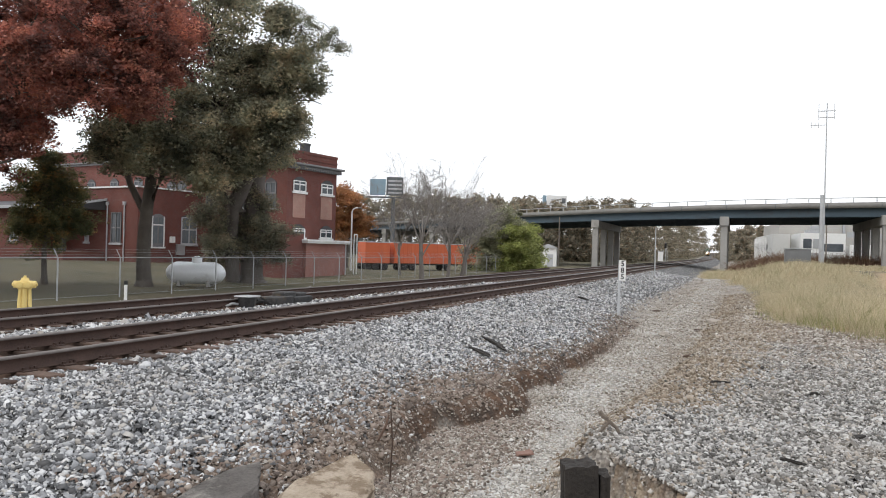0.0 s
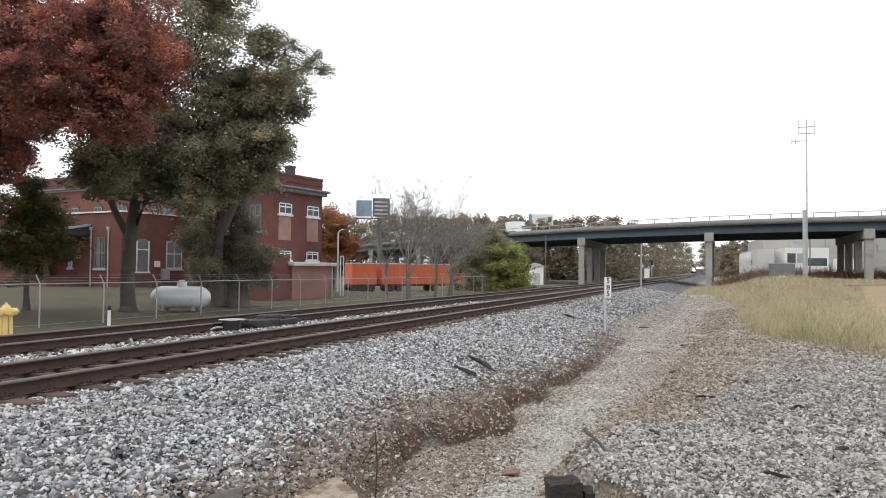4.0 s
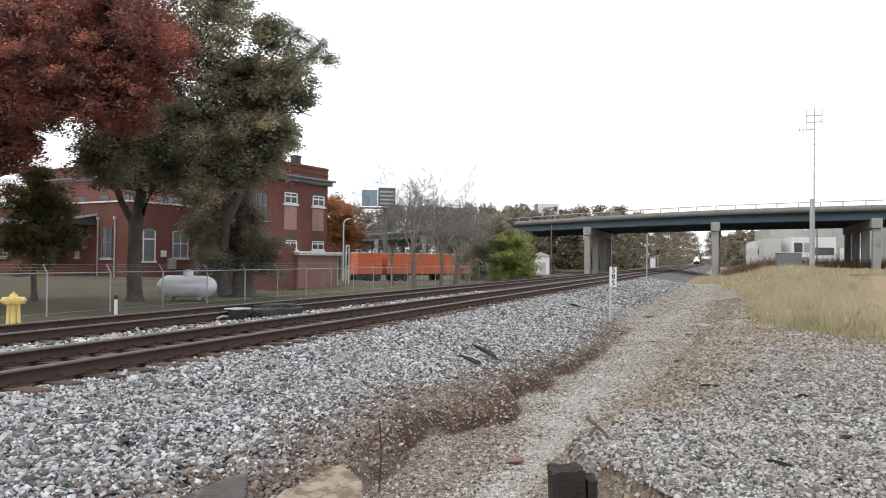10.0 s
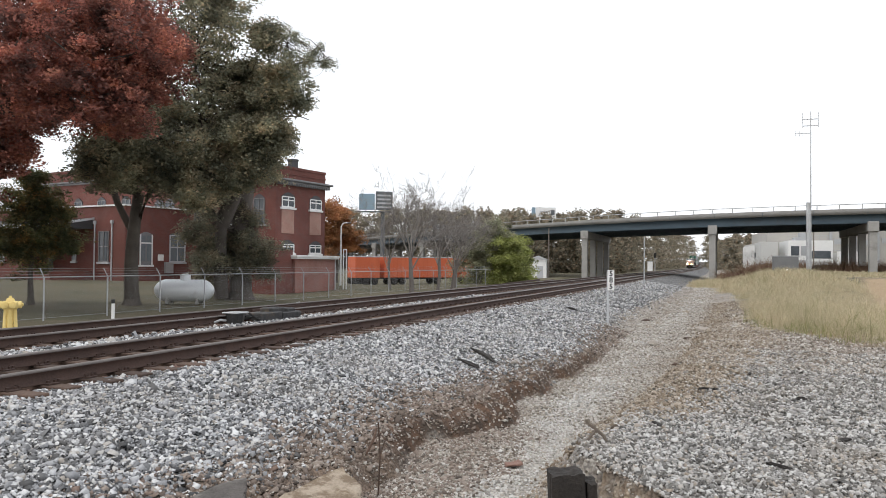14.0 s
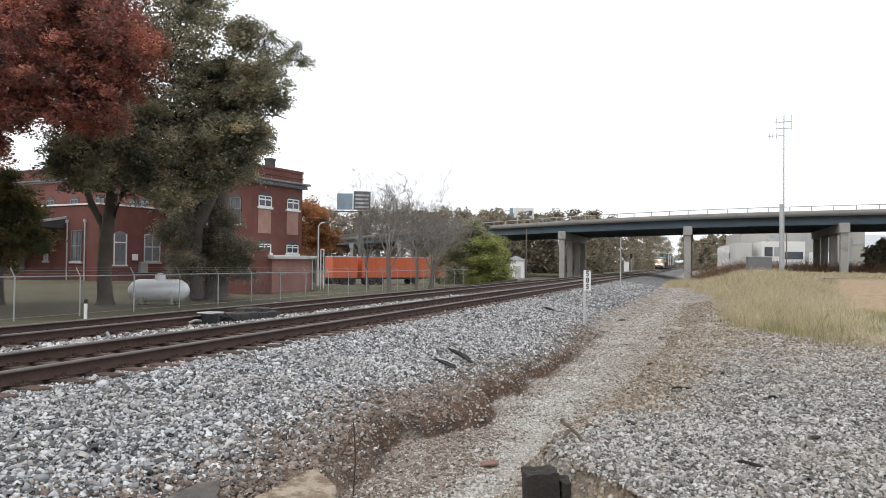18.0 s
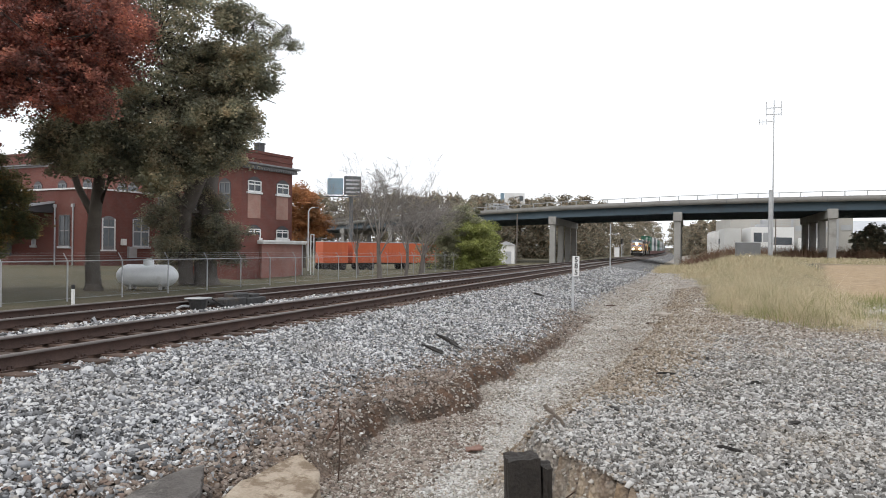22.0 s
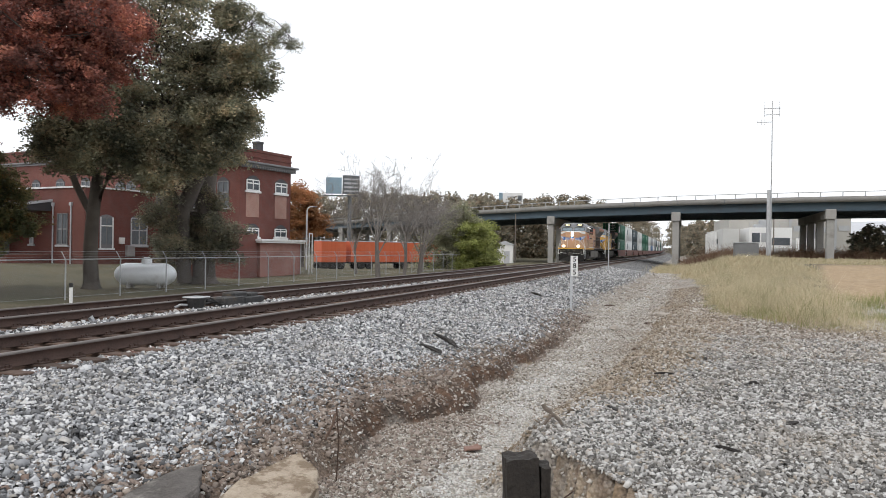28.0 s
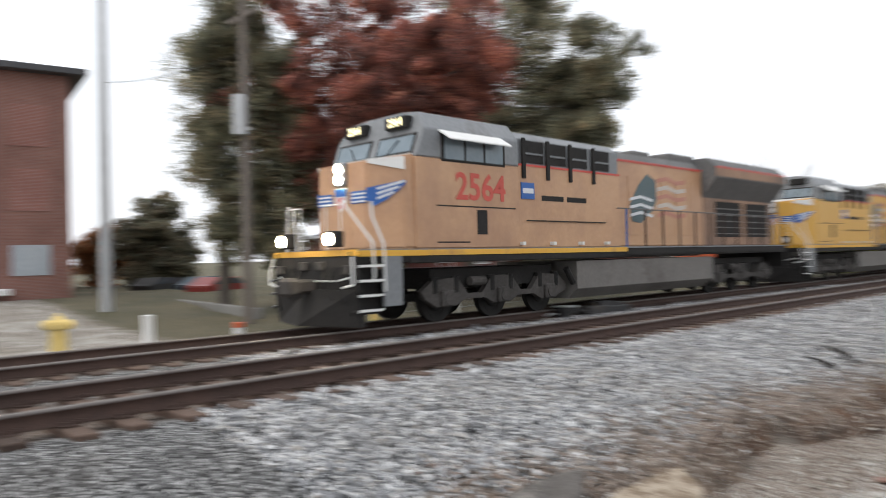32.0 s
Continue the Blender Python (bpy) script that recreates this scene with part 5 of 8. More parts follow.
for x, z0, z1 in ((-0.27, 0.3, 1.65), (0.27, 0.3, 1.65), (-0.27, 1.8, 2.3), (0.27, 1.8, 2.3)):
    bm = bmesh.new()
    box(bm, x - 0.2, x + 0.2, -0.045, -0.02, z0, z1)
    part("pane", bm, glass_shaded, dr)
for x0, x1, z0, z1 in ((-0.6, -0.5, 0, 2.4), (0.5, 0.6, 0, 2.4), (-0.5, 0.5, 1.68, 1.78), (-0.72, 0.72, -0.12, 0.0)):
    bm = bmesh.new()
    box(bm, x0, x1, -0.07, -0.02, z0, z1)
    part("door_frame", bm, white_paint, dr)
for u0, v0 in ((-11.0, WV - 0.07), (-13.1, WV - 0.07)):
    bm = bmesh.new()
    tube(bm, [(u0, v0, 0.0), (u0, v0, 4.9)], 0.06, 8)
    box(bm, u0 - 0.12, u0 + 0.12, v0 - 0.1, v0 + 0.06, 4.9, 5.15)
    part("downpipe", bm, grey_trim, school)
# the porch along the wing: a closed room, then an open dark recess
bm = bmesh.new()
box(bm, -34, -18.5, -9.0, WV - 0.004, 0, 4.5)
part("porch_wall", bm, brick_red, school)
bm = bmesh.new()
prism(bm, [(-9.7, 4.5), (WV - 0.02, 4.5), (WV - 0.02, 5.35), (-9.7, 4.68)], -34.4, -13.35, "x")
part("porch_roof", bm, dark_trim, school, "low lean-to porch roof")
bm = bmesh.new()
box(bm, -34.5, -13.25, -9.85, -9.7, 4.48, 4.72)
prism(bm, [(-9.85, 4.56), (WV - 0.03, 5.24), (WV - 0.03, 5.42), (-9.85, 4.74)], -13.34, -13.2, "x")
part("porch_fascia", bm, grey_trim, school, "pale eaves board of the porch")
bm = bmesh.new()
box(bm, -18.4, -13.4, -9.6, WV - 0.01, 0, 1.2)
part("porch_floor", bm, brick_red, school)
for u0 in (-13.6, -16.0):
    bm = bmesh.new()
    box(bm, u0 - 0.11, u0 + 0.11, -9.55, -9.33, 1.2, 4.5)
    part("porch_post", bm, dark_trim, school)
window("window", facing(-15.7, WV - 0.012, 1.95, "v"), 0.5, 1.0, school, 0.0, glass_pale, bars=0, frame_mat=grey_trim, sill_mat=grey_trim)
for u0, w0 in ((-21.0, 1.2), (-26.2, 1.5), (-31.5, 1.5)):
    window("window", facing(u0, -9.012, 1.9, "v"), w0, 1.1, school, 0.0, glass_shaded, bars=1, frame_mat=grey_trim, sill_mat=grey_trim)
bm = bmesh.new()
box(bm, -24.3, -23.3, -9.05, -8.98, 1.2, 3.5)
part("porch_door", bm, dark_trim, school, "dark closed porch door")
bm = bmesh.new()
tube(bm, [(-29.3, -9.1, 0.2), (-29.3, -9.1, 3.9), (-29.6, -9.3, 4.2), (-30.2, -9.6, 4.45)], 0.06, 8)
part("downpipe", bm, white_paint, school)
for dv, z0, w, h, lab in ((-2.15, 1.05, 0.72, 0.9, "grey metal electrical cabinet on a wall"), (-2.95, 2.05, 0.36, 0.5, "small white meter box on a wall")):
    bm = bmesh.new()
    box(bm, WU, WU + 0.3, dv - w / 2, dv + w / 2, z0, z0 + h, 0.02)
    part("utility_box", bm, galvanised if w > 0.4 else white_paint, school, lab)

shed = thing("brick_shed", pose(-28.1, 44.75, -0.88, 0, 0, 4.5), "small flat-roofed pinkish brick shed beside the building", "shed")
bm = bmesh.new()
box(bm, -3.5, 0, 0, 6.6, 0, 2.42)
part("wall", bm, brick_shed, shed)
bm = bmesh.new()
box(bm, -3.7, 0.25, -0.25, 6.85, 2.42, 2.52)
box(bm, -3.75, 0.3, -0.3, 6.9, 2.52, 2.68, 0.02)
part("roof", bm, white_paint, shed, "flat roof with a pale metal edge")
for v0 in (1.6, 3.1, 5.3):
    bm = bmesh.new()
    box(bm, -0.02, 0.03, v0 - 0.5, v0 + 0.5, 1.25, 1.45)
    part("vent", bm, brick_pale, shed)
bm = bmesh.new()
box(bm, -3.6, -0.2, -3.0, -0.02, 0, 3.05)
part("annex_wall", bm, brick_red, shed)
bm = bmesh.new()
box(bm, -3.65, -0.15, -3.05, -0.32, 3.05, 3.13)
part("annex_coping", bm, dark_trim, shed)
bm = bmesh.new()
tube(bm, [(0.12, 6.4, 0), (0.12, 6.4, 2.42)], 0.05, 8)
part("downpipe", bm, grey_trim, shed)
# an open gate frame of pipes beside the shed
gate = thing("pipe_frame", pose(-28.5, 52.5, -0.85), "white steel pipe frame standing beside the shed", "frame")
bm = bmesh.new()
tube(bm, [(0, 0, 0), (0, 0, 3.2), (0, 0.5, 3.2), (0, 0.5, 0)], 0.045, 8)
part("pipe", bm, white_paint, gate)

brick_old = brick_material("weathered brick", (0.25, 0.115, 0.09), (0.31, 0.15, 0.12), (0.28, 0.20, 0.175))
mill = thing("brick_warehouse", pose(-42.5, 13.4, -0.9, 0, 0, 80), "tall red brick warehouse with blocked windows and a flat roof", "building")
bm = bmesh.new()
box(bm, -18, 0, 0, 24, 0, 12.6)
part("wall", bm, brick_old, mill)
bm = bmesh.new()
box(bm, -18.5, 0.9, -0.7, 24.5, 12.6, 12.95, 0.04)
part("roof_edge", bm, dark_trim, mill, "dark overhanging roof edge")
for q in range(5):
    for z0, h in ((1.9, 1.6), (5.3, 2.2), (8.7, 2.2)):
        bm = bmesh.new()
        u0 = -1.9 - q * 3.3
        box(bm, u0 - 0.9, u0 + 0.9, -0.04, 0.02, z0, z0 + h)
        if z0 > 2:
            part("infill", bm, brick_shed, mill, "bricked-up window")
        else:
            part("window", bm, glass_pale, mill, "pale glazed window")
bm = bmesh.new()
box(bm, -4.8, -2.9, -0.7, 0.0, 0.9, 1.25, 0.05)
part("sign_board", bm, white_paint, mill)


# ---- things along the line ----
def text_mesh(string, size, name="writing"):
    cu = bpy.data.curves.new(name, "FONT")
    cu.offset = 0.02 * size
    cu.body, cu.size, cu.extrude, cu.align_x, cu.align_y, cu.resolution_u = string, size, 0.004, "CENTER", "CENTER", 3
    ob = bpy.data.objects.new(name, cu)
    me = bpy.data.meshes.new_from_object(ob)
    bpy.data.objects.remove(ob)
    return me


def writing(string, size, material, parent, m, name="writing"):
    me = text_mesh(string, size, name)
    me.materials.clear()
    me.materials.append(material)
    ob = new(name, me)
    ob.parent, ob.matrix_basis = parent, m
    return ob


black_paint = surface("black paint", (0.015, 0.015, 0.016), (0.03, 0.03, 0.03), 3, 40, 0.6, 0, 0.05)
char_wood = surface("charred wood", (0.012, 0.011, 0.010), (0.045, 0.038, 0.033), 4, 30, 0.9, 0, 0.8)
plain_white = surface("white enamel", (0.74, 0.74, 0.73), (0.82, 0.82, 0.81), 2, 20, 0.5, 0, 0.03)
grey_box = surface("grey cabinet paint", (0.14, 0.143, 0.147), (0.20, 0.205, 0.21), 1, 15, 0.6, 0, 0.05)
oily_steel = surface("oily dark steel", (0.02, 0.02, 0.022), (0.075, 0.072, 0.07), 4, 25, 0.55, 0.3, 0.3, dirt=(0.11, 0.085, 0.06))
slab_tan = surface("tan broken concrete", (0.27, 0.215, 0.155), (0.44, 0.37, 0.29), 4, 34, 0.95, 0, 1.0, dirt=(0.19, 0.14, 0.095), dirt_at=(0.52, 0.6))
slab_dark = surface("dark broken concrete", (0.065, 0.058, 0.052), (0.15, 0.135, 0.125), 4, 34, 0.95, 0, 1.0, dirt=(0.24, 0.225, 0.20), dirt_at=(0.56, 0.66))
wire_grey = surface("fence wire", (0.34, 0.35, 0.36), (0.44, 0.45, 0.46), 3, 30, 0.6, 0.4, 0.0)
metal_grey = surface("corrugated metal", (0.34, 0.35, 0.36), (0.44, 0.45, 0.46), 0.4, 8, 0.6, 0.3, 0.1)
pale_wall = surface("pale stucco", (0.50, 0.50, 0.49), (0.62, 0.62, 0.60), 0.2, 4, 0.8, 0, 0.05, dirt=(0.42, 0.41, 0.39))
beige_wall = surface("beige metal wall", (0.36, 0.345, 0.315), (0.44, 0.425, 0.39), 0.2, 4, 0.75, 0, 0.05)
blue_sign = surface("blue-grey board", (0.18, 0.27, 0.34), (0.26, 0.36, 0.43), 0.4, 4, 0.6, 0, 0.0)
lattice_dark = surface("dark sign frame", (0.10, 0.11, 0.12), (0.16, 0.17, 0.18), 1, 10, 0.7, 0.2, 0.0)

# chain-link fence
FX = -23.0
fence = thing("chain_link_fence", Matrix(), "long galvanised chain-link fence with angled barbed-wire arms", "fence", "", "structure")
bm = bmesh.new()
rod(bm, (0, 0, -0.1), (0, 0, 1.57), 0.03, seg=8)
tube(bm, [(0, 0, 1.54), (-0.22, 0.0, 1.87)], 0.02, 6)
fpost = mesh_of(bm, "post", wire_grey)
N_POST, FY = 22, 16.91
for q in range(N_POST):
    y = FY + 2.95 * q
    o = new("post", fpost)
    o.parent, o.matrix_basis = fence, pose(FX, y, -0.85, 0, 0, (q * 37) % 7 - 3)
for z, r, nm in ((0.70, 0.022, "top_rail"), (0.80, 0.004, "barbed_wire"), (0.91, 0.004, "barbed_wire"), (1.01, 0.004, "barbed_wire"), (-0.78, 0.006, "bottom_wire")):
    bm = bmesh.new()
    off = max(0, z - 0.72) * -0.7
    rod(bm, (FX + off, FY, z), (FX + off, FY + 2.95 * (N_POST - 1), z), r, seg=6)
    part(nm, bm, wire_grey, fence)
vs, fs = [], []
span, H_ = 2.95 * (N_POST - 1), 1.68
k = int(span / 0.085)
for q in range(k):
    y = FY + q * 0.085
    for s in (1, -1):
        a, b2 = y, y + s * 0.9
        if FY <= b2 <= FY + span:
            i = len(vs)
            vs += [(FX, a - 0.0013, -0.8), (FX, a + 0.0013, -0.8), (FX, b2 + 0.0013, 0.70), (FX, b2 - 0.0013, 0.70)]
            fs.append((i, i + 1, i + 2, i + 3))
soup("mesh_wire", vs, fs, wire_grey, fence, "woven wire mesh", "stuff")

# propane tank
tank = thing("propane_tank", pose(-25.6, 30.4, -0.85, 0, 0, 20), "white horizontal propane tank with a domed lid on short legs", "tank")
bm = bmesh.new()
R_, L_ = 0.56, 1.0
prof = [(-L_ - 0.52, 0.02), (-L_ - 0.48, 0.2), (-L_ - 0.36, 0.36), (-L_ - 0.18, 0.49), (-L_, R_), (L_, R_), (L_ + 0.18, 0.49), (L_ + 0.36, 0.36), (L_ + 0.48, 0.2), (L_ + 0.52, 0.02)]
seg = 28
rings = [[bm.verts.new((x, r * math.cos(2 * math.pi * j / seg), 0.68 + r * math.sin(2 * math.pi * j / seg))) for j in range(seg)] for x, r in prof]
for ra, rb in zip(rings[:-1], rings[1:]):
    for j in range(seg):
        bm.faces.new((ra[j], rb[j], rb[(j + 1) % seg], ra[(j + 1) % seg]))
bm.faces.new(rings[0])
bm.faces.new(rings[-1][::-1])
bmesh.ops.recalc_face_normals(bm, faces=bm.faces)
part("shell", bm, tank_white, tank, smooth=True)
bm = bmesh.new()
rod(bm, (0.05, 0, 1.18), (0.05, 0, 1.45), 0.26, 0.25, 20)
rod(bm, (0.05, 0, 1.45), (0.05, 0, 1.53), 0.25, 0.12, 20)
part("dome_lid", bm, tank_white, tank)
for x in (-0.75, 0.75):
    for y in (-0.3, 0.3):
        bm = bmesh.new()
        box(bm, x - 0.07, x + 0.07, y - 0.1, y + 0.1, 0, 0.3)
        part("leg", bm, concrete, tank)

# yellow hydrants
def hydrant(x, y, z, turn, label):
    h = thing("yellow_hydrant", pose(x, y, z, 0, 0, turn), label, "hydrant", "yellow hydrants by the track")
    for dx, r in ((-0.13, 0.055), (0.0, 0.075), (0.14, 0.05)):
        bm = bmesh.new()
        rod(bm, (dx, 0.03 * dx, -0.05), (dx * 0.8, 0, 0.66), r, r * 0.95, 10)
        part("stem", bm, hydrant_yellow, h)
    bm = bmesh.new()
    box(bm, -0.21, 0.21, -0.13, 0.13, 0.62, 0.84, 0.05)
    part("head", bm, hydrant_yellow, h)
    for dx in (-1, 1):
        bm = bmesh.new()
        rod(bm, (dx * 0.2, 0, 0.74), (dx * 0.27, 0, 0.74), 0.10, seg=12)
        rod(bm, (dx * 0.27, 0, 0.74), (dx * 0.31, 0, 0.74), 0.05, seg=5)
        part("side_cap", bm, hydrant_yellow, h)
    for dx in (-0.1, 0.1):
        bm = bmesh.new()
        rod(bm, (dx, -0.12, 0.74), (dx, -0.2, 0.74), 0.085, seg=12)
        rod(bm, (dx, -0.2, 0.74), (dx, -0.235, 0.74), 0.035, seg=5)
        part("front_cap", bm, hydrant_yellow, h)
    bm = bmesh.new()
    rod(bm, (0, 0, 0.83), (0, 0, 0.92), 0.12, 0.085, 12)
    rod(bm, (0, 0, 0.92), (0, 0, 0.98), 0.04, seg=5)
    part("bonnet", bm, hydrant_yellow, h)
    return h


hydrant(-18.0, 14.5, -0.62, 40, "yellow double-headed hydrant standing in gravel")
hydrant(-16.6, 4.95, -0.55, 60, "yellow hydrant near the gravel drive")

# marker posts
def marker(x, y, z, h, r, label, top=None):
    mk = thing("marker_post", pose(x, y, z, 2, 1, 20), label, "post")
    bm = bmesh.new()
    rod(bm, (0, 0, -0.05), (0, 0, h), r, seg=10)
    part("pole", bm, plain_white, mk)
    if top:
        bm = bmesh.new()
        rod(bm, (0, 0, h), (0, 0, h + top[0]), r * 1.1, seg=10)
        part("tip", bm, top[1], mk)
    return mk


marker(-19.6, 19.7, -0.66, 0.52, 0.055, "white marker post with a black tip", (0.14, black_paint))
marker(-20.4, 8.4, -0.75, 0.75, 0.14, "short white concrete post by the drive")
marker(-17.2, 9.4, -0.55, 0.3, 0.13, "short white post with an orange band", (0.12, orange_paint))

mp = thing("milepost", pose(-3.75, 26.1, -0.78, 0, 0, 9), "white steel milepost with a vertical number plate", "milepost")
bm = bmesh.new()
box(bm, -0.045, 0.045, -0.03, 0.03, -0.1, 1.95, 0.008)
part("post", bm, grey_trim, mp)
bm = bmesh.new()
box(bm, -0.02, 0.21, -0.055, -0.032, 1.24, 1.94, 0.006)
plate = part("plate", bm, plain_white, mp)
for q, ch in enumerate("585"):
    writing(ch, 0.25, black_paint, plate, pose(0.10, -0.06, 1.82 - 0.225 * q, 90, 0, 0), "numeral")

# switch machine beside the far track
sw = thing("switch_machine", pose(-11.75, 15.9, -0.26, 0, 0, 90), "dark oily electric switch machine with a pale lid between the tracks", "switch machine")
bm = bmesh.new()
rod(bm, (0, 0, 0.0), (0, 0, 0.27), 0.2, 0.25, 10)
part("motor_housing", bm, oily_steel, sw)
bm = bmesh.new()
box(bm, -0.27, 0.27, -0.24, 0.24, 0.27, 0.31, 0.02)
part("lid", bm, galvanised, sw)
for x0, x1, y0, y1, z1, nm in ((0.75, 1.75, -0.28, 0.05, 0.24, "gear_box"), (1.35, 2.0, -0.2, 0.2, 0.34, "cover"), (1.8, 2.75, -0.26, 0.14, 0.2, "slide_bar"), (2.1, 2.5, -0.22, 0.12, 0.3, "junction_box"), (2.75, 3.05, -0.1, 0.3, 0.16, "lock_box")):
    bm = bmesh.new()
    box(bm, x0, x1, y0, y1, 0.01, z1, 0.03)
    part(nm, bm, oily_steel, sw)
for y, z in ((-0.16, 0.18), (-0.02, 0.22), (0.12, 0.12)):
    bm = bmesh.new()
    tube(bm, [(0.2, y, z), (0.55, y, z - 0.04), (0.95, y, 0.1), (1.7, y + 0.05, 0.12)], 0.028, 7)
    part("rod", bm, black_steel, sw)
bm = bmesh.new()
tube(bm, [(-0.25, 0.1, 0.1), (-0.42, 0.15, 0.12), (-0.5, 0.3, 0.04), (-0.4, 0.42, 0.0)], 0.03, 6)
part("cable", bm, galvanised, sw)
bm = bmesh.new()
tube(bm, [(0.3, -0.2, 0.26), (0.6, -0.25, 0.1), (0.9, -0.34, 0.02)], 0.022, 6)
part("hose", bm, black_steel, sw)
# turnout blades lying inside the far track
tn = thing("turnout_rails", Matrix(), "thin closure rails of a turnout inside the far track", "rail", "", "structure")
for a, b3 in (((-13.45, 19.0), (-14.6, 46.0)), ((-12.3, 19.0), (-13.0, 40.0)), ((-13.0, 40.0), (-15.2, 70.0)), ((-14.6, 46.0), (-16.6, 70.0))):
    bm = bmesh.new()
    d = Vector((b3[0] - a[0], b3[1] - a[1], 0))
    t = Matrix.Translation((a[0], a[1], -0.18)) @ d.to_track_quat("X", "Z").to_matrix().to_4x4()
    box(bm, 0, d.length, -0.034, 0.034, -0.1, 0.07, 0.01)
    part("blade", bm, rail_rust, tn, m=t)

# foreground rubbish
def slab(name, pts, z_top, thick, mat, label, tilt):
    b0 = bmesh.new()
    rnd = random.Random(len(label))
    top = [b0.verts.new((x, y, z_top + tilt[0] * (x - pts[0][0]) + tilt[1] * (y - pts[0][1]))) for x, y in pts]
    low = [b0.verts.new((x + rnd.uniform(-0.04, 0.04), y + rnd.uniform(-0.04, 0.04), z_top - thick)) for x, y in pts]
    b0.faces.new(top)
    b0.faces.new(low[::-1])
    for i in range(len(pts)):
        j = (i + 1) % len(pts)
        b0.faces.new((top[i], low[i], low[j], top[j]))
    bmesh.ops.recalc_face_normals(b0, faces=b0.faces)
    bmesh.ops.subdivide_edges(b0, edges=b0.edges[:], cuts=7, use_grid_fill=True, fractal=0.0)
    for v_ in b0.verts:
        q = noise.noise(v_.co * 5.0)
        v_.co += Vector((noise.noise(v_.co * 6 + Vector((9, 0, 0))), noise.noise(v_.co * 6 + Vector((0, 9, 0))), 0.8 * q)) * 0.045 + Vector((0, 0, 0.03 * noise.noise(v_.co * 14)))
    bmesh.ops.bevel(b0, geom=[e for e in b0.edges if e.calc_face_angle(0) > 0.9], offset=0.012, segments=1, affect="EDGES")
    me = mesh_of(b0, name, mat)
    return tagged(new(name, me), label, "concrete block")


slab("concrete_block", [(-3.3, 4.4), (-2.7, 4.5), (-2.75, 5.3), (-3.12, 6.15), (-3.5, 6.4), (-3.62, 5.5)], -0.84, 0.5, slab_tan, "cracked tan concrete slab half sunk in the ballast", (-0.06, 0.10))
slab("concrete_block", [(-4.3, 4.2), (-3.7, 4.4), (-3.72, 5.2), (-4.18, 5.85), (-4.3, 5.4)], -0.76, 0.45, slab_dark, "broken dark grey concrete slab beside the ditch", (0.05, 0.07))

st = thing("burnt_stump", pose(-1.13, 6.12, -1.18, 3, -2, 24), "black charred pair of timber post stubs in the ditch bank", "stump")
for x0, x1, y0, y1, top in ((-0.2, 0.07, -0.11, 0.12, 0.87), (0.085, 0.17, -0.1, 0.08, 0.80)):
    bm = bmesh.new()
    box(bm, x0, x1, y0, y1, 0.0, top)
    bmesh.ops.subdivide_edges(bm, edges=bm.edges[:], cuts=9, use_grid_fill=True)
    for v_ in bm.verts:
        g_ = noise.noise(Vector((v_.co.x * 26, v_.co.y * 26, v_.co.z * 2.5)))
        v_.co.x += 0.022 * g_
        v_.co.y += 0.014 * noise.noise(Vector((v_.co.x * 30 + 4, v_.co.y * 30, v_.co.z * 2)))
        if v_.co.z > top - 0.02:
            v_.co.z += 0.03 * noise.noise(Vector((v_.co.x * 14, v_.co.y * 14, 3.0))) - 0.02
    part("wood", bm, char_wood, st)
bm = bmesh.new()
rod(bm, (0.16, -0.14, 0.42), (0.13, -0.17, 0.5), 0.028, seg=8)
tube(bm, [(0.14, -0.17, 0.0), (0.15, -0.18, 0.3), (0.15, -0.17, 0.46)], 0.016, 6)
tube(bm, [(0.15, -0.17, 0.47), (0.24, -0.15, 0.52), (0.36, -0.08, 0.56)], 0.006, 5)
part("rusty_rod", bm, rail_rust, st, "pale rusty bolt and wire")

def sticks(name, parts_, mat, label, cat):
    b0 = thing(name, Matrix(), label, cat)
    for pts, r in parts_:
        bm_ = bmesh.new()
        tube(bm_, pts, r, 6)
        part("stick", bm_, mat, b0)
    return b0


gz = lambda x, y: float(ground_z(x, y))
tz = gz(-1.2, 7.45)
twig_grey = surface("weathered branch", (0.10, 0.08, 0.065), (0.20, 0.165, 0.135), 6, 40, 0.95, 0, 0.6)
sticks("driftwood_twig", [([(-1.28, 7.35, tz - 0.03), (-1.22, 7.39, tz + 0.06), (-1.17, 7.43, tz + 0.12), (-1.21, 7.45, tz + 0.15)], 0.016), ([(-1.19, 7.44, tz + 0.14), (-1.25, 7.45, tz + 0.17), (-1.27, 7.45, tz + 0.21)], 0.024), ([(-1.17, 7.43, tz + 0.12), (-1.10, 7.45, tz + 0.06), (-1.06, 7.47, tz - 0.03)], 0.017)], twig_grey, "short forked weathered branch sticking out of the gravel", "branch")
sticks("dead_weed", [([(-3.45, 7.2, -1.15), (-3.44, 7.22, -0.7), (-3.46, 7.2, -0.35)], 0.008), ([(-3.44, 7.22, -0.7), (-3.38, 7.25, -0.5)], 0.005), ([(-3.45, 7.2, -0.6), (-3.53, 7.18, -0.42)], 0.004)], old_tie, "thin dead brown weed stalk", "weed")
sticks("dead_weed", [([(-3.95, 7.85, -0.95), (-3.85, 7.9, -0.72), (-3.84, 7.95, -0.6)], 0.014), ([(-3.85, 7.9, -0.72), (-3.78, 7.95, -0.66)], 0.008)], old_tie, "bent dead stalk at the ballast's edge", "weed")


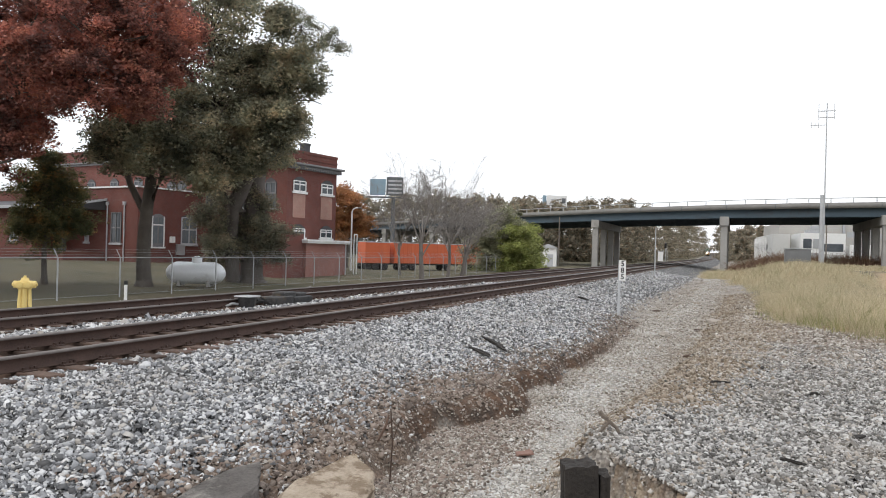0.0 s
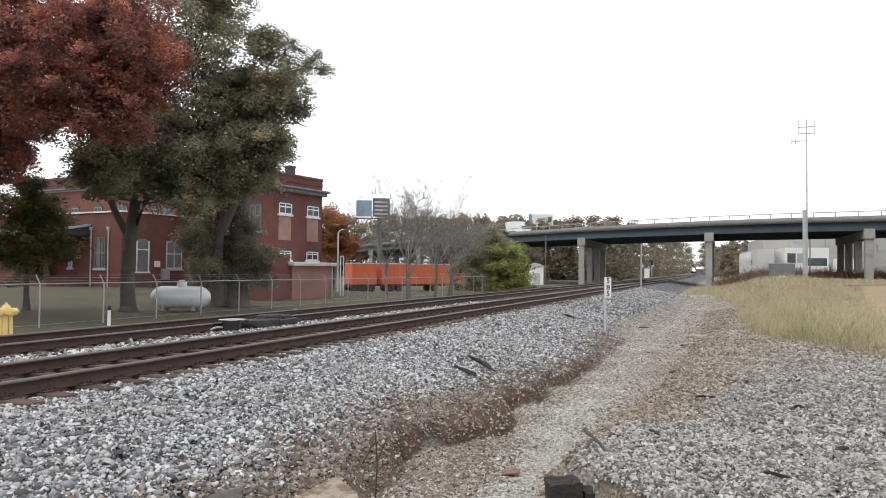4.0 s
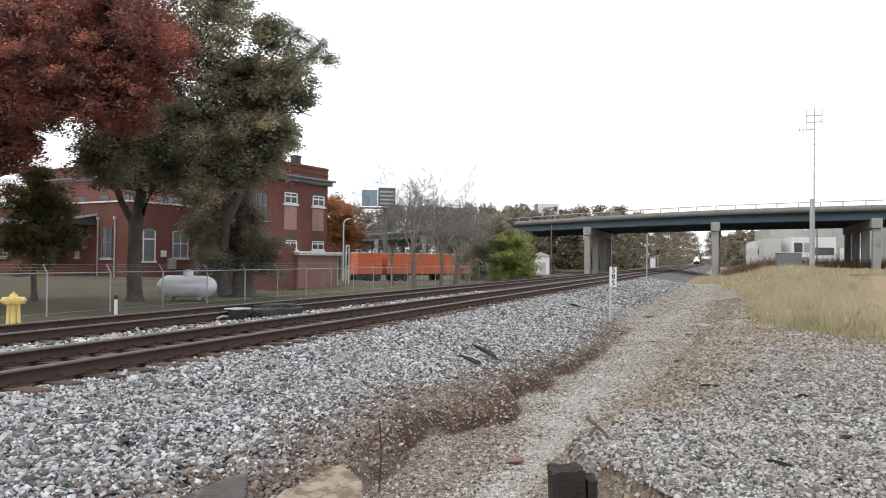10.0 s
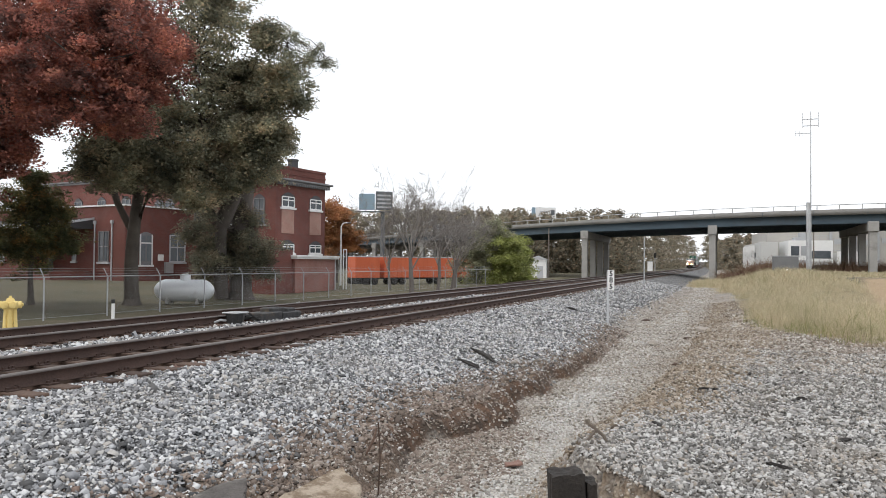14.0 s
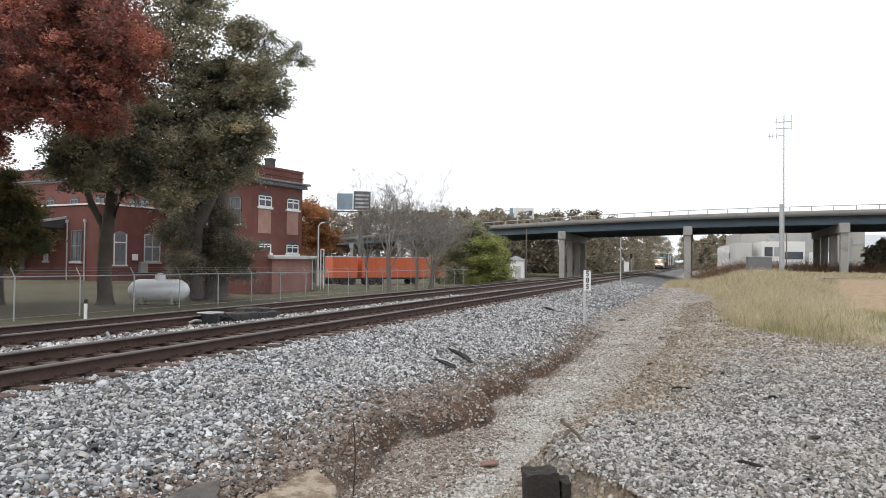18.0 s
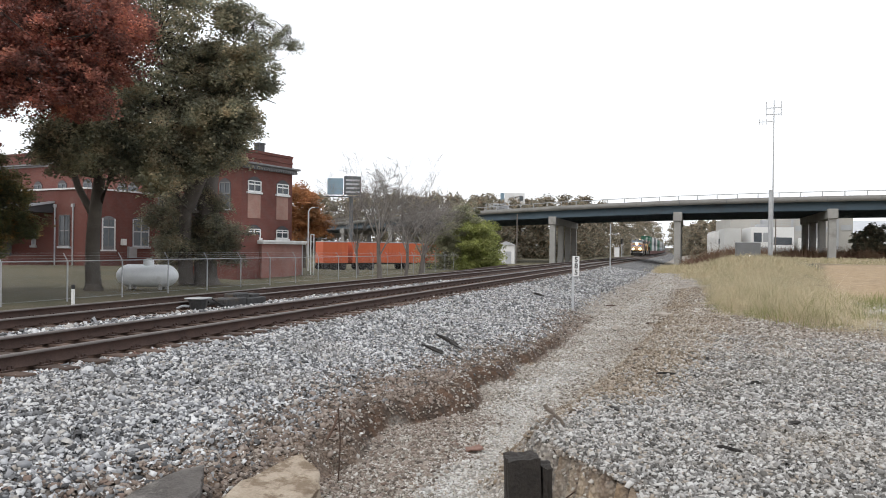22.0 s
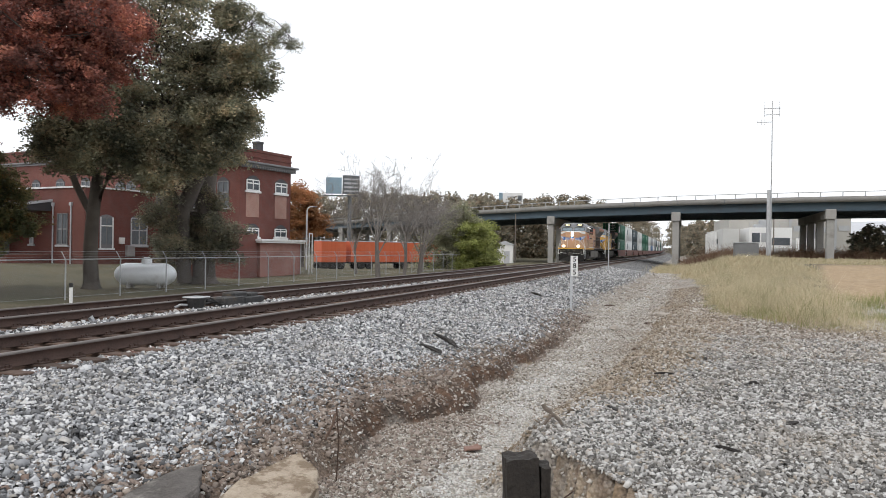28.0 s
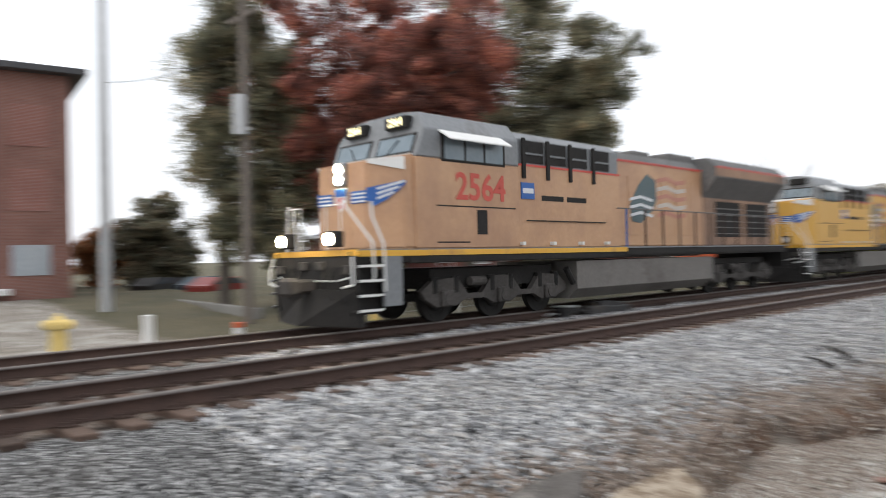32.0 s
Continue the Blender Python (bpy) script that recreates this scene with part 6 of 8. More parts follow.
def plank(x, y, length, w, turn, mat, label, cat, tilt=0.0, up=0.02):
    bm_ = bmesh.new()
    rnd = random.Random(int(1000 * (x + y)))
    for q in range(4):
        w1, l1, o = w * rnd.uniform(0.25, 0.6), length * rnd.uniform(0.5, 1.0), rnd.uniform(-0.4, 0.4) * w
        c = rnd.uniform(-0.5, 0.5) * (length - l1)
        box(bm_, c - l1 / 2, c + l1 / 2, o - w1 / 2, o + w1 / 2, 0, w1 * rnd.uniform(0.5, 0.9), 0, Matrix.Rotation(rnd.uniform(-0.12, 0.12), 4, "Z"))
    bmesh.ops.subdivide_edges(bm_, edges=bm_.edges[:], cuts=3, use_grid_fill=True)
    for v_ in bm_.verts:
        v_.co *= Vector((1, 1 - 0.7 * abs(v_.co.x / length * 2) ** 3, 1 - 0.6 * abs(v_.co.x / length * 2) ** 3))
        v_.co += Vector((noise.noise(v_.co * 9), noise.noise(v_.co * 9 + Vector((3, 0, 0))), noise.noise(v_.co * 9 + Vector((0, 5, 0))))) * w * 0.25
    ob = new("tie_fragment", mesh_of(bm_, "tie_fragment", mat))
    ob.matrix_basis = pose(x, y, gz(x, y) + up, 0, tilt, turn)
    return tagged(ob, label, cat, "scattered wood pieces")


plank(-4.75, 14.9, 1.1, 0.11, -46, char_wood, "splintered black tie fragment lying on the ballast", "wood piece", 5, 0.05)
plank(-4.45, 14.5, 0.8, 0.09, -52, char_wood, "splintered black tie fragment lying on the ballast", "wood piece", 5, 0.08)
plank(-4.65, 13.7, 0.85, 0.08, -40, char_wood, "thin black wood splinter lying on the ballast", "wood piece", 6, 0.04)
plank(-5.6, 29.2, 0.75, 0.13, -50, char_wood, "small black tie fragment on the ballast", "wood piece", 6, 0.05)
bm = bmesh.new()
box(bm, -0.11, 0.11, -0.07, 0.07, 0, 0.035, 0.008)
bmesh.ops.subdivide_edges(bm, edges=bm.edges[:], cuts=3, use_grid_fill=True)
for v_ in bm.verts:
    v_.co += Vector((noise.noise(v_.co * 9), noise.noise(v_.co * 9 + Vector((4, 0, 0))), 0.5 * noise.noise(v_.co * 7 + Vector((0, 4, 0))))) * 0.03
plate_ob = new("broken_brick", mesh_of(bm, "broken_brick", surface("dull red brick", (0.20, 0.115, 0.09), (0.29, 0.18, 0.145), 5, 40, 0.95, 0, 0.5)))
plate_ob.matrix_basis = pose(-2.43, 8.95, gz(-2.43, 8.95) + 0.03, 5, -6, 35)
tagged(plate_ob, "flat piece of dull red brick in the ditch gravel", "brick")
for x, y, k in ((0.97, 10.85, 0), (1.17, 8.54, 1), (0.41, 13.06, 2), (-0.68, 8.52, 3), (0.46, 7.22, 4), (-0.20, 11.17, 5)):
    plank(x, y, 0.16 + 0.03 * k, 0.06, 40 * k, char_wood, "small dark wood chip on the gravel pad", "wood piece", 0, 0.02)
plank(-0.9, 17.5, 0.4, 0.12, 10, old_tie, "dark wood scrap beside the dry ditch", "wood piece", 0, 0.01)
plank(-1.1, 24.5, 0.5, 0.12, 70, old_tie, "dark wood scrap beside the dry ditch", "wood piece", 0, 0.01)
plank(-2.9, 31.0, 0.5, 0.12, 20, old_tie, "dark wood scrap in the dry wash", "wood piece", 0, 0.01)
for x, y, r in ((-3.25, 10.7, 0.08), (-1.9, 22.3, 0.22), (-0.7, 27.0, 0.3), (-0.2, 23.5, 0.16), (-2.2, 19.0, 0.1)):
    bm = bmesh.new()
    bmesh.ops.create_icosphere(bm, subdivisions=2, radius=r)
    for v_ in bm.verts:
        v_.co *= 0.75 + 0.45 * noise.noise(v_.co * (1.6 / r) + Vector((x, y, 0)))
        v_.co.z *= 0.55
    ob = new("rock", mesh_of(bm, "rock", stone_pad))
    ob.matrix_basis = pose(x, y, gz(x, y) + r * 0.1)
    tagged(ob, "pale angular rock lying in the dry wash", "rock", "rocks in the wash")

# distant posts, signals and boxes
def pole(name, x, y, z0, h, r0, r1, mat, label, cat, extra=()):
    p_ = thing(name, pose(x, y, z0), label, cat)
    bm_ = bmesh.new()
    rod(bm_, (0, 0, -0.2), (0, 0, h), r0, r1, 12)
    part("pole", bm_, mat, p_)
    for nm, fn, mt in extra:
        bm_ = bmesh.new()
        fn(bm_)
        part(nm, bm_, mt, p_)
    return p_


antenna = pole("antenna_mast", 9.75, 100.5, 0.4, 8.8, 0.24, 0.22, galvanised, "tall slim antenna mast on a thick grey steel pole", "mast", (
    ("upper_mast", lambda b: rod(b, (0.27, 0, 0), (0.27, 0, 20.0), 0.10, 0.055, 10), galvanised),
    ("bracket", lambda b: [box(b, 0, 0.3, -0.08, 0.08, z, z + 0.12) for z in (2.0, 5.0, 8.4)], galvanised),
    ("cross_arm", lambda b: box(b, -0.7, 1.2, -0.05, 0.05, 19.0, 19.1), galvanised),
    ("cross_arm", lambda b: box(b, -0.6, 1.1, -0.05, 0.05, 18.2, 18.3), galvanised),
    ("dipole", lambda b: [rod(b, (x, 0, 18.0), (x, 0, 19.9), 0.04, seg=6) for x in (-0.62, 1.1)], galvanised),
    ("yagi", lambda b: [box(b, -1.5, 0.27, -0.04, 0.04, 17.3, 17.38), [rod(b, (x, 0, 17.0), (x, 0, 17.7), 0.03, seg=5) for x in (-1.4, -1.0, -0.6)]], galvanised)))
cab = thing("utility_cabinet", pose(6.8, 95, 0.2, 0, 0, 5), "large grey metal utility cabinet with a lit lamp in the grass", "cabinet")
bm = bmesh.new()
box(bm, -1.35, 1.35, -0.5, 0.5, 0, 2.25, 0.04)
part("case", bm, grey_box, cab)
bm = bmesh.new()
box(bm, -1.42, 1.42, -0.56, 0.56, 2.25, 2.36, 0.02)
part("cap", bm, metal_grey, cab)
bm = bmesh.new()
rod(bm, (0.1, -0.52, 0.75), (0.1, -0.58, 0.75), 0.09, seg=10)
lamp_glow = surface("lit lamp", (0.9, 0.9, 0.85), (0.95, 0.95, 0.9), 1, 5, 0.4, 0, 0, glow=(1.0, 0.95, 0.85), glow_strength=3.0)
part("lamp", bm, lamp_glow, cab, "small lit white lamp")
for xx in (-0.68, 0.0, 0.68):
    bm = bmesh.new()
    box(bm, xx - 0.32, xx + 0.32, -0.515, -0.5, 0.15, 2.1, 0.0)
    part("door", bm, grey_box, cab)
pole("thin_pole", -8.95 + 2.9, 62.3, -0.5, 4.1, 0.05, 0.05, galvanised, "slim grey pole standing beside the line", "pole")
relay = thing("relay_cabinet", pose(-16.6, 185.2, -0.2), "white relay cabinet beside the far track", "cabinet")
bm = bmesh.new()
box(bm, -0.6, 0.6, -0.4, 0.4, 0, 2.3, 0.04)
part("case", bm, plain_white, relay)
bm = bmesh.new()
box(bm, -0.68, 0.68, -0.48, 0.48, 2.3, 2.42, 0.02)
part("roof", bm, grey_trim, relay)
sig = pole("signal_mast", -15.6, 186.5, -0.2, 4.6, 0.09, 0.07, galvanised, "railway signal mast with a dark head and ladder", "signal", (
    ("signal_head", lambda b: box(b, -0.25, 0.25, -0.2, 0.1, 3.2, 4.4, 0.04), black_steel), ("ladder", lambda b: [box(b, 0.2, 0.24, -0.03, 0.03, 0, 4.2), box(b, 0.5, 0.54, -0.03, 0.03, 0, 4.2)], galvanised)))
# street lamp by the building
pole("street_lamp", -31.65, 57.8, -0.9, 5.4, 0.09, 0.06, white_paint, "white curved street lamp pole behind the brick shed", "street lamp", (
    ("arm", lambda b: tube(b, [(0, 0, 5.35), (0.1, 0.05, 5.6), (0.3, 0.12, 5.72), (0.65, 0.2, 5.72)], 0.05, 8), white_paint),
    ("lamp_head", lambda b: box(b, 0.5, 0.85, 0.12, 0.32, 5.65, 5.76, 0.03), grey_box)))
# utility poles on the far side
wood_pole = surface("pole timber", (0.13, 0.11, 0.095), (0.22, 0.19, 0.165), 1, 15, 0.9, 0, 0.4)
pole("utility_pole", -25.2, 14.2, -0.9, 12.5, 0.19, 0.14, wood_pole, "wooden utility pole with a grey transformer", "utility pole", (
    ("transformer", lambda b: rod(b, (0.15, -0.28, 7.1), (0.15, -0.28, 8.6), 0.26, seg=14), galvanised),
    ("cross_arm", lambda b: box(b, -1.1, 1.1, -0.06, 0.06, 11.6, 11.75), wood_pole),
    ("bracket", lambda b: box(b, 0.0, 0.3, -0.2, 0.1, 7.3, 7.4), galvanised)))
pole("steel_pole", -34.1, 12.2, -0.9, 15.5, 0.26, 0.18, galvanised, "tall pale steel pole by the road", "pole")
pole("utility_pole", -31, 104, -0.9, 9.0, 0.13, 0.10, wood_pole, "dark wooden utility pole near the overpass", "utility pole")
pole("utility_pole", -26.5, 118, -0.9, 8.0, 0.11, 0.09, wood_pole, "dark wooden utility pole near the overpass", "utility pole")
pole("utility_pole", 17.5, 170, 0, 9.5, 0.14, 0.11, wood_pole, "dark wooden utility pole by the white plant", "utility pole")
wire = thing("overhead_wire", Matrix(), "thin dark overhead wire between poles", "wire")
bm = bmesh.new()
tube(bm, [(-34.1, 12.2, 9.6), (-32, 12.7, 9.35), (-29.5, 13.2, 9.2), (-27, 13.8, 9.25), (-25.2, 14.2, 9.4)], 0.015, 5)
part("strand", bm, black_steel, wire)

# billboards
bb = thing("billboard", pose(-66.5, 135.5, -1, 0, 0, 22), "double-sided roadside billboard on one steel column", "billboard")
for nm, fn, mt in (("column", lambda b: rod(b, (1.6, 0.6, 0), (1.6, 0.6, 12.6), 0.45, 0.4, 12), lattice_dark), ("catwalk", lambda b: box(b, -3.6, 3.8, -0.3, 1.4, 12.55, 12.75), lattice_dark),
                   ("panel", lambda b: box(b, -3.2, 0.0, -0.25, 0.0, 13.0, 16.3, 0.03, pose(0, 0, 0, 0, 0, -6)), blue_sign), ("panel", lambda b: box(b, 0.15, 3.6, -0.1, 0.15, 13.0, 16.8, 0.03, pose(0, 0, 0, 0, 0, 10)), lattice_dark)):
    bm = bmesh.new()
    fn(bm)
    part(nm, bm, mt, bb)
for q in range(4):
    bm = bmesh.new()
    box(bm, 0.5, 3.3, -0.14, -0.1, 13.4 + q * 0.8, 13.75 + q * 0.8, 0, pose(0, 0, 0, 0, 0, 10))
    part("text_bar", bm, grey_trim, bb)
wbd = thing("white_billboard", pose(-43.2, 187, -1, 0, 0, 21), "white billboard with a dark edge standing behind the overpass", "billboard")
for nm, fn, mt in (("column", lambda b: rod(b, (0, 0.5, 0), (0, 0.5, 13.2), 0.5, seg=12), lattice_dark), ("panel", lambda b: box(b, -2.2, 3.0, -0.2, 0.2, 13.6, 16.9, 0.03), plain_white), ("edge_panel", lambda b: box(b, -3.2, -2.3, 0.0, 0.9, 13.6, 16.9, 0.03), blue_sign),
                   ("emblem", lambda b: box(b, 1.6, 2.6, -0.24, -0.2, 14.9, 16.2, 0.0), lattice_dark), ("text_bar", lambda b: box(b, -1.6, 1.0, -0.24, -0.2, 14.6, 14.85), grey_trim), ("text_bar", lambda b: box(b, -1.2, 0.8, -0.24, -0.2, 15.6, 15.95), grey_trim)):
    bm = bmesh.new()
    fn(bm)
    part(nm, bm, mt, wbd)

# orange trailers in a yard
def trailer(x, y, turn, length, label):
    t_ = thing("orange_trailer", pose(x, y, float(ground_z(x, y)), 0, 0, turn), label, "trailer", "orange trailers in the yard")
    bm_ = bmesh.new()
    box(bm_, 0, length, -1.25, 1.25, 0.95, 3.75, 0.04)
    body = part("body", bm_, orange_paint, t_)
    bm_ = bmesh.new()
    for q in range(int(length / 0.6)):
        box(bm_, 0.2 + q * 0.6, 0.26 + q * 0.6, -1.275, -1.25, 1.0, 3.7)
    part("rib", bm_, orange_paint, body)["kind"] = "stuff"
    bm_ = bmesh.new()
    box(bm_, 0.02, length - 0.02, -1.28, 1.28, 3.7, 3.82, 0.02)
    part("top_rail", bm_, grey_trim, t_)
    bm_ = bmesh.new()
    box(bm_, 0, length, -1.1, 1.1, 0.75, 0.95)
    part("chassis", bm_, black_steel, t_)
    for wx in (1.6, 2.9, length - 3.2):
        for s in (-1.0, 1.0):
            bm_ = bmesh.new()
            rod(bm_, (wx, s - 0.2, 0.5), (wx, s + 0.2, 0.5), 0.5, seg=16)
            part("wheel", bm_, black_steel, t_)
    return t_


trailer(-46.3, 87.5, 52, 3.6, "orange-red box trailer with a pale top edge")
trailer(-43.7, 90.9, 54, 11.8, "long bright orange box trailer parked in the yard")
trailer(-36.3, 101.3, 56, 8.5, "faded orange box trailer half hidden by trees")
ws = thing("white_shed", pose(-28.4, 113, float(ground_z(-28.4, 113)), 0, 0, 10), "small white metal shed under the overpass", "shed")
for nm, fn, mt in (("wall", lambda b: box(b, 0, 2.6, 0, 3, 0, 3.1), plain_white), ("roof", lambda b: prism(b, [(-0.2, 3.1), (2.8, 3.1), (1.3, 3.7)], -0.2, 3.2, "y"), grey_trim), ("door", lambda b: box(b, 1.2, 2.1, -0.04, 0.0, 0, 2.1), grey_trim)):
    bm = bmesh.new()
    fn(bm)
    part(nm, bm, mt, ws)

# the white plant behind the overpass
plant = thing("white_plant", pose(9.0, 178, 0, 0, 0, 4), "white and beige flat-roofed industrial plant with stacked pipes", "building")
for nm, fn, mt in (("back_block", lambda b: box(b, 1.0, 27, 8, 40, 0, 9.6), beige_wall), ("side_gallery", lambda b: box(b, -1.5, 2.0, -2, 34, 0, 6.6), pale_wall), ("front_block", lambda b: box(b, 3.5, 12.0, -6, 8, 0, 6.8), plain_white),
                   ("low_block", lambda b: box(b, 12.0, 18.0, -5, 8, 0, 4.2), pale_wall), ("roof_unit", lambda b: [box(b, 5.2, 8.6, -3, 1, 6.8, 7.6, 0.05), box(b, 6.2, 7.6, -2, 0, 7.6, 8.6, 0.1)], metal_grey),
                   ("dark_opening", lambda b: box(b, 8.0, 11.6, -6.05, -5.9, 3.0, 4.6), glass_dark), ("parapet", lambda b: box(b, 1.9, 27.1, 7.9, 8.1, 9.6, 9.9), pale_wall)):
    bm = bmesh.new()
    fn(bm)
    part(nm, bm, mt, plant)
for q in range(9):
    bm = bmesh.new()
    box(bm, -1.62, -1.5, 7 + q * 3, 9.0 + q * 3, 3.2, 4.4)
    part("window", bm, glass_dark, plant)
    bm = bmesh.new()
    box(bm, -1.8, -1.5, 9.2 + q * 3, 9.8 + q * 3, 0, 6.2)
    part("pilaster", bm, plain_white, plant)
    bm = bmesh.new()
    box(bm, -1.95, -1.6, 7.6 + q * 3, 8.4 + q * 3, 4.7, 5.3, 0.03)
    part("wall_lamp_hood", bm, plain_white, plant)
for x0, x1, y0, y1, z in ((3.5, 12.0, -6, -5.9, 6.8), (2.0, 27.0, 7.7, 7.8, 9.9), (12.0, 18.0, -5, -4.9, 4.2)):
    for dz in (0.5, 1.0):
        bm = bmesh.new()
        box(bm, x0, x1, y0, y1, z + dz, z + dz + 0.07)
        part("roof_rail", bm, metal_grey, plant)
    for k_ in range(int((x1 - x0) / 1.5) + 1):
        bm = bmesh.new()
        box(bm, x0 + 1.5 * k_, x0 + 1.5 * k_ + 0.07, y0, y1, z, z + 1.05)
        part("rail_post", bm, metal_grey, plant)
for x0, x1, z0, z1, mt in ((4.0, 5.6, 3.6, 5.6, glass_dark), (5.9, 7.4, 3.6, 5.6, metal_grey), (4.0, 7.6, 0.4, 2.6, metal_grey), (8.0, 11.6, 0.3, 2.4, pale_wall)):
    bm = bmesh.new()
    box(bm, x0, x1, -6.06, -5.95, z0, z1)
    part("wall_panel", bm, mt, plant)
for x0, z0 in ((14.0, 6.4), (19.0, 6.2), (23.5, 6.6)):
    bm = bmesh.new()
    box(bm, x0, x0 + 0.5, 7.6, 8.0, 0, 9.6)
    part("duct", bm, metal_grey, plant)
    bm = bmesh.new()
    box(bm, x0 + 1.0, x0 + 3.2, 7.85, 8.0, z0, z0 + 1.2)
    part("louvre", bm, metal_grey, plant)
for q in range(3):
    bm = bmesh.new()
    rod(bm, (13.2 + 1.6 * q, -6.6, 0), (13.2 + 1.6 * q, -6.6, 4.5), 0.55, seg=14)
    part("silo", bm, plain_white, plant)
wh = thing("metal_warehouse", pose(36, 212, 0, 0, 0, -14), "long grey gabled metal warehouse", "building")
for nm, fn, mt in (("wall", lambda b: box(b, 0, 40, 0, 30, 0, 6.2), metal_grey), ("roof", lambda b: prism(b, [(-0.5, 6.2), (30.5, 6.2), (15, 10.2)], -0.6, 40.6, "x"), grey_trim), ("dark_bay", lambda b: box(b, 3, 9, -0.05, 0.1, 0, 4.0), glass_dark)):
    bm = bmesh.new()
    fn(bm)
    part(nm, bm, mt, wh)
dm = thing("white_dome", pose(33.5, 150, -0.2), "white domed storage building beyond the field", "dome")
bm = bmesh.new()
bmesh.ops.create_uvsphere(bm, u_segments=32, v_segments=16, radius=6.0)
bmesh.ops.bisect_plane(bm, geom=bm.verts[:] + bm.edges[:] + bm.faces[:], plane_co=(0, 0, 0), plane_no=(0, 0, 1), clear_inner=True)
for v_ in bm.verts:
    v_.co.z *= 0.85
part("shell", bm, plain_white, dm, smooth=True)
bm = bmesh.new()
box(bm, -4.2, -1.2, -5.8, -4.6, 0, 2.9)
part("doorway", bm, black_steel, dm)

# road and low wall on the far side of the building
drive = thing("concrete_curb", Matrix(), "long pale concrete curb beside the road", "curb", "", "structure")
bm = bmesh.new()
d = Vector((-86.0 + 24, 29.5 - 17.5, 0))
t = Matrix.Translation((-26.5, 15.4, -0.95)) @ pose(0, 0, 0, 0, 0, 171)
box(bm, 0, 60, -0.15, 0.15, 0, 0.5, 0.03)
part("beam", bm, concrete_pale, drive, m=t)
asphalt = surface("pale road surface", (0.30, 0.295, 0.285), (0.40, 0.395, 0.38), 1.0, 30, 0.95, 0, 0.3)
road = new("road")
tagged(road, "grey asphalt road past the brick warehouse", "road", "", "structure")
bm = bmesh.new()
box(bm, 0, 70, 0, 7, 0, 0.05)
part("surface", bm, asphalt, road, m=Matrix.Translation((-24.5, 1.5, -0.92)) @ pose(0, 0, 0, 0, 0, 171))


def parked_car(x, y, turn, col, label):
    c = thing("parked_car", pose(x, y, -0.86, 0, 0, turn), label, "car", "cars parked by the road")
    bm_ = bmesh.new()
    prism(bm_, [(-2.2, 0.35), (2.2, 0.35), (2.25, 0.8), (1.5, 0.95), (0.8, 1.4), (-1.1, 1.42), (-1.9, 0.98), (-2.25, 0.9)], -0.85, 0.85, "y")
    bmesh.ops.bevel(bm_, geom=bm_.edges[:], offset=0.06, segments=2, affect="EDGES")
    part("body", bm_, col, c)
    bm_ = bmesh.new()
    prism(bm_, [(1.35, 0.98), (0.78, 1.34), (-1.05, 1.36), (-1.7, 1.0)], -0.87, 0.87, "y")
    part("window_band", bm_, glass_dark, c)
    for wx in (-1.35, 1.4):
        for s in (-0.8, 0.8):
            bm_ = bmesh.new()
            rod(bm_, (wx, s - 0.1, 0.33), (wx, s + 0.1, 0.33), 0.33, seg=16)
            part("wheel", bm_, black_steel, c)
    return c


parked_car(-50, 21.5, 120, black_steel, "dark parked car by the brick warehouse")
parked_car(-47, 23.5, 110, girder_blue, "dark blue parked car by the brick warehouse")
parked_car(-43.5, 22.5, 115, surface("red car paint", (0.25, 0.04, 0.035), (0.30, 0.05, 0.04), 1, 10, 0.35, 0, 0), "red parked car by the brick warehouse")


# ---- the train ----
TRACK_X, TRACK_Z = TRACKS[1]
LATE_T, LATE_Y = [27, 28, 29, 30, 31, 32], [106.35, 87.3, 68.2, 48.9, 29.1, 8.7]


def front_at(t):
    """Where the train's front stands along the line: an even pace, a little faster at the end."""
    return float(np.interp(t, LATE_T, LATE_Y)) if t > 27 else 106.35 + 19.55 * (27 - t)



CARS, WHEELSETS = [], []

armour = surface("faded armour yellow", (0.50, 0.285, 0.155), (0.58, 0.35, 0.205), 0.5, 9, 0.42, 0, 0.05, dirt=(0.36, 0.20, 0.125), dirt_at=(0.46, 0.74))
fresh_yellow = surface("strong yellow paint", (0.64, 0.36, 0.07), (0.70, 0.41, 0.10), 0.5, 9, 0.45, 0, 0.04, dirt=(0.60, 0.32, 0.08), dirt_at=(0.55, 0.8))
sooty_orange = surface("soot-stained orange paint", (0.27, 0.155, 0.10), (0.40, 0.24, 0.15), 0.7, 9, 0.6, 0, 0.06, dirt=(0.14, 0.095, 0.075), dirt_at=(0.42, 0.68))
flag_red = surface("faded red stripe", (0.46, 0.20, 0.145), (0.52, 0.24, 0.175), 1, 12, 0.55, 0, 0.0)
flag_pale = surface("faded pale stripe", (0.52, 0.46, 0.41), (0.60, 0.54, 0.48), 1, 12, 0.55, 0, 0.0)
loco_grey = surface("locomotive grey", (0.17, 0.18, 0.19), (0.26, 0.27, 0.28), 0.6, 10, 0.55, 0, 0.05, dirt=(0.11, 0.10, 0.095))
sooty_grey = surface("sooty roof", (0.10, 0.10, 0.10), (0.19, 0.185, 0.18), 0.8, 10, 0.8, 0, 0.1)
truck_grey = surface("dusty cast steel", (0.040, 0.036, 0.033), (0.10, 0.09, 0.083), 1.2, 14, 0.85, 0.1, 0.25, dirt=(0.05, 0.042, 0.036))
tank_grey = surface("dusty fuel tank", (0.13, 0.12, 0.11), (0.21, 0.195, 0.18), 0.8, 10, 0.7, 0, 0.1, dirt=(0.09, 0.075, 0.065))
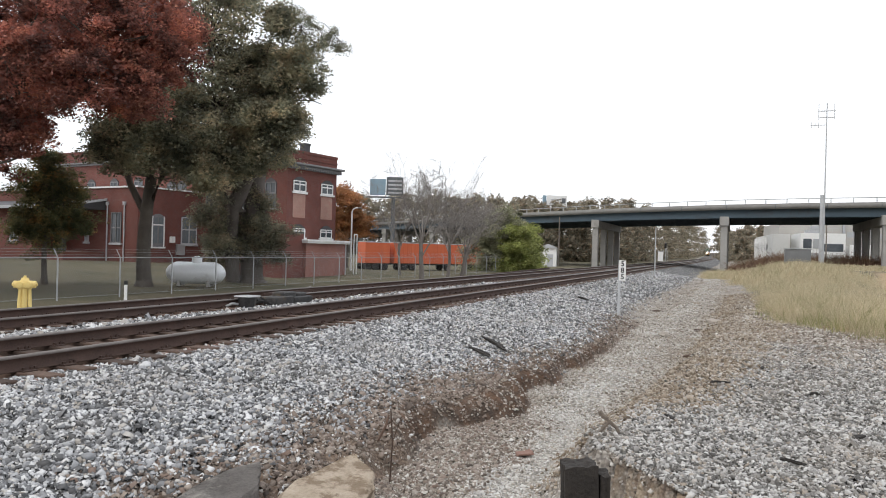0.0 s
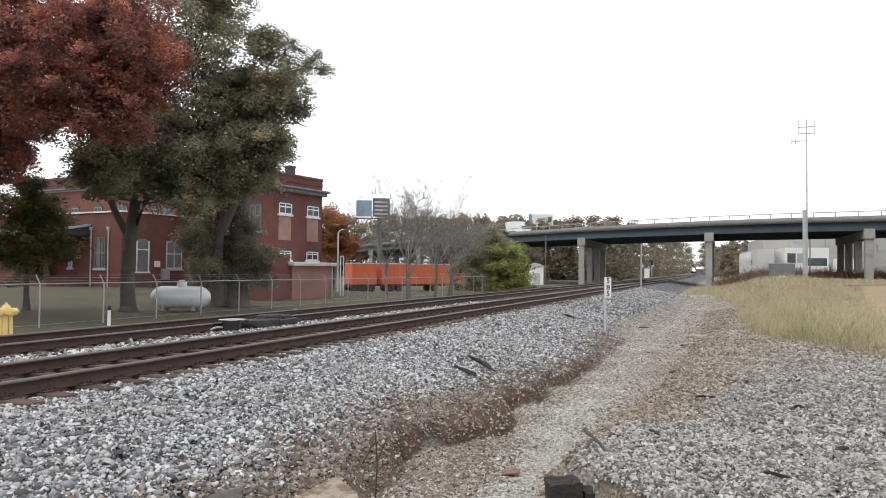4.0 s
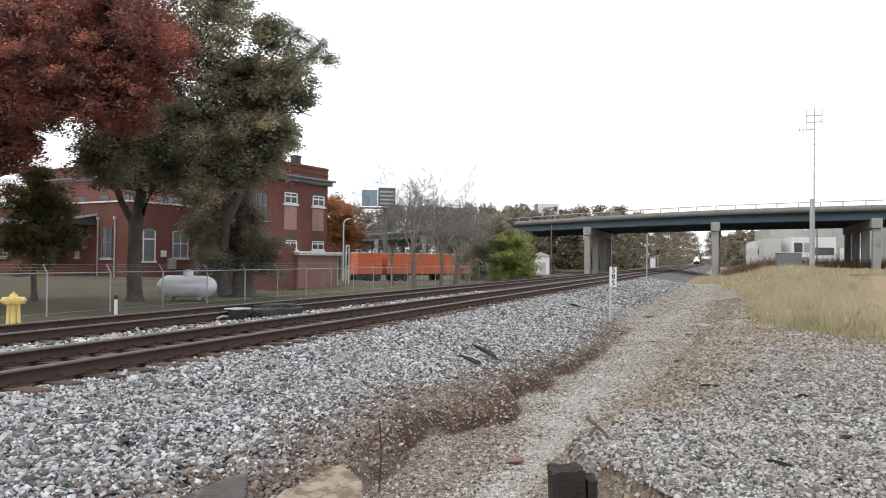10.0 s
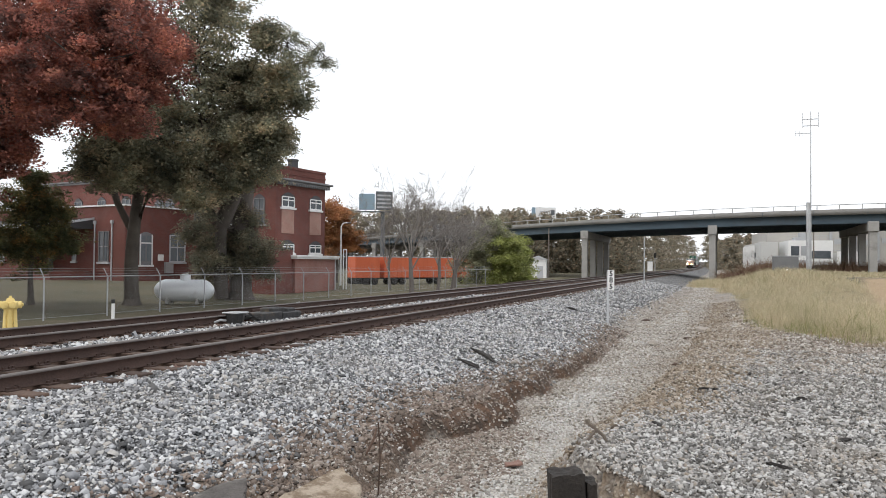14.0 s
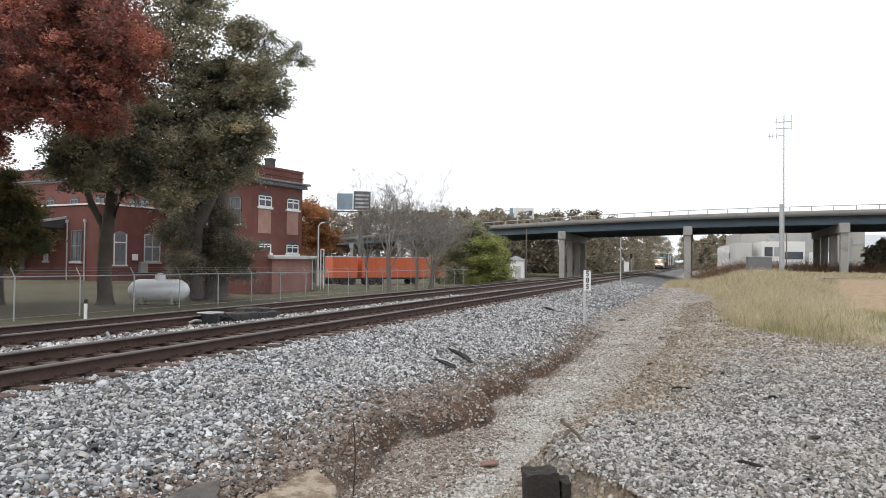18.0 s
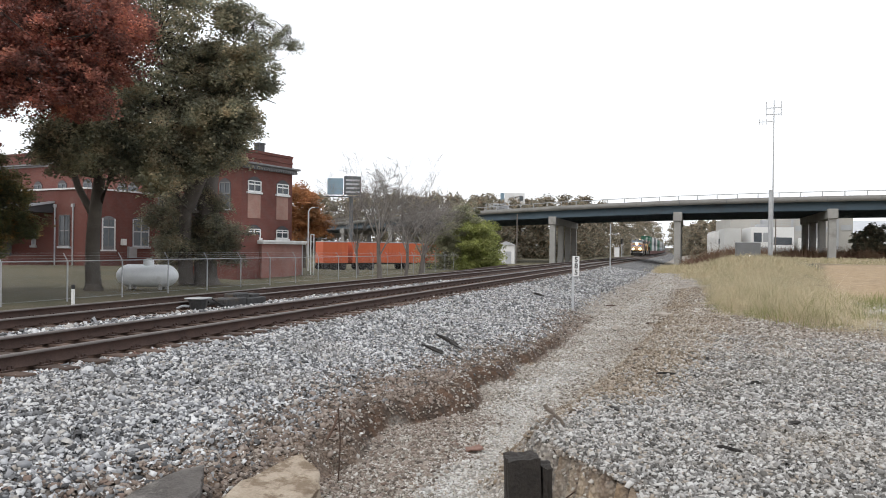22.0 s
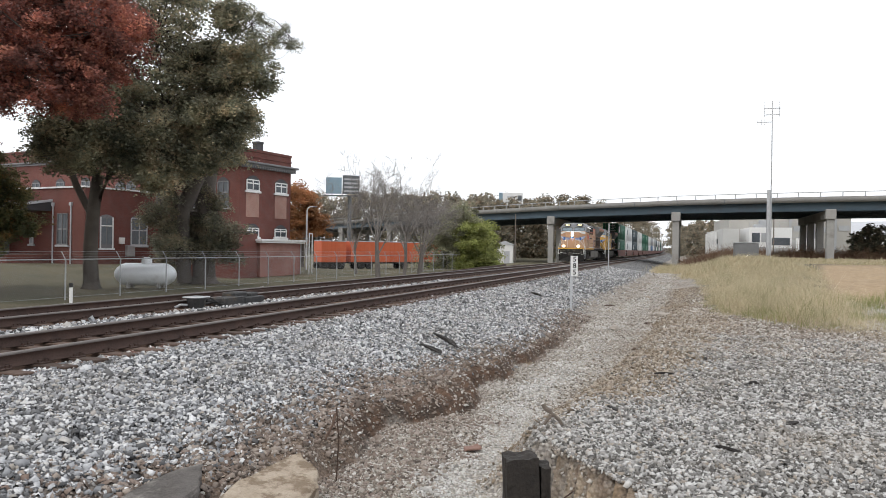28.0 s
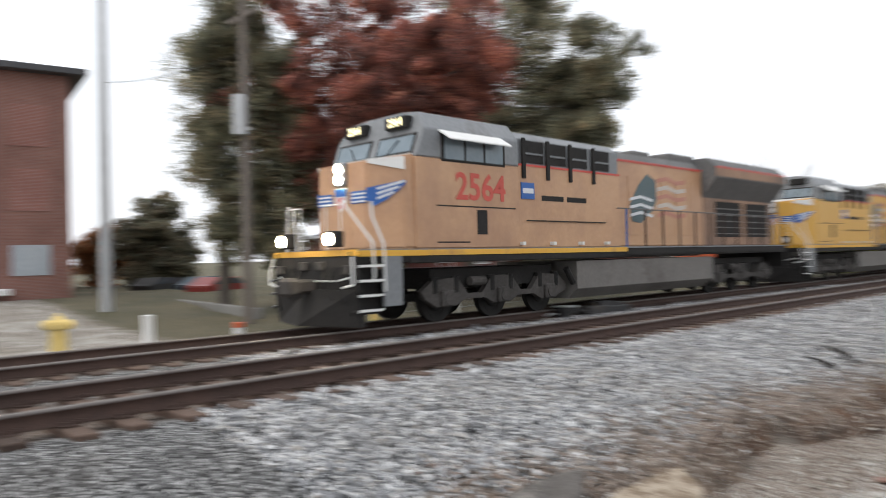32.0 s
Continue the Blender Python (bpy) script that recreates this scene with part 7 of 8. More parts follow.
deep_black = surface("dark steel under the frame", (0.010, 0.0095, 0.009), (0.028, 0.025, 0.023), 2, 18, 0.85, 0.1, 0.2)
wheel_dark = surface("dark wheel steel", (0.015, 0.014, 0.013), (0.035, 0.032, 0.03), 2, 18, 0.8, 0.3, 0.15)
line_red = surface("red line", (0.55, 0.05, 0.04), (0.62, 0.08, 0.06), 1, 12, 0.5, 0, 0.0)
number_red = surface("red numerals", (0.52, 0.07, 0.05), (0.60, 0.10, 0.07), 1, 12, 0.5, 0, 0.0)
stripe_yellow = surface("yellow sill stripe", (0.72, 0.38, 0.04), (0.80, 0.45, 0.06), 1, 12, 0.5, 0, 0.0, dirt=(0.45, 0.24, 0.08))
wing_blue = surface("blue wing", (0.02, 0.10, 0.36), (0.03, 0.13, 0.42), 1, 12, 0.45, 0, 0.0)
wing_silver = surface("silver wing", (0.62, 0.64, 0.66), (0.72, 0.74, 0.76), 1, 12, 0.4, 0, 0.0)
flag_green = surface("dark flag shape", (0.06, 0.10, 0.11), (0.10, 0.14, 0.15), 1, 12, 0.5, 0, 0.0)
rail_white = surface("white hand-rail paint", (0.72, 0.72, 0.70), (0.80, 0.80, 0.78), 2, 20, 0.5, 0, 0.0)
cab_glass = surface("tinted cab glass", (0.15, 0.20, 0.235), (0.22, 0.275, 0.315), 0.7, 3, 0.06, 0, 0.0)
head_glow = surface("lit headlight", (0.9, 0.88, 0.8), (0.95, 0.92, 0.85), 1, 5, 0.3, 0, 0, glow=(1.0, 0.86, 0.62), glow_strength=260.0)
board_glow = surface("lit number board", (0.9, 0.85, 0.6), (0.95, 0.9, 0.65), 1, 5, 0.3, 0, 0, glow=(1.0, 0.88, 0.5), glow_strength=1.6)


def mirror_pts(pts, s):
    return [(x * s, y, z) for x, y, z in pts]


def bar_mesh(pts, r, seg=6):
    bm_ = bmesh.new()
    tube(bm_, pts, r, seg)
    return bm_


def hull(bm_, low, high):
    """A closed shell between two rings of equal length."""
    a, b_ = [bm_.verts.new(p_) for p_ in low], [bm_.verts.new(p_) for p_ in high]
    fs_ = [bm_.faces.new(a[::-1]), bm_.faces.new(b_)]
    for i in range(len(a)):
        j = (i + 1) % len(a)
        fs_.append(bm_.faces.new((a[i], a[j], b_[j], b_[i])))
    bmesh.ops.recalc_face_normals(bm_, faces=fs_)
    return bm_


def wheelset(parent, y, r=0.53):
    e = new("wheelset")
    e.parent, e.matrix_basis = parent, pose(0, y, r)
    for s in (-1, 1):
        bm_ = bmesh.new()
        rod(bm_, (s * 0.70, 0, 0), (s * 0.83, 0, 0), r, r * 0.985, 28)
        rod(bm_, (s * 0.83, 0, 0), (s * 0.86, 0, 0), r * 0.55, r * 0.5, 20)
        for q in range(6):
            a = math.pi * q / 3
            rod(bm_, (s * 0.83, 0.7 * r * math.cos(a), 0.7 * r * math.sin(a)), (s * 0.85, 0.7 * r * math.cos(a), 0.7 * r * math.sin(a)), 0.06, seg=8)
        part("wheel", bm_, wheel_dark, e)
    bm_ = bmesh.new()
    rod(bm_, (-0.7, 0, 0), (0.7, 0, 0), 0.1, seg=10)
    part("axle", bm_, deep_black, e)
    return e


def loco_truck(parent, axles):
    t_ = new("truck")
    t_.parent = parent
    y0, y1 = axles[0] - 0.75, axles[-1] + 0.75
    for s in (-1, 1):
        bm_ = bmesh.new()
        out = [(y0, 0.72), (y0 + 0.35, 0.95), (axles[0] + 0.35, 1.0), (axles[0] + 0.7, 0.62), (axles[1] - 0.7, 0.62), (axles[1] - 0.35, 1.0), (axles[1] + 0.35, 1.0), (axles[1] + 0.7, 0.62), (axles[2] - 0.7, 0.62), (axles[2] - 0.35, 1.0), (y1 - 0.35, 0.95), (y1, 0.72), (y1, 0.55), (y1 - 0.4, 0.42)]
        out += [(axles[2] + 0.3, 0.36), (axles[2] - 0.3, 0.36), (axles[2] - 0.6, 0.5), (axles[1] + 0.6, 0.5), (axles[1] + 0.3, 0.36), (axles[1] - 0.3, 0.36), (axles[1] - 0.6, 0.5), (axles[0] + 0.6, 0.5), (axles[0] + 0.3, 0.36), (axles[0] - 0.3, 0.36), (y0 + 0.1, 0.55)]
        prism(bm_, out, s * 1.02, s * 1.16, "x")
        part("side_frame", bm_, truck_grey, t_)
        for a in axles:
            bm_ = bmesh.new()
            box(bm_, s * 1.16 - 0.06, s * 1.16 + 0.10, a - 0.2, a + 0.2, 0.36, 0.72, 0.03)
            rod(bm_, (s * 1.14, a, 0.53), (s * 1.28, a, 0.53), 0.14, seg=12)
            part("journal_box", bm_, truck_grey, t_)
            for d in (-0.33, 0.33):
                bm_ = bmesh.new()
                rod(bm_, (s * 1.1, a + d, 0.66), (s * 1.1, a + d, 1.02), 0.1, seg=10)
                part("spring", bm_, deep_black, t_)
        bm_ = bmesh.new()
        rod(bm_, (s * 1.22, (axles[0] + axles[1]) / 2 - 0.25, 0.9), (s * 1.22, (axles[0] + axles[1]) / 2 + 0.25, 0.9), 0.1, seg=10)
        part("brake_cylinder", bm_, truck_grey, t_)
    bm_ = bmesh.new()
    box(bm_, -1.0, 1.0, y0 + 0.4, y1 - 0.4, 0.75, 1.2)
    part("bolster", bm_, deep_black, t_)
    return t_


def locomotive(label, paint, lead):
    L = thing("locomotive", Matrix(), label, "locomotive", "locomotives of the train")

    def P(name, bm_, mat, lab="", parent=None, smooth=False):
        return part(name, bm_, mat, parent or L, lab, smooth=smooth)

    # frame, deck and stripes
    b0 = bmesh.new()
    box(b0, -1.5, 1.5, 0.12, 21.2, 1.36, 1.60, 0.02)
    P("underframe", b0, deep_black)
    b0 = bmesh.new()
    box(b0, -1.54, 1.54, 0.06, 21.25, 1.60, 1.64)
    P("walkway", b0, loco_grey)
    for s in (-1, 1):
        b0 = bmesh.new()
        box(b0, s * 1.53 - 0.012, s * 1.53 + 0.012, 0.06, 9.6, 1.50, 1.62)
        P("sill_stripe", b0, stripe_yellow, "bright yellow sill stripe")
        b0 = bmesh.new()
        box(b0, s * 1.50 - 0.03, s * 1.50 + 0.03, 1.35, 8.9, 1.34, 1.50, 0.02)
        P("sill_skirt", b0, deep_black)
        b0 = bmesh.new()
        box(b0, s * 1.515 - 0.01, s * 1.515 + 0.01, 9.6, 21.2, 1.42, 1.6)
        P("sill_stripe", b0, deep_black)
    b0 = bmesh.new()
    box(b0, -1.5, 1.5, 0.03, 0.06, 1.52, 1.64)
    P("front_stripe", b0, stripe_yellow, "bright yellow stripe across the front")
    # nose
    b0 = bmesh.new()
    plan = [(-1.46, 1.75), (-1.46, 1.25), (-0.86, 0.55), (0.86, 0.55), (1.46, 1.25), (1.46, 1.75)]
    zt = lambda y: 3.50 + (y - 0.55) / 1.2 * 0.16
    hull(b0, [(x, y, 1.64) for x, y in plan], [(x * 0.97, y, zt(y)) for x, y in plan])
    bmesh.ops.bevel(b0, geom=[e for e in b0.edges if e.calc_face_angle(0) > 0.2], offset=0.05, segments=2, affect="EDGES")
    nose = P("nose", b0, paint)
    b0 = bmesh.new()
    box(b0, -0.32, 0.32, 0.525, 0.55, 1.68, 2.62, 0.008)
    P("nose_door", b0, paint, "", nose)
    # pale wedge below the windscreen
    b0 = bmesh.new()
    hull(b0, [(-1.36, 1.6, zt(1.6) + 0.004), (1.36, 1.6, zt(1.6) + 0.004), (0.3, 0.72, zt(0.72) + 0.004), (-0.3, 0.72, zt(0.72) + 0.004)], [(-1.36, 1.6, zt(1.6) + 0.02), (1.36, 1.6, zt(1.6) + 0.02), (0.3, 0.72, zt(0.72) + 0.02), (-0.3, 0.72, zt(0.72) + 0.02)])
    for s in (-1, 1):
        b1 = bmesh.new()
        t_ = pose(s * 1.155, 0.893, 3.46, 0, 0, s * 49.5)
        prism(b1, [(-0.45 * s, -0.02), (0.45 * s, -0.18), (0.45 * s, 0.1), (-0.45 * s, 0.06)], -0.012, 0.0, 'y')
        part('nose_wedge', b1, rail_white, nose, 'pale wedge at the top of the nose', t_)
    P("nose_wedge", b0, rail_white, "pale wedge at the top of the nose", nose)
    # wings: blue field and silver feathers on the front and its slanted corners
    for s in (-1, 1):
        t_ = pose(s * 1.16, 0.893, 2.80, 0, 0, s * 49.5)
        b0 = bmesh.new()
        prism(b0, [(-0.47 * s, 0.12), (-0.47 * s, -0.12), (-0.3 * s, -0.26), (0.0, -0.14), (0.3 * s, 0.06), (0.47 * s, 0.2), (0.47 * s, 0.27)], -0.015, 0.0, "y")
        w = part("wing", b0, wing_blue, nose, "blue wing with silver feathers", t_)
        for q in range(3):
            b0 = bmesh.new()
            z0, z1, x1 = 0.07 - 0.1 * q, 0.215 - 0.11 * q, 0.44 - 0.13 * q
            prism(b0, [(-0.22 * s, z0), (x1 * s, z1), (x1 * s, z1 + 0.05), (-0.22 * s, z0 + 0.05)], -0.024, -0.016, "y")
            part("feather", b0, wing_silver, w)
        b0 = bmesh.new()
        box(b0, min(s * 0.33, s * 0.84), max(s * 0.33, s * 0.84), 0.524, 0.545, 2.62, 2.88)
        w = part("wing", b0, wing_blue, nose, "blue wing with silver feathers")
        for q in range(3):
            b0 = bmesh.new()
            box(b0, min(s * 0.36, s * 0.84), max(s * 0.36, s * 0.84), 0.516, 0.523, 2.64 + 0.08 * q, 2.675 + 0.08 * q)
            part("feather", b0, wing_silver, w)
    b0 = bmesh.new()
    prism(b0, [(-0.2, 2.98), (0.2, 2.98), (0.2, 2.68), (0, 2.46), (-0.2, 2.68)], 0.505, 0.522, "y")
    sh = part("shield", b0, wing_silver, nose, "plain red, white and blue shield")
    b0 = bmesh.new()
    box(b0, -0.19, 0.19, 0.497, 0.504, 2.80, 2.96)
    part("shield_top", b0, wing_blue, sh)
    for q in range(3):
        b0 = bmesh.new()
        box(b0, -0.13 + 0.1 * q, -0.08 + 0.1 * q, 0.498, 0.504, 2.54, 2.78)
        part("shield_stripe", b0, line_red, sh)
    def back(b_):
        bmesh.ops.translate(b_, verts=b_.verts, vec=(0, 0.46, 0))

    # headlights on the nose, ditch lights on the deck
    b0 = bmesh.new()
    box(b0, -0.2, 0.2, 0.44, 0.6, 3.02, 3.52, 0.04)
    hb = P("headlight", b0, loco_grey)
    for z in (3.15, 3.39):
        b0 = bmesh.new()
        rod(b0, (0.0, 0.415, z), (0.0, 0.438, z), 0.1, seg=16)
        part("lens", b0, head_glow if lead else plain_white, hb, "glaring lit lens" if lead else "")
    for s in (-1, 1):
        b0 = bmesh.new()
        box(b0, s * 0.86 - 0.16, s * 0.86 + 0.16, -0.16, 0.10, 1.70, 2.02, 0.03)
        hb = P("ditch_light", b0, deep_black)
        b0 = bmesh.new()
        rod(b0, (s * 0.86, -0.19, 1.86), (s * 0.86, -0.165, 1.86), 0.12, seg=16)
        part("lens", b0, head_glow if lead else plain_white, hb, "glaring lit lens" if lead else "")
    for ob in [nose] + [o for o in L.children if o.name.split(".")[0] == "headlight"]:
        ob.matrix_basis = Matrix.Translation((0, 1.75, 0)) @ Matrix.Diagonal((1, 0.78, 1, 1)) @ Matrix.Translation((0, -1.75, 0)) @ ob.matrix_basis
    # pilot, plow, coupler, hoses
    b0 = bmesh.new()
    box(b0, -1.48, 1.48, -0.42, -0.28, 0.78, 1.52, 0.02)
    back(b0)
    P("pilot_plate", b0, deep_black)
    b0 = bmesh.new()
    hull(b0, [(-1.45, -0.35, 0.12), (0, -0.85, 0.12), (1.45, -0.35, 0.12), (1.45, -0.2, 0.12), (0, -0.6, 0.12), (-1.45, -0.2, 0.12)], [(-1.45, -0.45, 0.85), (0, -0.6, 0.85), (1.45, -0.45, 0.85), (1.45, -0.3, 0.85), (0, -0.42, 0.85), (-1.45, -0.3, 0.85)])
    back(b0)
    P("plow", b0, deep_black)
    b0 = bmesh.new()
    box(b0, -0.18, 0.18, -1.0, -0.3, 0.78, 1.06, 0.05)
    box(b0, -0.26, 0.2, -1.15, -0.85, 0.72, 1.1, 0.07)
    back(b0)
    P("coupler", b0, truck_grey)
    for x0 in (-0.95, -0.7, -0.45, 0.45, 0.7, 0.95):
        P("air_hose", bar_mesh([(x0, 0.04, 1.3), (x0 + 0.05, -0.12, 1.05), (x0 + 0.14, -0.14, 0.72), (x0 + 0.24, -0.07, 0.62)], 0.028), deep_black)
    for x0, z0 in ((-1.2, 1.28), (-0.3, 1.36), (0.3, 1.36), (1.2, 1.28)):
        b0 = bmesh.new()
        box(b0, x0 - 0.12, x0 + 0.12, -0.04, 0.06, z0 - 0.12, z0 + 0.06, 0.02)
        P("receptacle", b0, truck_grey)
    b0 = bmesh.new()
    tube(b0, [(-1.3, 0.02, 1.1), (-0.9, -0.02, 1.02), (0.9, -0.02, 1.02), (1.3, 0.02, 1.1)], 0.02, 6)
    P("uncoupling_lever", b0, rail_white, "pale uncoupling lever")
    # steps and white hand rails at the corners
    for s in (-1, 1):
        for q in range(4):
            b0 = bmesh.new()
            box(b0, s * 1.5 - 0.16, s * 1.5 + 0.06, 0.02, 0.62, 0.42 + 0.29 * q, 0.455 + 0.29 * q)
            st_ = P("step", b0, deep_black)
            b0 = bmesh.new()
            box(b0, s * 1.565 - 0.012, s * 1.565 + 0.012, 0.02, 0.62, 0.42 + 0.29 * q, 0.47 + 0.29 * q)
            part("edge", b0, rail_white, st_)
        b0 = bmesh.new()
        box(b0, s * 1.30 - 0.02, s * 1.30 + 0.02, 0.0, 0.68, 0.35, 1.6)
        P("step_well", b0, deep_black)
        b0 = bmesh.new()
        box(b0, s * 1.5 - 0.04, s * 1.5 + 0.04, 0.68, 1.15, 0.5, 1.55)
        P("side_panel", b0, loco_grey)
        for pts in ([(s * 0.98, -0.3, 2.62), (s * 1.05, -0.3, 2.5), (s * 1.53, -0.02, 1.78), (s * 1.57, -0.02, 1.1), (s * 1.5, -0.04, 1.0)], [(s * 1.38, 0.5, 2.6), (s * 1.4, 0.5, 2.3), (s * 1.55, 0.66, 1.75), (s * 1.57, 0.67, 0.8)], [(s * 0.98, -0.3, 2.62), (s * 0.95, -0.36, 2.55), (s * 0.45, -0.36, 2.55), (s * 0.45, -0.36, 1.64)], [(s * 0.95, -0.36, 2.55), (s * 0.95, -0.36, 1.64)], [(s * 1.42, -0.44, 1.5), (s * 1.5, -0.5, 1.2), (s * 1.5, -0.5, 0.95), (s * 1.2, -0.52, 0.9)]):
            P("hand_rail", bar_mesh([(x_, y_ + 0.42 if y_ < 0.4 else y_, z_) for x_, y_, z_ in pts], 0.013 if pts[-1][2] == 1.64 else 0.026), rail_white, "white corner hand rail")
    # cab
    b0 = bmesh.new()
    box(b0, -1.5, 1.5, 1.6, 4.95, 1.64, 3.58, 0.03)
    P("cab_body", b0, paint)
    b0 = bmesh.new()
    ring = [(-1.5, 3.58), (1.5, 3.58), (1.5, 4.2), (1.18, 4.6), (0.6, 4.66), (-0.6, 4.66), (-1.18, 4.6), (-1.5, 4.2)]
    lean = lambda z: 1.62 + (z - 3.58) * 0.38
    hull(b0, [(x, lean(z), z) for x, z in ring], [(x, 4.95, z) for x, z in ring])
    bmesh.ops.bevel(b0, geom=[e for e in b0.edges if e.calc_face_angle(0) > 0.3], offset=0.03, segments=1, affect="EDGES")
    P("cab_roof", b0, loco_grey)
    for s in (-1, 1):
        x0, x1 = s * 0.12, s * 1.36
        q = lambda x, z, o: (x, lean(z) - o, z)
        b0 = bmesh.new()
        hull(b0, [q(x0, 3.66, 0.02), q(x1, 3.66, 0.02), q(x1, 4.12, 0.02), q(x0, 4.12, 0.02)], [q(x0, 3.66, -0.03), q(x1, 3.66, -0.03), q(x1, 4.12, -0.03), q(x0, 4.12, -0.03)])
        wsn = P("windscreen", b0, deep_black, "dark-framed windscreen")
        b0 = bmesh.new()
        i0, i1 = x0 + s * 0.06, x1 - s * 0.06
        hull(b0, [q(i0, 3.71, 0.028), q(i1, 3.71, 0.028), q(i1, 4.07, 0.028), q(i0, 4.07, 0.028)], [q(i0, 3.71, 0.015), q(i1, 3.71, 0.015), q(i1, 4.07, 0.015), q(i0, 4.07, 0.015)])
        part("pane", b0, cab_glass, wsn)
        b0 = bmesh.new()
        rod(b0, q(s * 0.55, 3.68, 0.05), q(s * 0.85, 4.0, 0.05), 0.012, seg=5)
        part("wiper", b0, deep_black, wsn)
        b0 = bmesh.new()
        xa = s * 0.72
        box(b0, xa - 0.36, xa + 0.36, 1.74, 1.95, 4.26, 4.52, 0.02)
        nb = P("number_board", b0, deep_black, "black number board with lit figures")
        if lead:
            writing("2564", 0.24, board_glow, nb, pose(xa, 1.735, 4.39, 90, 0, 0), "numerals")
        # side windows
        b0 = bmesh.new()
        box(b0, s * 1.5 - 0.02, s * 1.5 + 0.015, 2.35, 4.45, 3.52, 4.14, 0.02)
        sw_ = P("side_window", b0, deep_black, "dark-framed cab side window")
        for a, b_ in ((2.45, 3.05), (3.12, 3.68), (3.75, 4.35)):
            b0 = bmesh.new()
            box(b0, s * 1.51 - 0.008, s * 1.51 + 0.012, a, b_, 3.58, 4.08)
            part("pane", b0, cab_glass, sw_)
        b0 = bmesh.new()
        prism(b0, [(s * 1.50, 4.2), (s * 1.85, 3.98), (s * 1.85, 3.95), (s * 1.50, 4.16)], 2.3, 4.3, "y")
        P("sun_visor", b0, rail_white, "pale sun visor over the cab window")
        # numerals, shield, slogan
        if lead:
            writing("2564", 0.84, number_red, L, pose(s * 1.508, 3.6, 2.98, 90, 0, s * 90), "numerals")["label"] = "large red numerals"
        b0 = bmesh.new()
        box(b0, s * 1.5 - 0.01, s * 1.5 + 0.012, 3.45, 3.78, 1.95, 2.5, 0.0)
        P("side_vent", b0, deep_black)
        for a, b_, z in ((2.2, 4.8, 2.55), (5.2, 8.6, 2.28), (2.2, 3.2, 1.76)):
            b0 = bmesh.new()
            box(b0, s * 1.5 - 0.006, s * 1.5 + 0.006, a, b_, z, z + 0.03)
            P("panel_joint", b0, deep_black)
        b0 = bmesh.new()
        box(b0, s * 1.47 - 0.012, s * 1.47 + 0.012, 5.05, 5.55, 2.82, 3.22)
        em = P("emblem", b0, wing_blue, "blue and white shield emblem")
        b0 = bmesh.new()
        box(b0, s * 1.487 - 0.004, s * 1.487 + 0.004, 5.1, 5.5, 2.96, 3.08)
        part("band", b0, wing_silver, em)
        for a, b_ in ((5.85, 6.75), (6.9, 7.75)):
            b0 = bmesh.new()
            box(b0, s * 1.463 - 0.006, s * 1.463 + 0.006, a, b_, 2.80, 2.93)
            P("text_bar", b0, deep_black, "dark slogan lettering as plain bars")
    # auxiliary cab: flush sides, dark louvres above
    b0 = bmesh.new()
    box(b0, -1.46, 1.46, 4.95, 9.4, 1.64, 3.66, 0.02)
    P("auxiliary_cab", b0, paint)
    b0 = bmesh.new()
    prism(b0, [(-1.40, 3.66), (1.40, 3.66), (1.40, 4.28), (1.15, 4.48), (-1.15, 4.48), (-1.40, 4.28)], 4.95, 9.4, "y")
    P("auxiliary_roof", b0, loco_grey)
    for s in (-1, 1):
        for a in (5.2, 6.15, 7.1, 8.15):
            b0 = bmesh.new()
            box(b0, s * 1.40 - 0.01, s * 1.40 + 0.02, a, a + 0.8, 3.72, 4.26)
            lv_ = P("louvre", b0, deep_black, "dark air intake")
            b0 = bmesh.new()
            box(b0, s * 1.43 - 0.012, s * 1.43 + 0.012, a + 0.02, a + 0.78, 3.92, 3.96)
            part("rail", b0, loco_grey, lv_)
            b0 = bmesh.new()
            box(b0, s * 1.48 - 0.03, s * 1.48 + 0.03, a - 0.1, a + 0.02, 3.32, 4.3, 0.01)
            P("duct", b0, deep_black)
        b0 = bmesh.new()
        box(b0, s * 1.465 - 0.006, s * 1.465 + 0.008, 4.98, 9.4, 3.62, 3.67)
        P("red_line", b0, line_red, "thin red line")
    # engine hood
    b0 = bmesh.new()
    box(b0, -1.02, 1.02, 9.4, 15.3, 1.64, 4.22, 0.05)
    P("engine_hood", b0, paint)
    b0 = bmesh.new()
    prism(b0, [(-1.02, 4.22), (1.02, 4.22), (0.8, 4.46), (-0.8, 4.46)], 9.4, 15.3, "y")
    P("hood_roof", b0, sooty_grey)
    b0 = bmesh.new()
    box(b0, -0.6, 0.6, 11.6, 12.6, 4.44, 4.66, 0.05)
    P("exhaust", b0, sooty_grey)
    b0 = bmesh.new()
    box(b0, -0.75, 0.75, 13.6, 15.3, 4.4, 4.72, 0.05)
    P("roof_box", b0, sooty_grey)
    for q in range(3):
        b0 = bmesh.new()
        rod(b0, (-0.3 + 0.3 * q, 5.6, 4.58), (-0.3 + 0.3 * q, 5.0, 4.62), 0.05, 0.1, 10)
        P("horn", b0, sooty_grey)
    for s in (-1, 1):
        for q in range(6):
            b0 = bmesh.new()
            a = 9.6 + q * 0.94
            box(b0, s * 1.02 - 0.006, s * 1.02 + 0.014, a, a + 0.86, 2.0, 3.75, 0.0)
            P("hood_door", b0, paint)
        b0 = bmesh.new()
        box(b0, s * 1.025 - 0.006, s * 1.025 + 0.016, 9.4, 15.3, 4.16, 4.22)
        P("red_line", b0, line_red, "thin red line")
        b0 = bmesh.new()
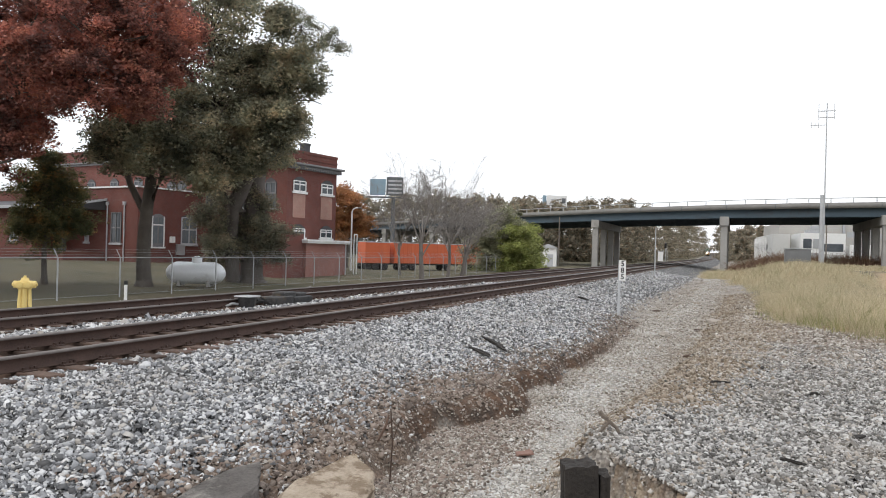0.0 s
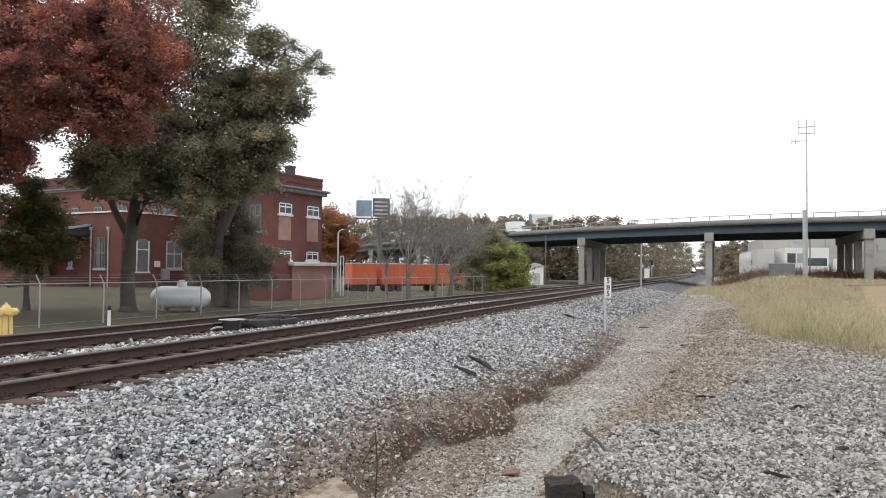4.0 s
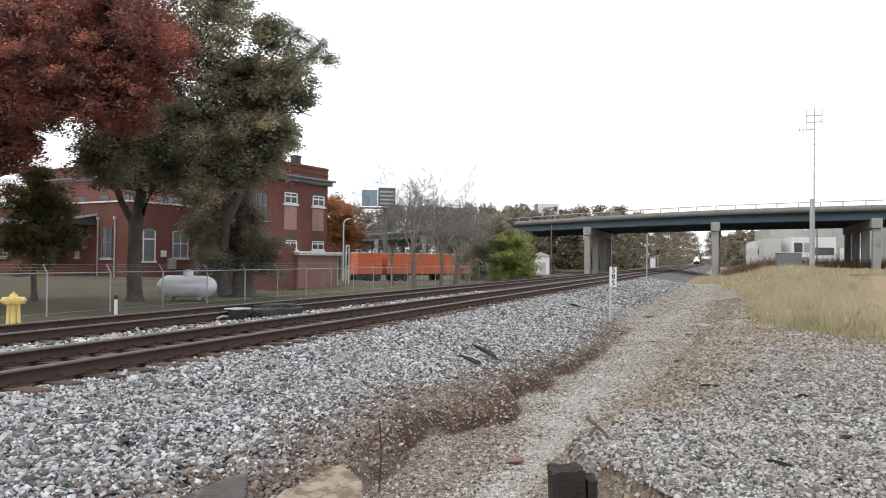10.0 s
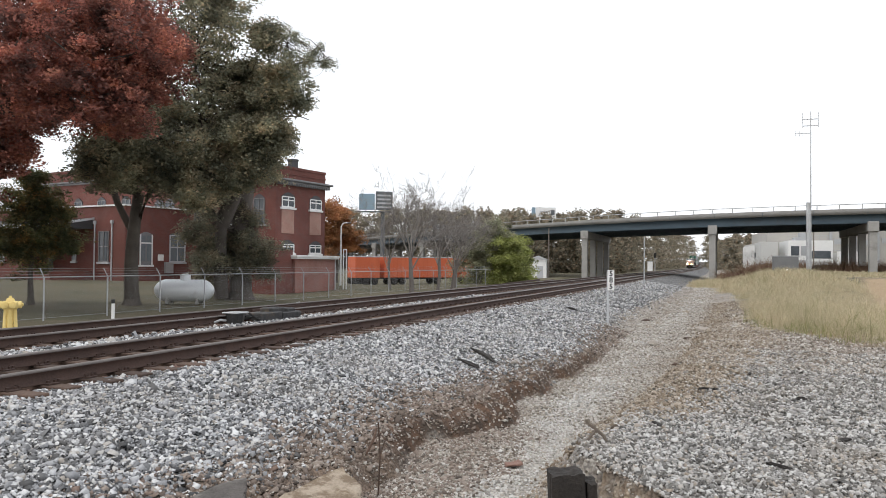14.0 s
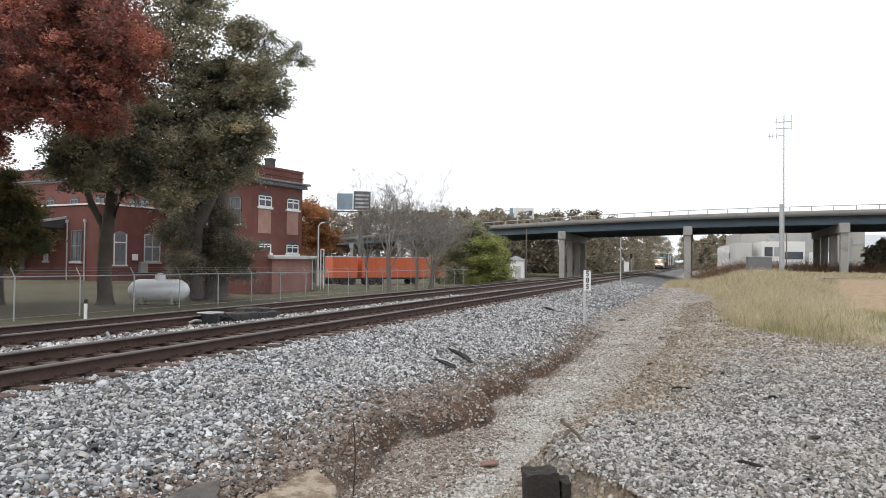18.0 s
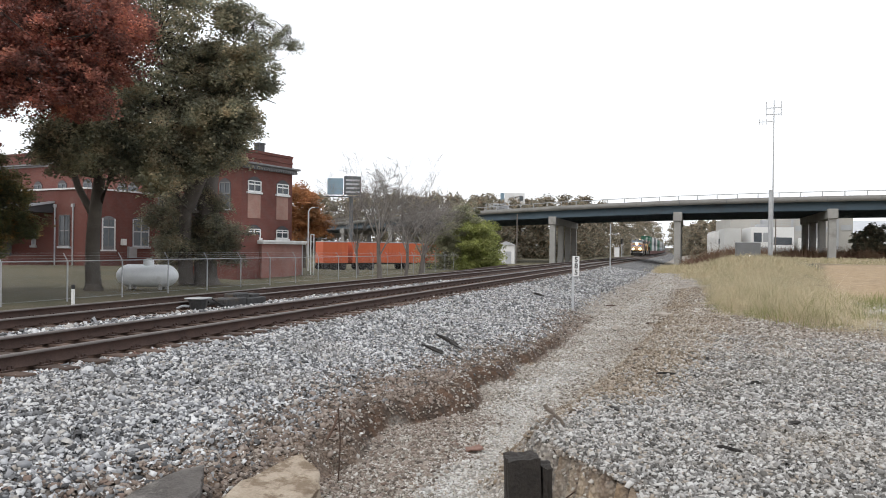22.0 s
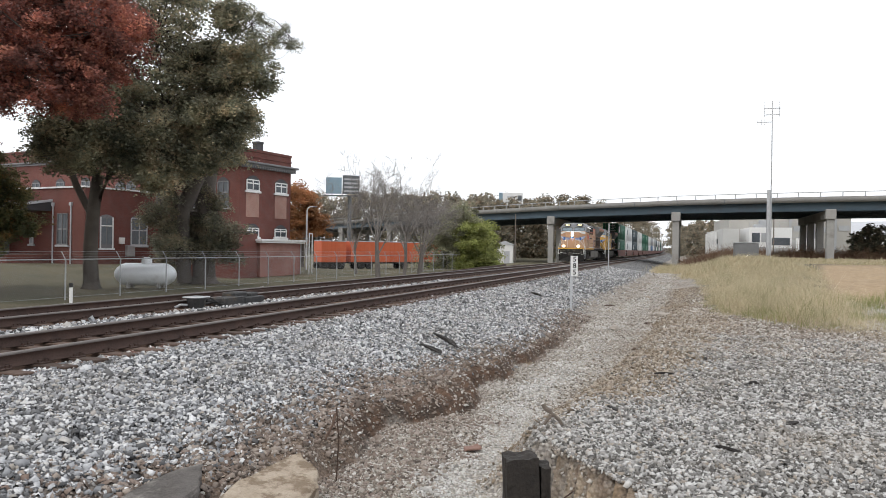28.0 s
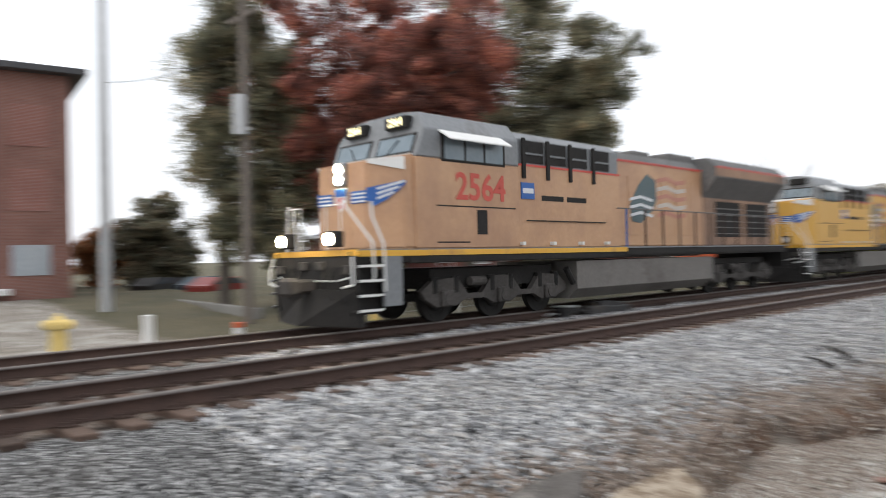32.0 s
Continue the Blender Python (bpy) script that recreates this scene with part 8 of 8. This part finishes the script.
        prism(b0, [(10.6, 2.9), (11.1, 3.5), (11.6, 3.86), (12.1, 3.7), (12.15, 3.1), (11.9, 2.75), (11.2, 2.35), (10.7, 2.4)], s * 1.035, s * 1.045, "x")
        fl = P("flag", b0, flag_green, "large waving flag graphic in plain shapes")
        for q in range(5):
            b0 = bmesh.new()
            z = 3.75 - 0.27 * q
            prism(b0, [(12.2, z), (12.8, z + 0.1), (13.4, z - 0.02), (14.0, z + 0.05), (14.0, z - 0.08), (13.4, z - 0.15), (12.8, z - 0.03), (12.2, z - 0.12)], s * 1.037, s * 1.046, "x")
            part("flag_stripe", b0, [flag_red, flag_pale][q % 2], fl)
        for q in range(3):
            b0 = bmesh.new()
            z = 3.1 - 0.24 * q
            prism(b0, [(10.6, z), (11.2, z + 0.1), (11.9, z), (11.9, z - 0.09), (11.2, z + 0.01), (10.6, z - 0.09)], s * 1.047, s * 1.052, "x")
            part("flag_stripe", b0, wing_silver, fl)
    # radiator section
    b0 = bmesh.new()
    box(b0, -1.02, 1.02, 15.3, 21.0, 1.64, 3.9, 0.04)
    P("radiator_cab", b0, sooty_orange if lead else paint)
    b0 = bmesh.new()
    prism(b0, [(-1.02, 3.3), (1.02, 3.3), (1.55, 3.95), (1.55, 4.32), (1.25, 4.62), (-1.25, 4.62), (-1.55, 4.32), (-1.55, 3.95)], 15.2, 21.1, "y")
    P("radiator_wing", b0, sooty_grey)
    for s in (-1, 1):
        b0 = bmesh.new()
        box(b0, s * 1.555 - 0.01, s * 1.555 + 0.012, 15.2, 21.1, 4.0, 4.28)
        P("wing_side", b0, sooty_orange, "dirty painted edge of the radiator wing")
        b0 = bmesh.new()
        box(b0, s * 1.56 - 0.004, s * 1.56 + 0.014, 15.2, 21.1, 4.28, 4.33)
        P("red_line", b0, line_red, "thin red line")
        for a in (16.2, 18.6):
            b0 = bmesh.new()
            box(b0, s * 1.02 - 0.006, s * 1.02 + 0.02, a, a + 2.0, 1.95, 3.2)
            gr = P("grille", b0, deep_black, "dark radiator grille")
            for q in range(5):
                b0 = bmesh.new()
                box(b0, s * 1.045 - 0.01, s * 1.045 + 0.01, a, a + 2.0, 2.05 + 0.22 * q, 2.09 + 0.22 * q)
                part("slat", b0, sooty_grey, gr)
        # walkway railing
        for q in range(12):
            b0 = bmesh.new()
            y = 9.65 + q * 1.02
            rod(b0, (s * 1.5, y, 1.64), (s * 1.5, y, 2.72), 0.028, seg=6)
            P("railing_post", b0, rail_rust if q else wing_blue)
        P("railing", bar_mesh([(s * 1.5, 9.2, 2.72), (s * 1.5, 21.0, 2.72)], 0.018), sooty_grey)
        for q in range(4):
            b0 = bmesh.new()
            box(b0, s * 1.5 - 0.04, s * 1.5 + 0.09, 4.95 + 1.2 * q, 5.05 + 1.2 * q, 1.7, 1.78)
            P("marker", b0, rail_white)
    # fuel tank, boxes and trucks
    b0 = bmesh.new()
    prism(b0, [(-1.4, 1.28), (1.4, 1.28), (1.4, 0.55), (1.05, 0.28), (-1.05, 0.28), (-1.4, 0.55)], 7.35, 15.1, "y")
    P("fuel_tank", b0, tank_grey)
    for s in (-1, 1):
        b0 = bmesh.new()
        rod(b0, (s * 1.2, 7.5, 1.42), (s * 1.2, 14.5, 1.42), 0.1, seg=10)
        P("air_reservoir", b0, tank_grey)
        b0 = bmesh.new()
        rod(b0, (s * 1.3, 7.0, 1.1), (s * 1.3, 7.3, 0.7), 0.08, seg=8)
        P("fuel_filler", b0, deep_black)
    fa, ra = (2.75, 4.62, 6.42), (16.0, 17.85, 19.7)
    loco_truck(L, fa)
    loco_truck(L, ra)
    for a in fa + ra:
        WHEELSETS.append(wheelset(L, a))
    b0 = bmesh.new()
    box(b0, -1.4, 1.4, 21.2, 21.4, 0.8, 1.6, 0.02)
    P("rear_plate", b0, deep_black)
    b0 = bmesh.new()
    box(b0, -0.15, 0.15, 21.3, 22.2, 0.78, 1.06, 0.04)
    P("coupler", b0, truck_grey)
    return L


CARS.append((locomotive("orange-yellow diesel locomotive with lit headlights and grey cab roof", armour, True), 0.0))
CARS.append((locomotive("bright yellow trailing diesel locomotive with a grey roof", fresh_yellow, False), 22.9))


# containers in well cars
def ribbed(name, c1, c2, dirt):
    return surface(name, c1, c2, 0.4, 7, 0.55, 0, 0.05, dirt=dirt)


BOX_COLOURS = {
    "green": ribbed("green container paint", (0.018, 0.115, 0.065), (0.028, 0.15, 0.088), (0.03, 0.10, 0.065)),
    "white": ribbed("white container paint", (0.60, 0.61, 0.60), (0.70, 0.71, 0.70), (0.48, 0.47, 0.44)),
    "slate": ribbed("slate blue container paint", (0.045, 0.065, 0.075), (0.065, 0.09, 0.10), (0.05, 0.055, 0.06)),
    "grey": ribbed("grey container paint", (0.30, 0.31, 0.31), (0.38, 0.39, 0.39), (0.24, 0.235, 0.225)),
    "blue": ribbed("blue container paint", (0.04, 0.12, 0.25), (0.055, 0.15, 0.30), (0.05, 0.10, 0.17)),
}
CON = {}
for nm, mt in BOX_COLOURS.items():
    b0 = bmesh.new()
    box(b0, -1.24, 1.24, 0.06, 16.09, 0.08, 2.82, 0.0)
    CON[nm] = [("shell", mesh_of(b0, "shell", mt))]
    vs, fs = [], []
    for s in (-1, 1):
        for q in range(40):
            i = len(vs)
            y = 0.35 + 0.395 * q
            for a, b_, o in ((y, 0.1, 0), (y + 0.16, 0.1, 0), (y + 0.16, 2.75, 0), (y, 2.75, 0), (y + 0.03, 0.1, 0.03), (y + 0.13, 0.1, 0.03), (y + 0.13, 2.75, 0.03), (y + 0.03, 2.75, 0.03)):
                vs.append((s * (1.24 + o), a, b_))
            fs += [(i + 4, i + 5, i + 6, i + 7), (i, i + 1, i + 5, i + 4), (i + 1, i + 2, i + 6, i + 5), (i + 2, i + 3, i + 7, i + 6), (i + 3, i, i + 4, i + 7)]
    o = soup("ribs", vs, fs, mt)
    CON[nm].append(("ribs", o.data))
    bpy.data.objects.remove(o)
    b0 = bmesh.new()
    for y in (0.0, 1.95, 14.05, 16.0):
        for x in (-1.29, 1.14):
            box(b0, x, x + 0.15, y, y + 0.15, 0, 2.9)
    for z in (0, 2.78):
        for x in (-1.3, 1.18):
            box(b0, x, x + 0.12, 0, 16.15, z, z + 0.12)
        for y in (0, 16.03):
            box(b0, -1.2, 1.2, y, y + 0.12, z, z + 0.12)
    CON[nm].append(("frame", mesh_of(b0, "frame", mt)))
    b0 = bmesh.new()
    for x in (-0.8, -0.35, 0.35, 0.8):
        rod(b0, (x, 0.02, 0.15), (x, 0.02, 2.75), 0.022, seg=6)
    CON[nm].append(("lock_rods", mesh_of(b0, "lock_rods", galvanised)))
    for s in (-1, 1):
        b0 = bmesh.new()
        prism(b0, [(2.2, 1.3), (2.7, 2.4), (4.4, 2.4), (3.9, 1.3)], s * 1.279, s * 1.291, "x")
        CON[nm].append(("logo_panel", mesh_of(b0, "logo_panel", wing_silver if nm in ("green", "slate", "blue") else flag_green)))
    b0 = bmesh.new()
    for q, w in enumerate((0.8, 0.95, 0.6, 0.9, 0.5, 0.7)):
        box(b0, 0.05, 0.05 + w, 0.0, 0.03, 2.45 - 0.3 * q, 2.56 - 0.3 * q)
    CON[nm].append(("text_bars", mesh_of(b0, "text_bars", wing_silver if nm in ("green", "slate", "blue") else flag_green)))

well_paint = surface("red-brown well car paint", (0.13, 0.055, 0.045), (0.19, 0.085, 0.065), 0.6, 10, 0.8, 0, 0.1, dirt=(0.10, 0.07, 0.06))
b0 = bmesh.new()
for s in (-1, 1):
    prism(b0, [(2.2, 0.35), (18.3, 0.35), (18.3, 1.05), (19.4, 1.3), (19.4, 1.5), (1.1, 1.5), (1.1, 1.3), (2.2, 1.05)], s * 1.33, s * 1.47, "x")
box(b0, -1.33, 1.33, 2.2, 18.3, 0.33, 0.42)
WELL = mesh_of(b0, "well", well_paint)
b0 = bmesh.new()
box(b0, -1.2, 1.2, 0.3, 2.1, 1.0, 1.4, 0.03)
box(b0, -0.14, 0.14, -0.25, 0.4, 0.78, 1.04, 0.03)
END = mesh_of(b0, "end_platform", well_paint)
b0 = bmesh.new()
for s in (-1, 1):
    prism(b0, [(-1.2, 0.5), (-0.9, 0.7), (-0.4, 0.85), (0.4, 0.85), (0.9, 0.7), (1.2, 0.5), (1.0, 0.38), (0.4, 0.5), (-0.4, 0.5), (-1.0, 0.38)], s * 0.98, s * 1.1, "x")
box(b0, -1.0, 1.0, -0.2, 0.2, 0.5, 0.9)
CAR_TRUCK = mesh_of(b0, "truck", truck_grey)
b0 = bmesh.new()
for s in (-1, 1):
    rod(b0, (s * 0.70, 0, 0), (s * 0.83, 0, 0), 0.46, seg=20)
rod(b0, (-0.7, 0, 0), (0.7, 0, 0), 0.09, seg=8)
CAR_WHEELS = mesh_of(b0, "wheelset", truck_grey)


def sub(name, me, parent, m):
    o = new(name, me)
    o.parent, o.matrix_basis = parent, m
    return o


def well_car(low, high, label):
    car = thing("well_car", Matrix(), label, "freight car", "container cars of the train")
    sub("well", WELL, car, Matrix())
    for m in (Matrix(), pose(0, 20.5, 0, 0, 0, 180)):
        sub("end_platform", END, car, m)
    for y in (0.95, 19.55):
        t_ = sub("truck", CAR_TRUCK, car, pose(0, y, 0))
        for d in (-0.88, 0.88):
            sub("wheelset", CAR_WHEELS, t_, pose(0, d, 0.46))
    for col, z in ((low, 0.46), (high, 3.36)):
        if not col:
            continue
        c = new("container")
        c.parent, c.matrix_basis, c["label"] = car, pose(0, 2.18, z), f"{col} ribbed steel container"
        for nm, me in CON[col]:
            o_ = sub(nm, me, c, Matrix())
            if nm in ("ribs", "text_bars", "lock_rods"):
                o_["kind"] = "stuff"
    return car


STACKS = [("green", "green"), ("white", "white"), ("slate", "slate"), ("white", "white"), ("green", "green"), ("green", "green"), ("white", "white"), ("blue", "grey"), ("white", "white"), ("slate", "grey"), ("white", "slate"), ("green", "white"), ("grey", "grey"), ("white", "white"), ("slate", "slate"), ("green", "green"), ("white", "grey"), ("blue", "white"), ("white", "white"), ("grey", "slate"), ("green", "white"), ("white", "white"), ("slate", "blue"), ("grey", "white"), ("white", "green"), ("white", "white")]
for k, (lo, hi) in enumerate(STACKS):
    CARS.append((well_car(lo, hi, f"red-brown well car with two stacked {lo} containers" if lo == hi else f"red-brown well car stacked with a {hi} container on a {lo} one"), 44.4 + 20.5 * k))


# ---- traffic on the overpass ----
TRAFFIC = []


def road_vehicle(name, label, category, parts_, axles, r, track):
    c = thing(name, Matrix(), label, category)
    for nm, fn, mt in parts_:
        b_ = bmesh.new()
        fn(b_)
        part(nm, b_, mt, c)
    for x in axles:
        for s_ in (-track, track):
            b_ = bmesh.new()
            rod(b_, (x, s_ - 0.13, r), (x, s_ + 0.13, r), r, seg=16)
            part("wheel", b_, black_steel, c)
    return c


pale_box = surface("pale box body", (0.72, 0.74, 0.76), (0.80, 0.82, 0.84), 0.5, 6, 0.5, 0, 0.0)
TRAFFIC.append((road_vehicle("box_truck", "white box truck crossing the overpass", "truck", (
    ("box", lambda b: box(b, -2.3, 0.9, -1.1, 1.1, 0.9, 2.75, 0.04), pale_box),
    ("cab", lambda b: prism(b, [(1.0, 0.6), (2.7, 0.6), (2.7, 1.25), (2.3, 1.85), (1.0, 1.9)], -1.1, 1.1, "y"), pale_box),
    ("windscreen", lambda b: prism(b, [(2.68, 1.27), (2.72, 1.27), (2.34, 1.82), (2.3, 1.82)], -1.0, 1.0, "y"), glass_dark),
    ("chassis", lambda b: box(b, -2.3, 2.6, -0.85, 0.85, 0.5, 0.9), black_steel)), (-1.5, 1.9), 0.42, 0.95), 5.5, -5.7, 20.3))
TRAFFIC.append((road_vehicle("rack_truck", "pickup truck with an open steel rack crossing the overpass", "truck", (
    ("lower_deck", lambda b: box(b, -2.6, 1.5, -1.0, 1.0, 0.7, 0.85), lattice_dark),
    ("upper_deck", lambda b: box(b, -2.6, 0.9, -1.0, 1.0, 1.75, 1.79), grey_trim),
    ("rack", lambda b: [box(b, x, x + 0.1, s - 0.05, s + 0.05, 0.85, 1.95) for x in (-2.6, -1.5, -0.4, 0.8) for s in (-0.95, 0.95)] + [box(b, -2.6, 0.9, s - 0.04, s + 0.04, z, z + 0.07) for z in (1.3, 1.95) for s in (-0.95, 0.95)], grey_trim),
    ("cab", lambda b: prism(b, [(1.0, 0.5), (2.9, 0.5), (2.9, 0.95), (2.0, 1.1), (1.6, 1.5), (1.0, 1.5)], -1.0, 1.0, "y"), grey_box)), (-1.6, 2.0), 0.38, 0.85), 24.0, 3.2, 18.5))
TRAFFIC.append((road_vehicle("dark_van", "dark van crossing the overpass", "van", (
    ("body", lambda b: prism(b, [(-2.4, 0.4), (2.4, 0.4), (2.5, 1.1), (1.7, 1.3), (1.0, 2.25), (-2.3, 2.3)], -0.95, 0.95, "y"), grey_box),
    ("window_band", lambda b: prism(b, [(1.5, 1.35), (0.95, 2.0), (-2.0, 2.05), (-2.0, 1.4)], -0.97, 0.97, "y"), glass_dark)), (-1.5, 1.6), 0.36, 0.85), 17.5, 17.6, 22.0))


def motions():
    # the train rolls in
    for ob, behind in CARS:
        rows = []
        for q in range(33):
            y = front_at(q) + behind
            rows.append((q, pose(TRACK_X + float(bend(y)), y, TRACK_Z + float(rise(y)))))
        walk(ob, rows)
    # the wheels of the locomotives turn
    for e in WHEELSETS:
        y = e.matrix_basis.translation.y
        walk(e, [(q / 30, pose(0, y, 0.53, math.degrees((front_at(0) - front_at(q / 30)) / 0.53), 0, 0)) for q in range(961)])
    # the trucks and the van on the overpass
    for ob, t0, x0, v_ in TRAFFIC:
        rows = []
        for q in range(33):
            x = x0 + v_ * (q - t0)
            y = edge_y(x) + 6.0
            turn = math.degrees(math.atan2(edge_y(x + 4) - edge_y(x - 4), 8))
            rows.append((q, pose(x, y, top_z(x) - 0.46, 0, 0, turn)))
        walk(ob, rows)


motions()
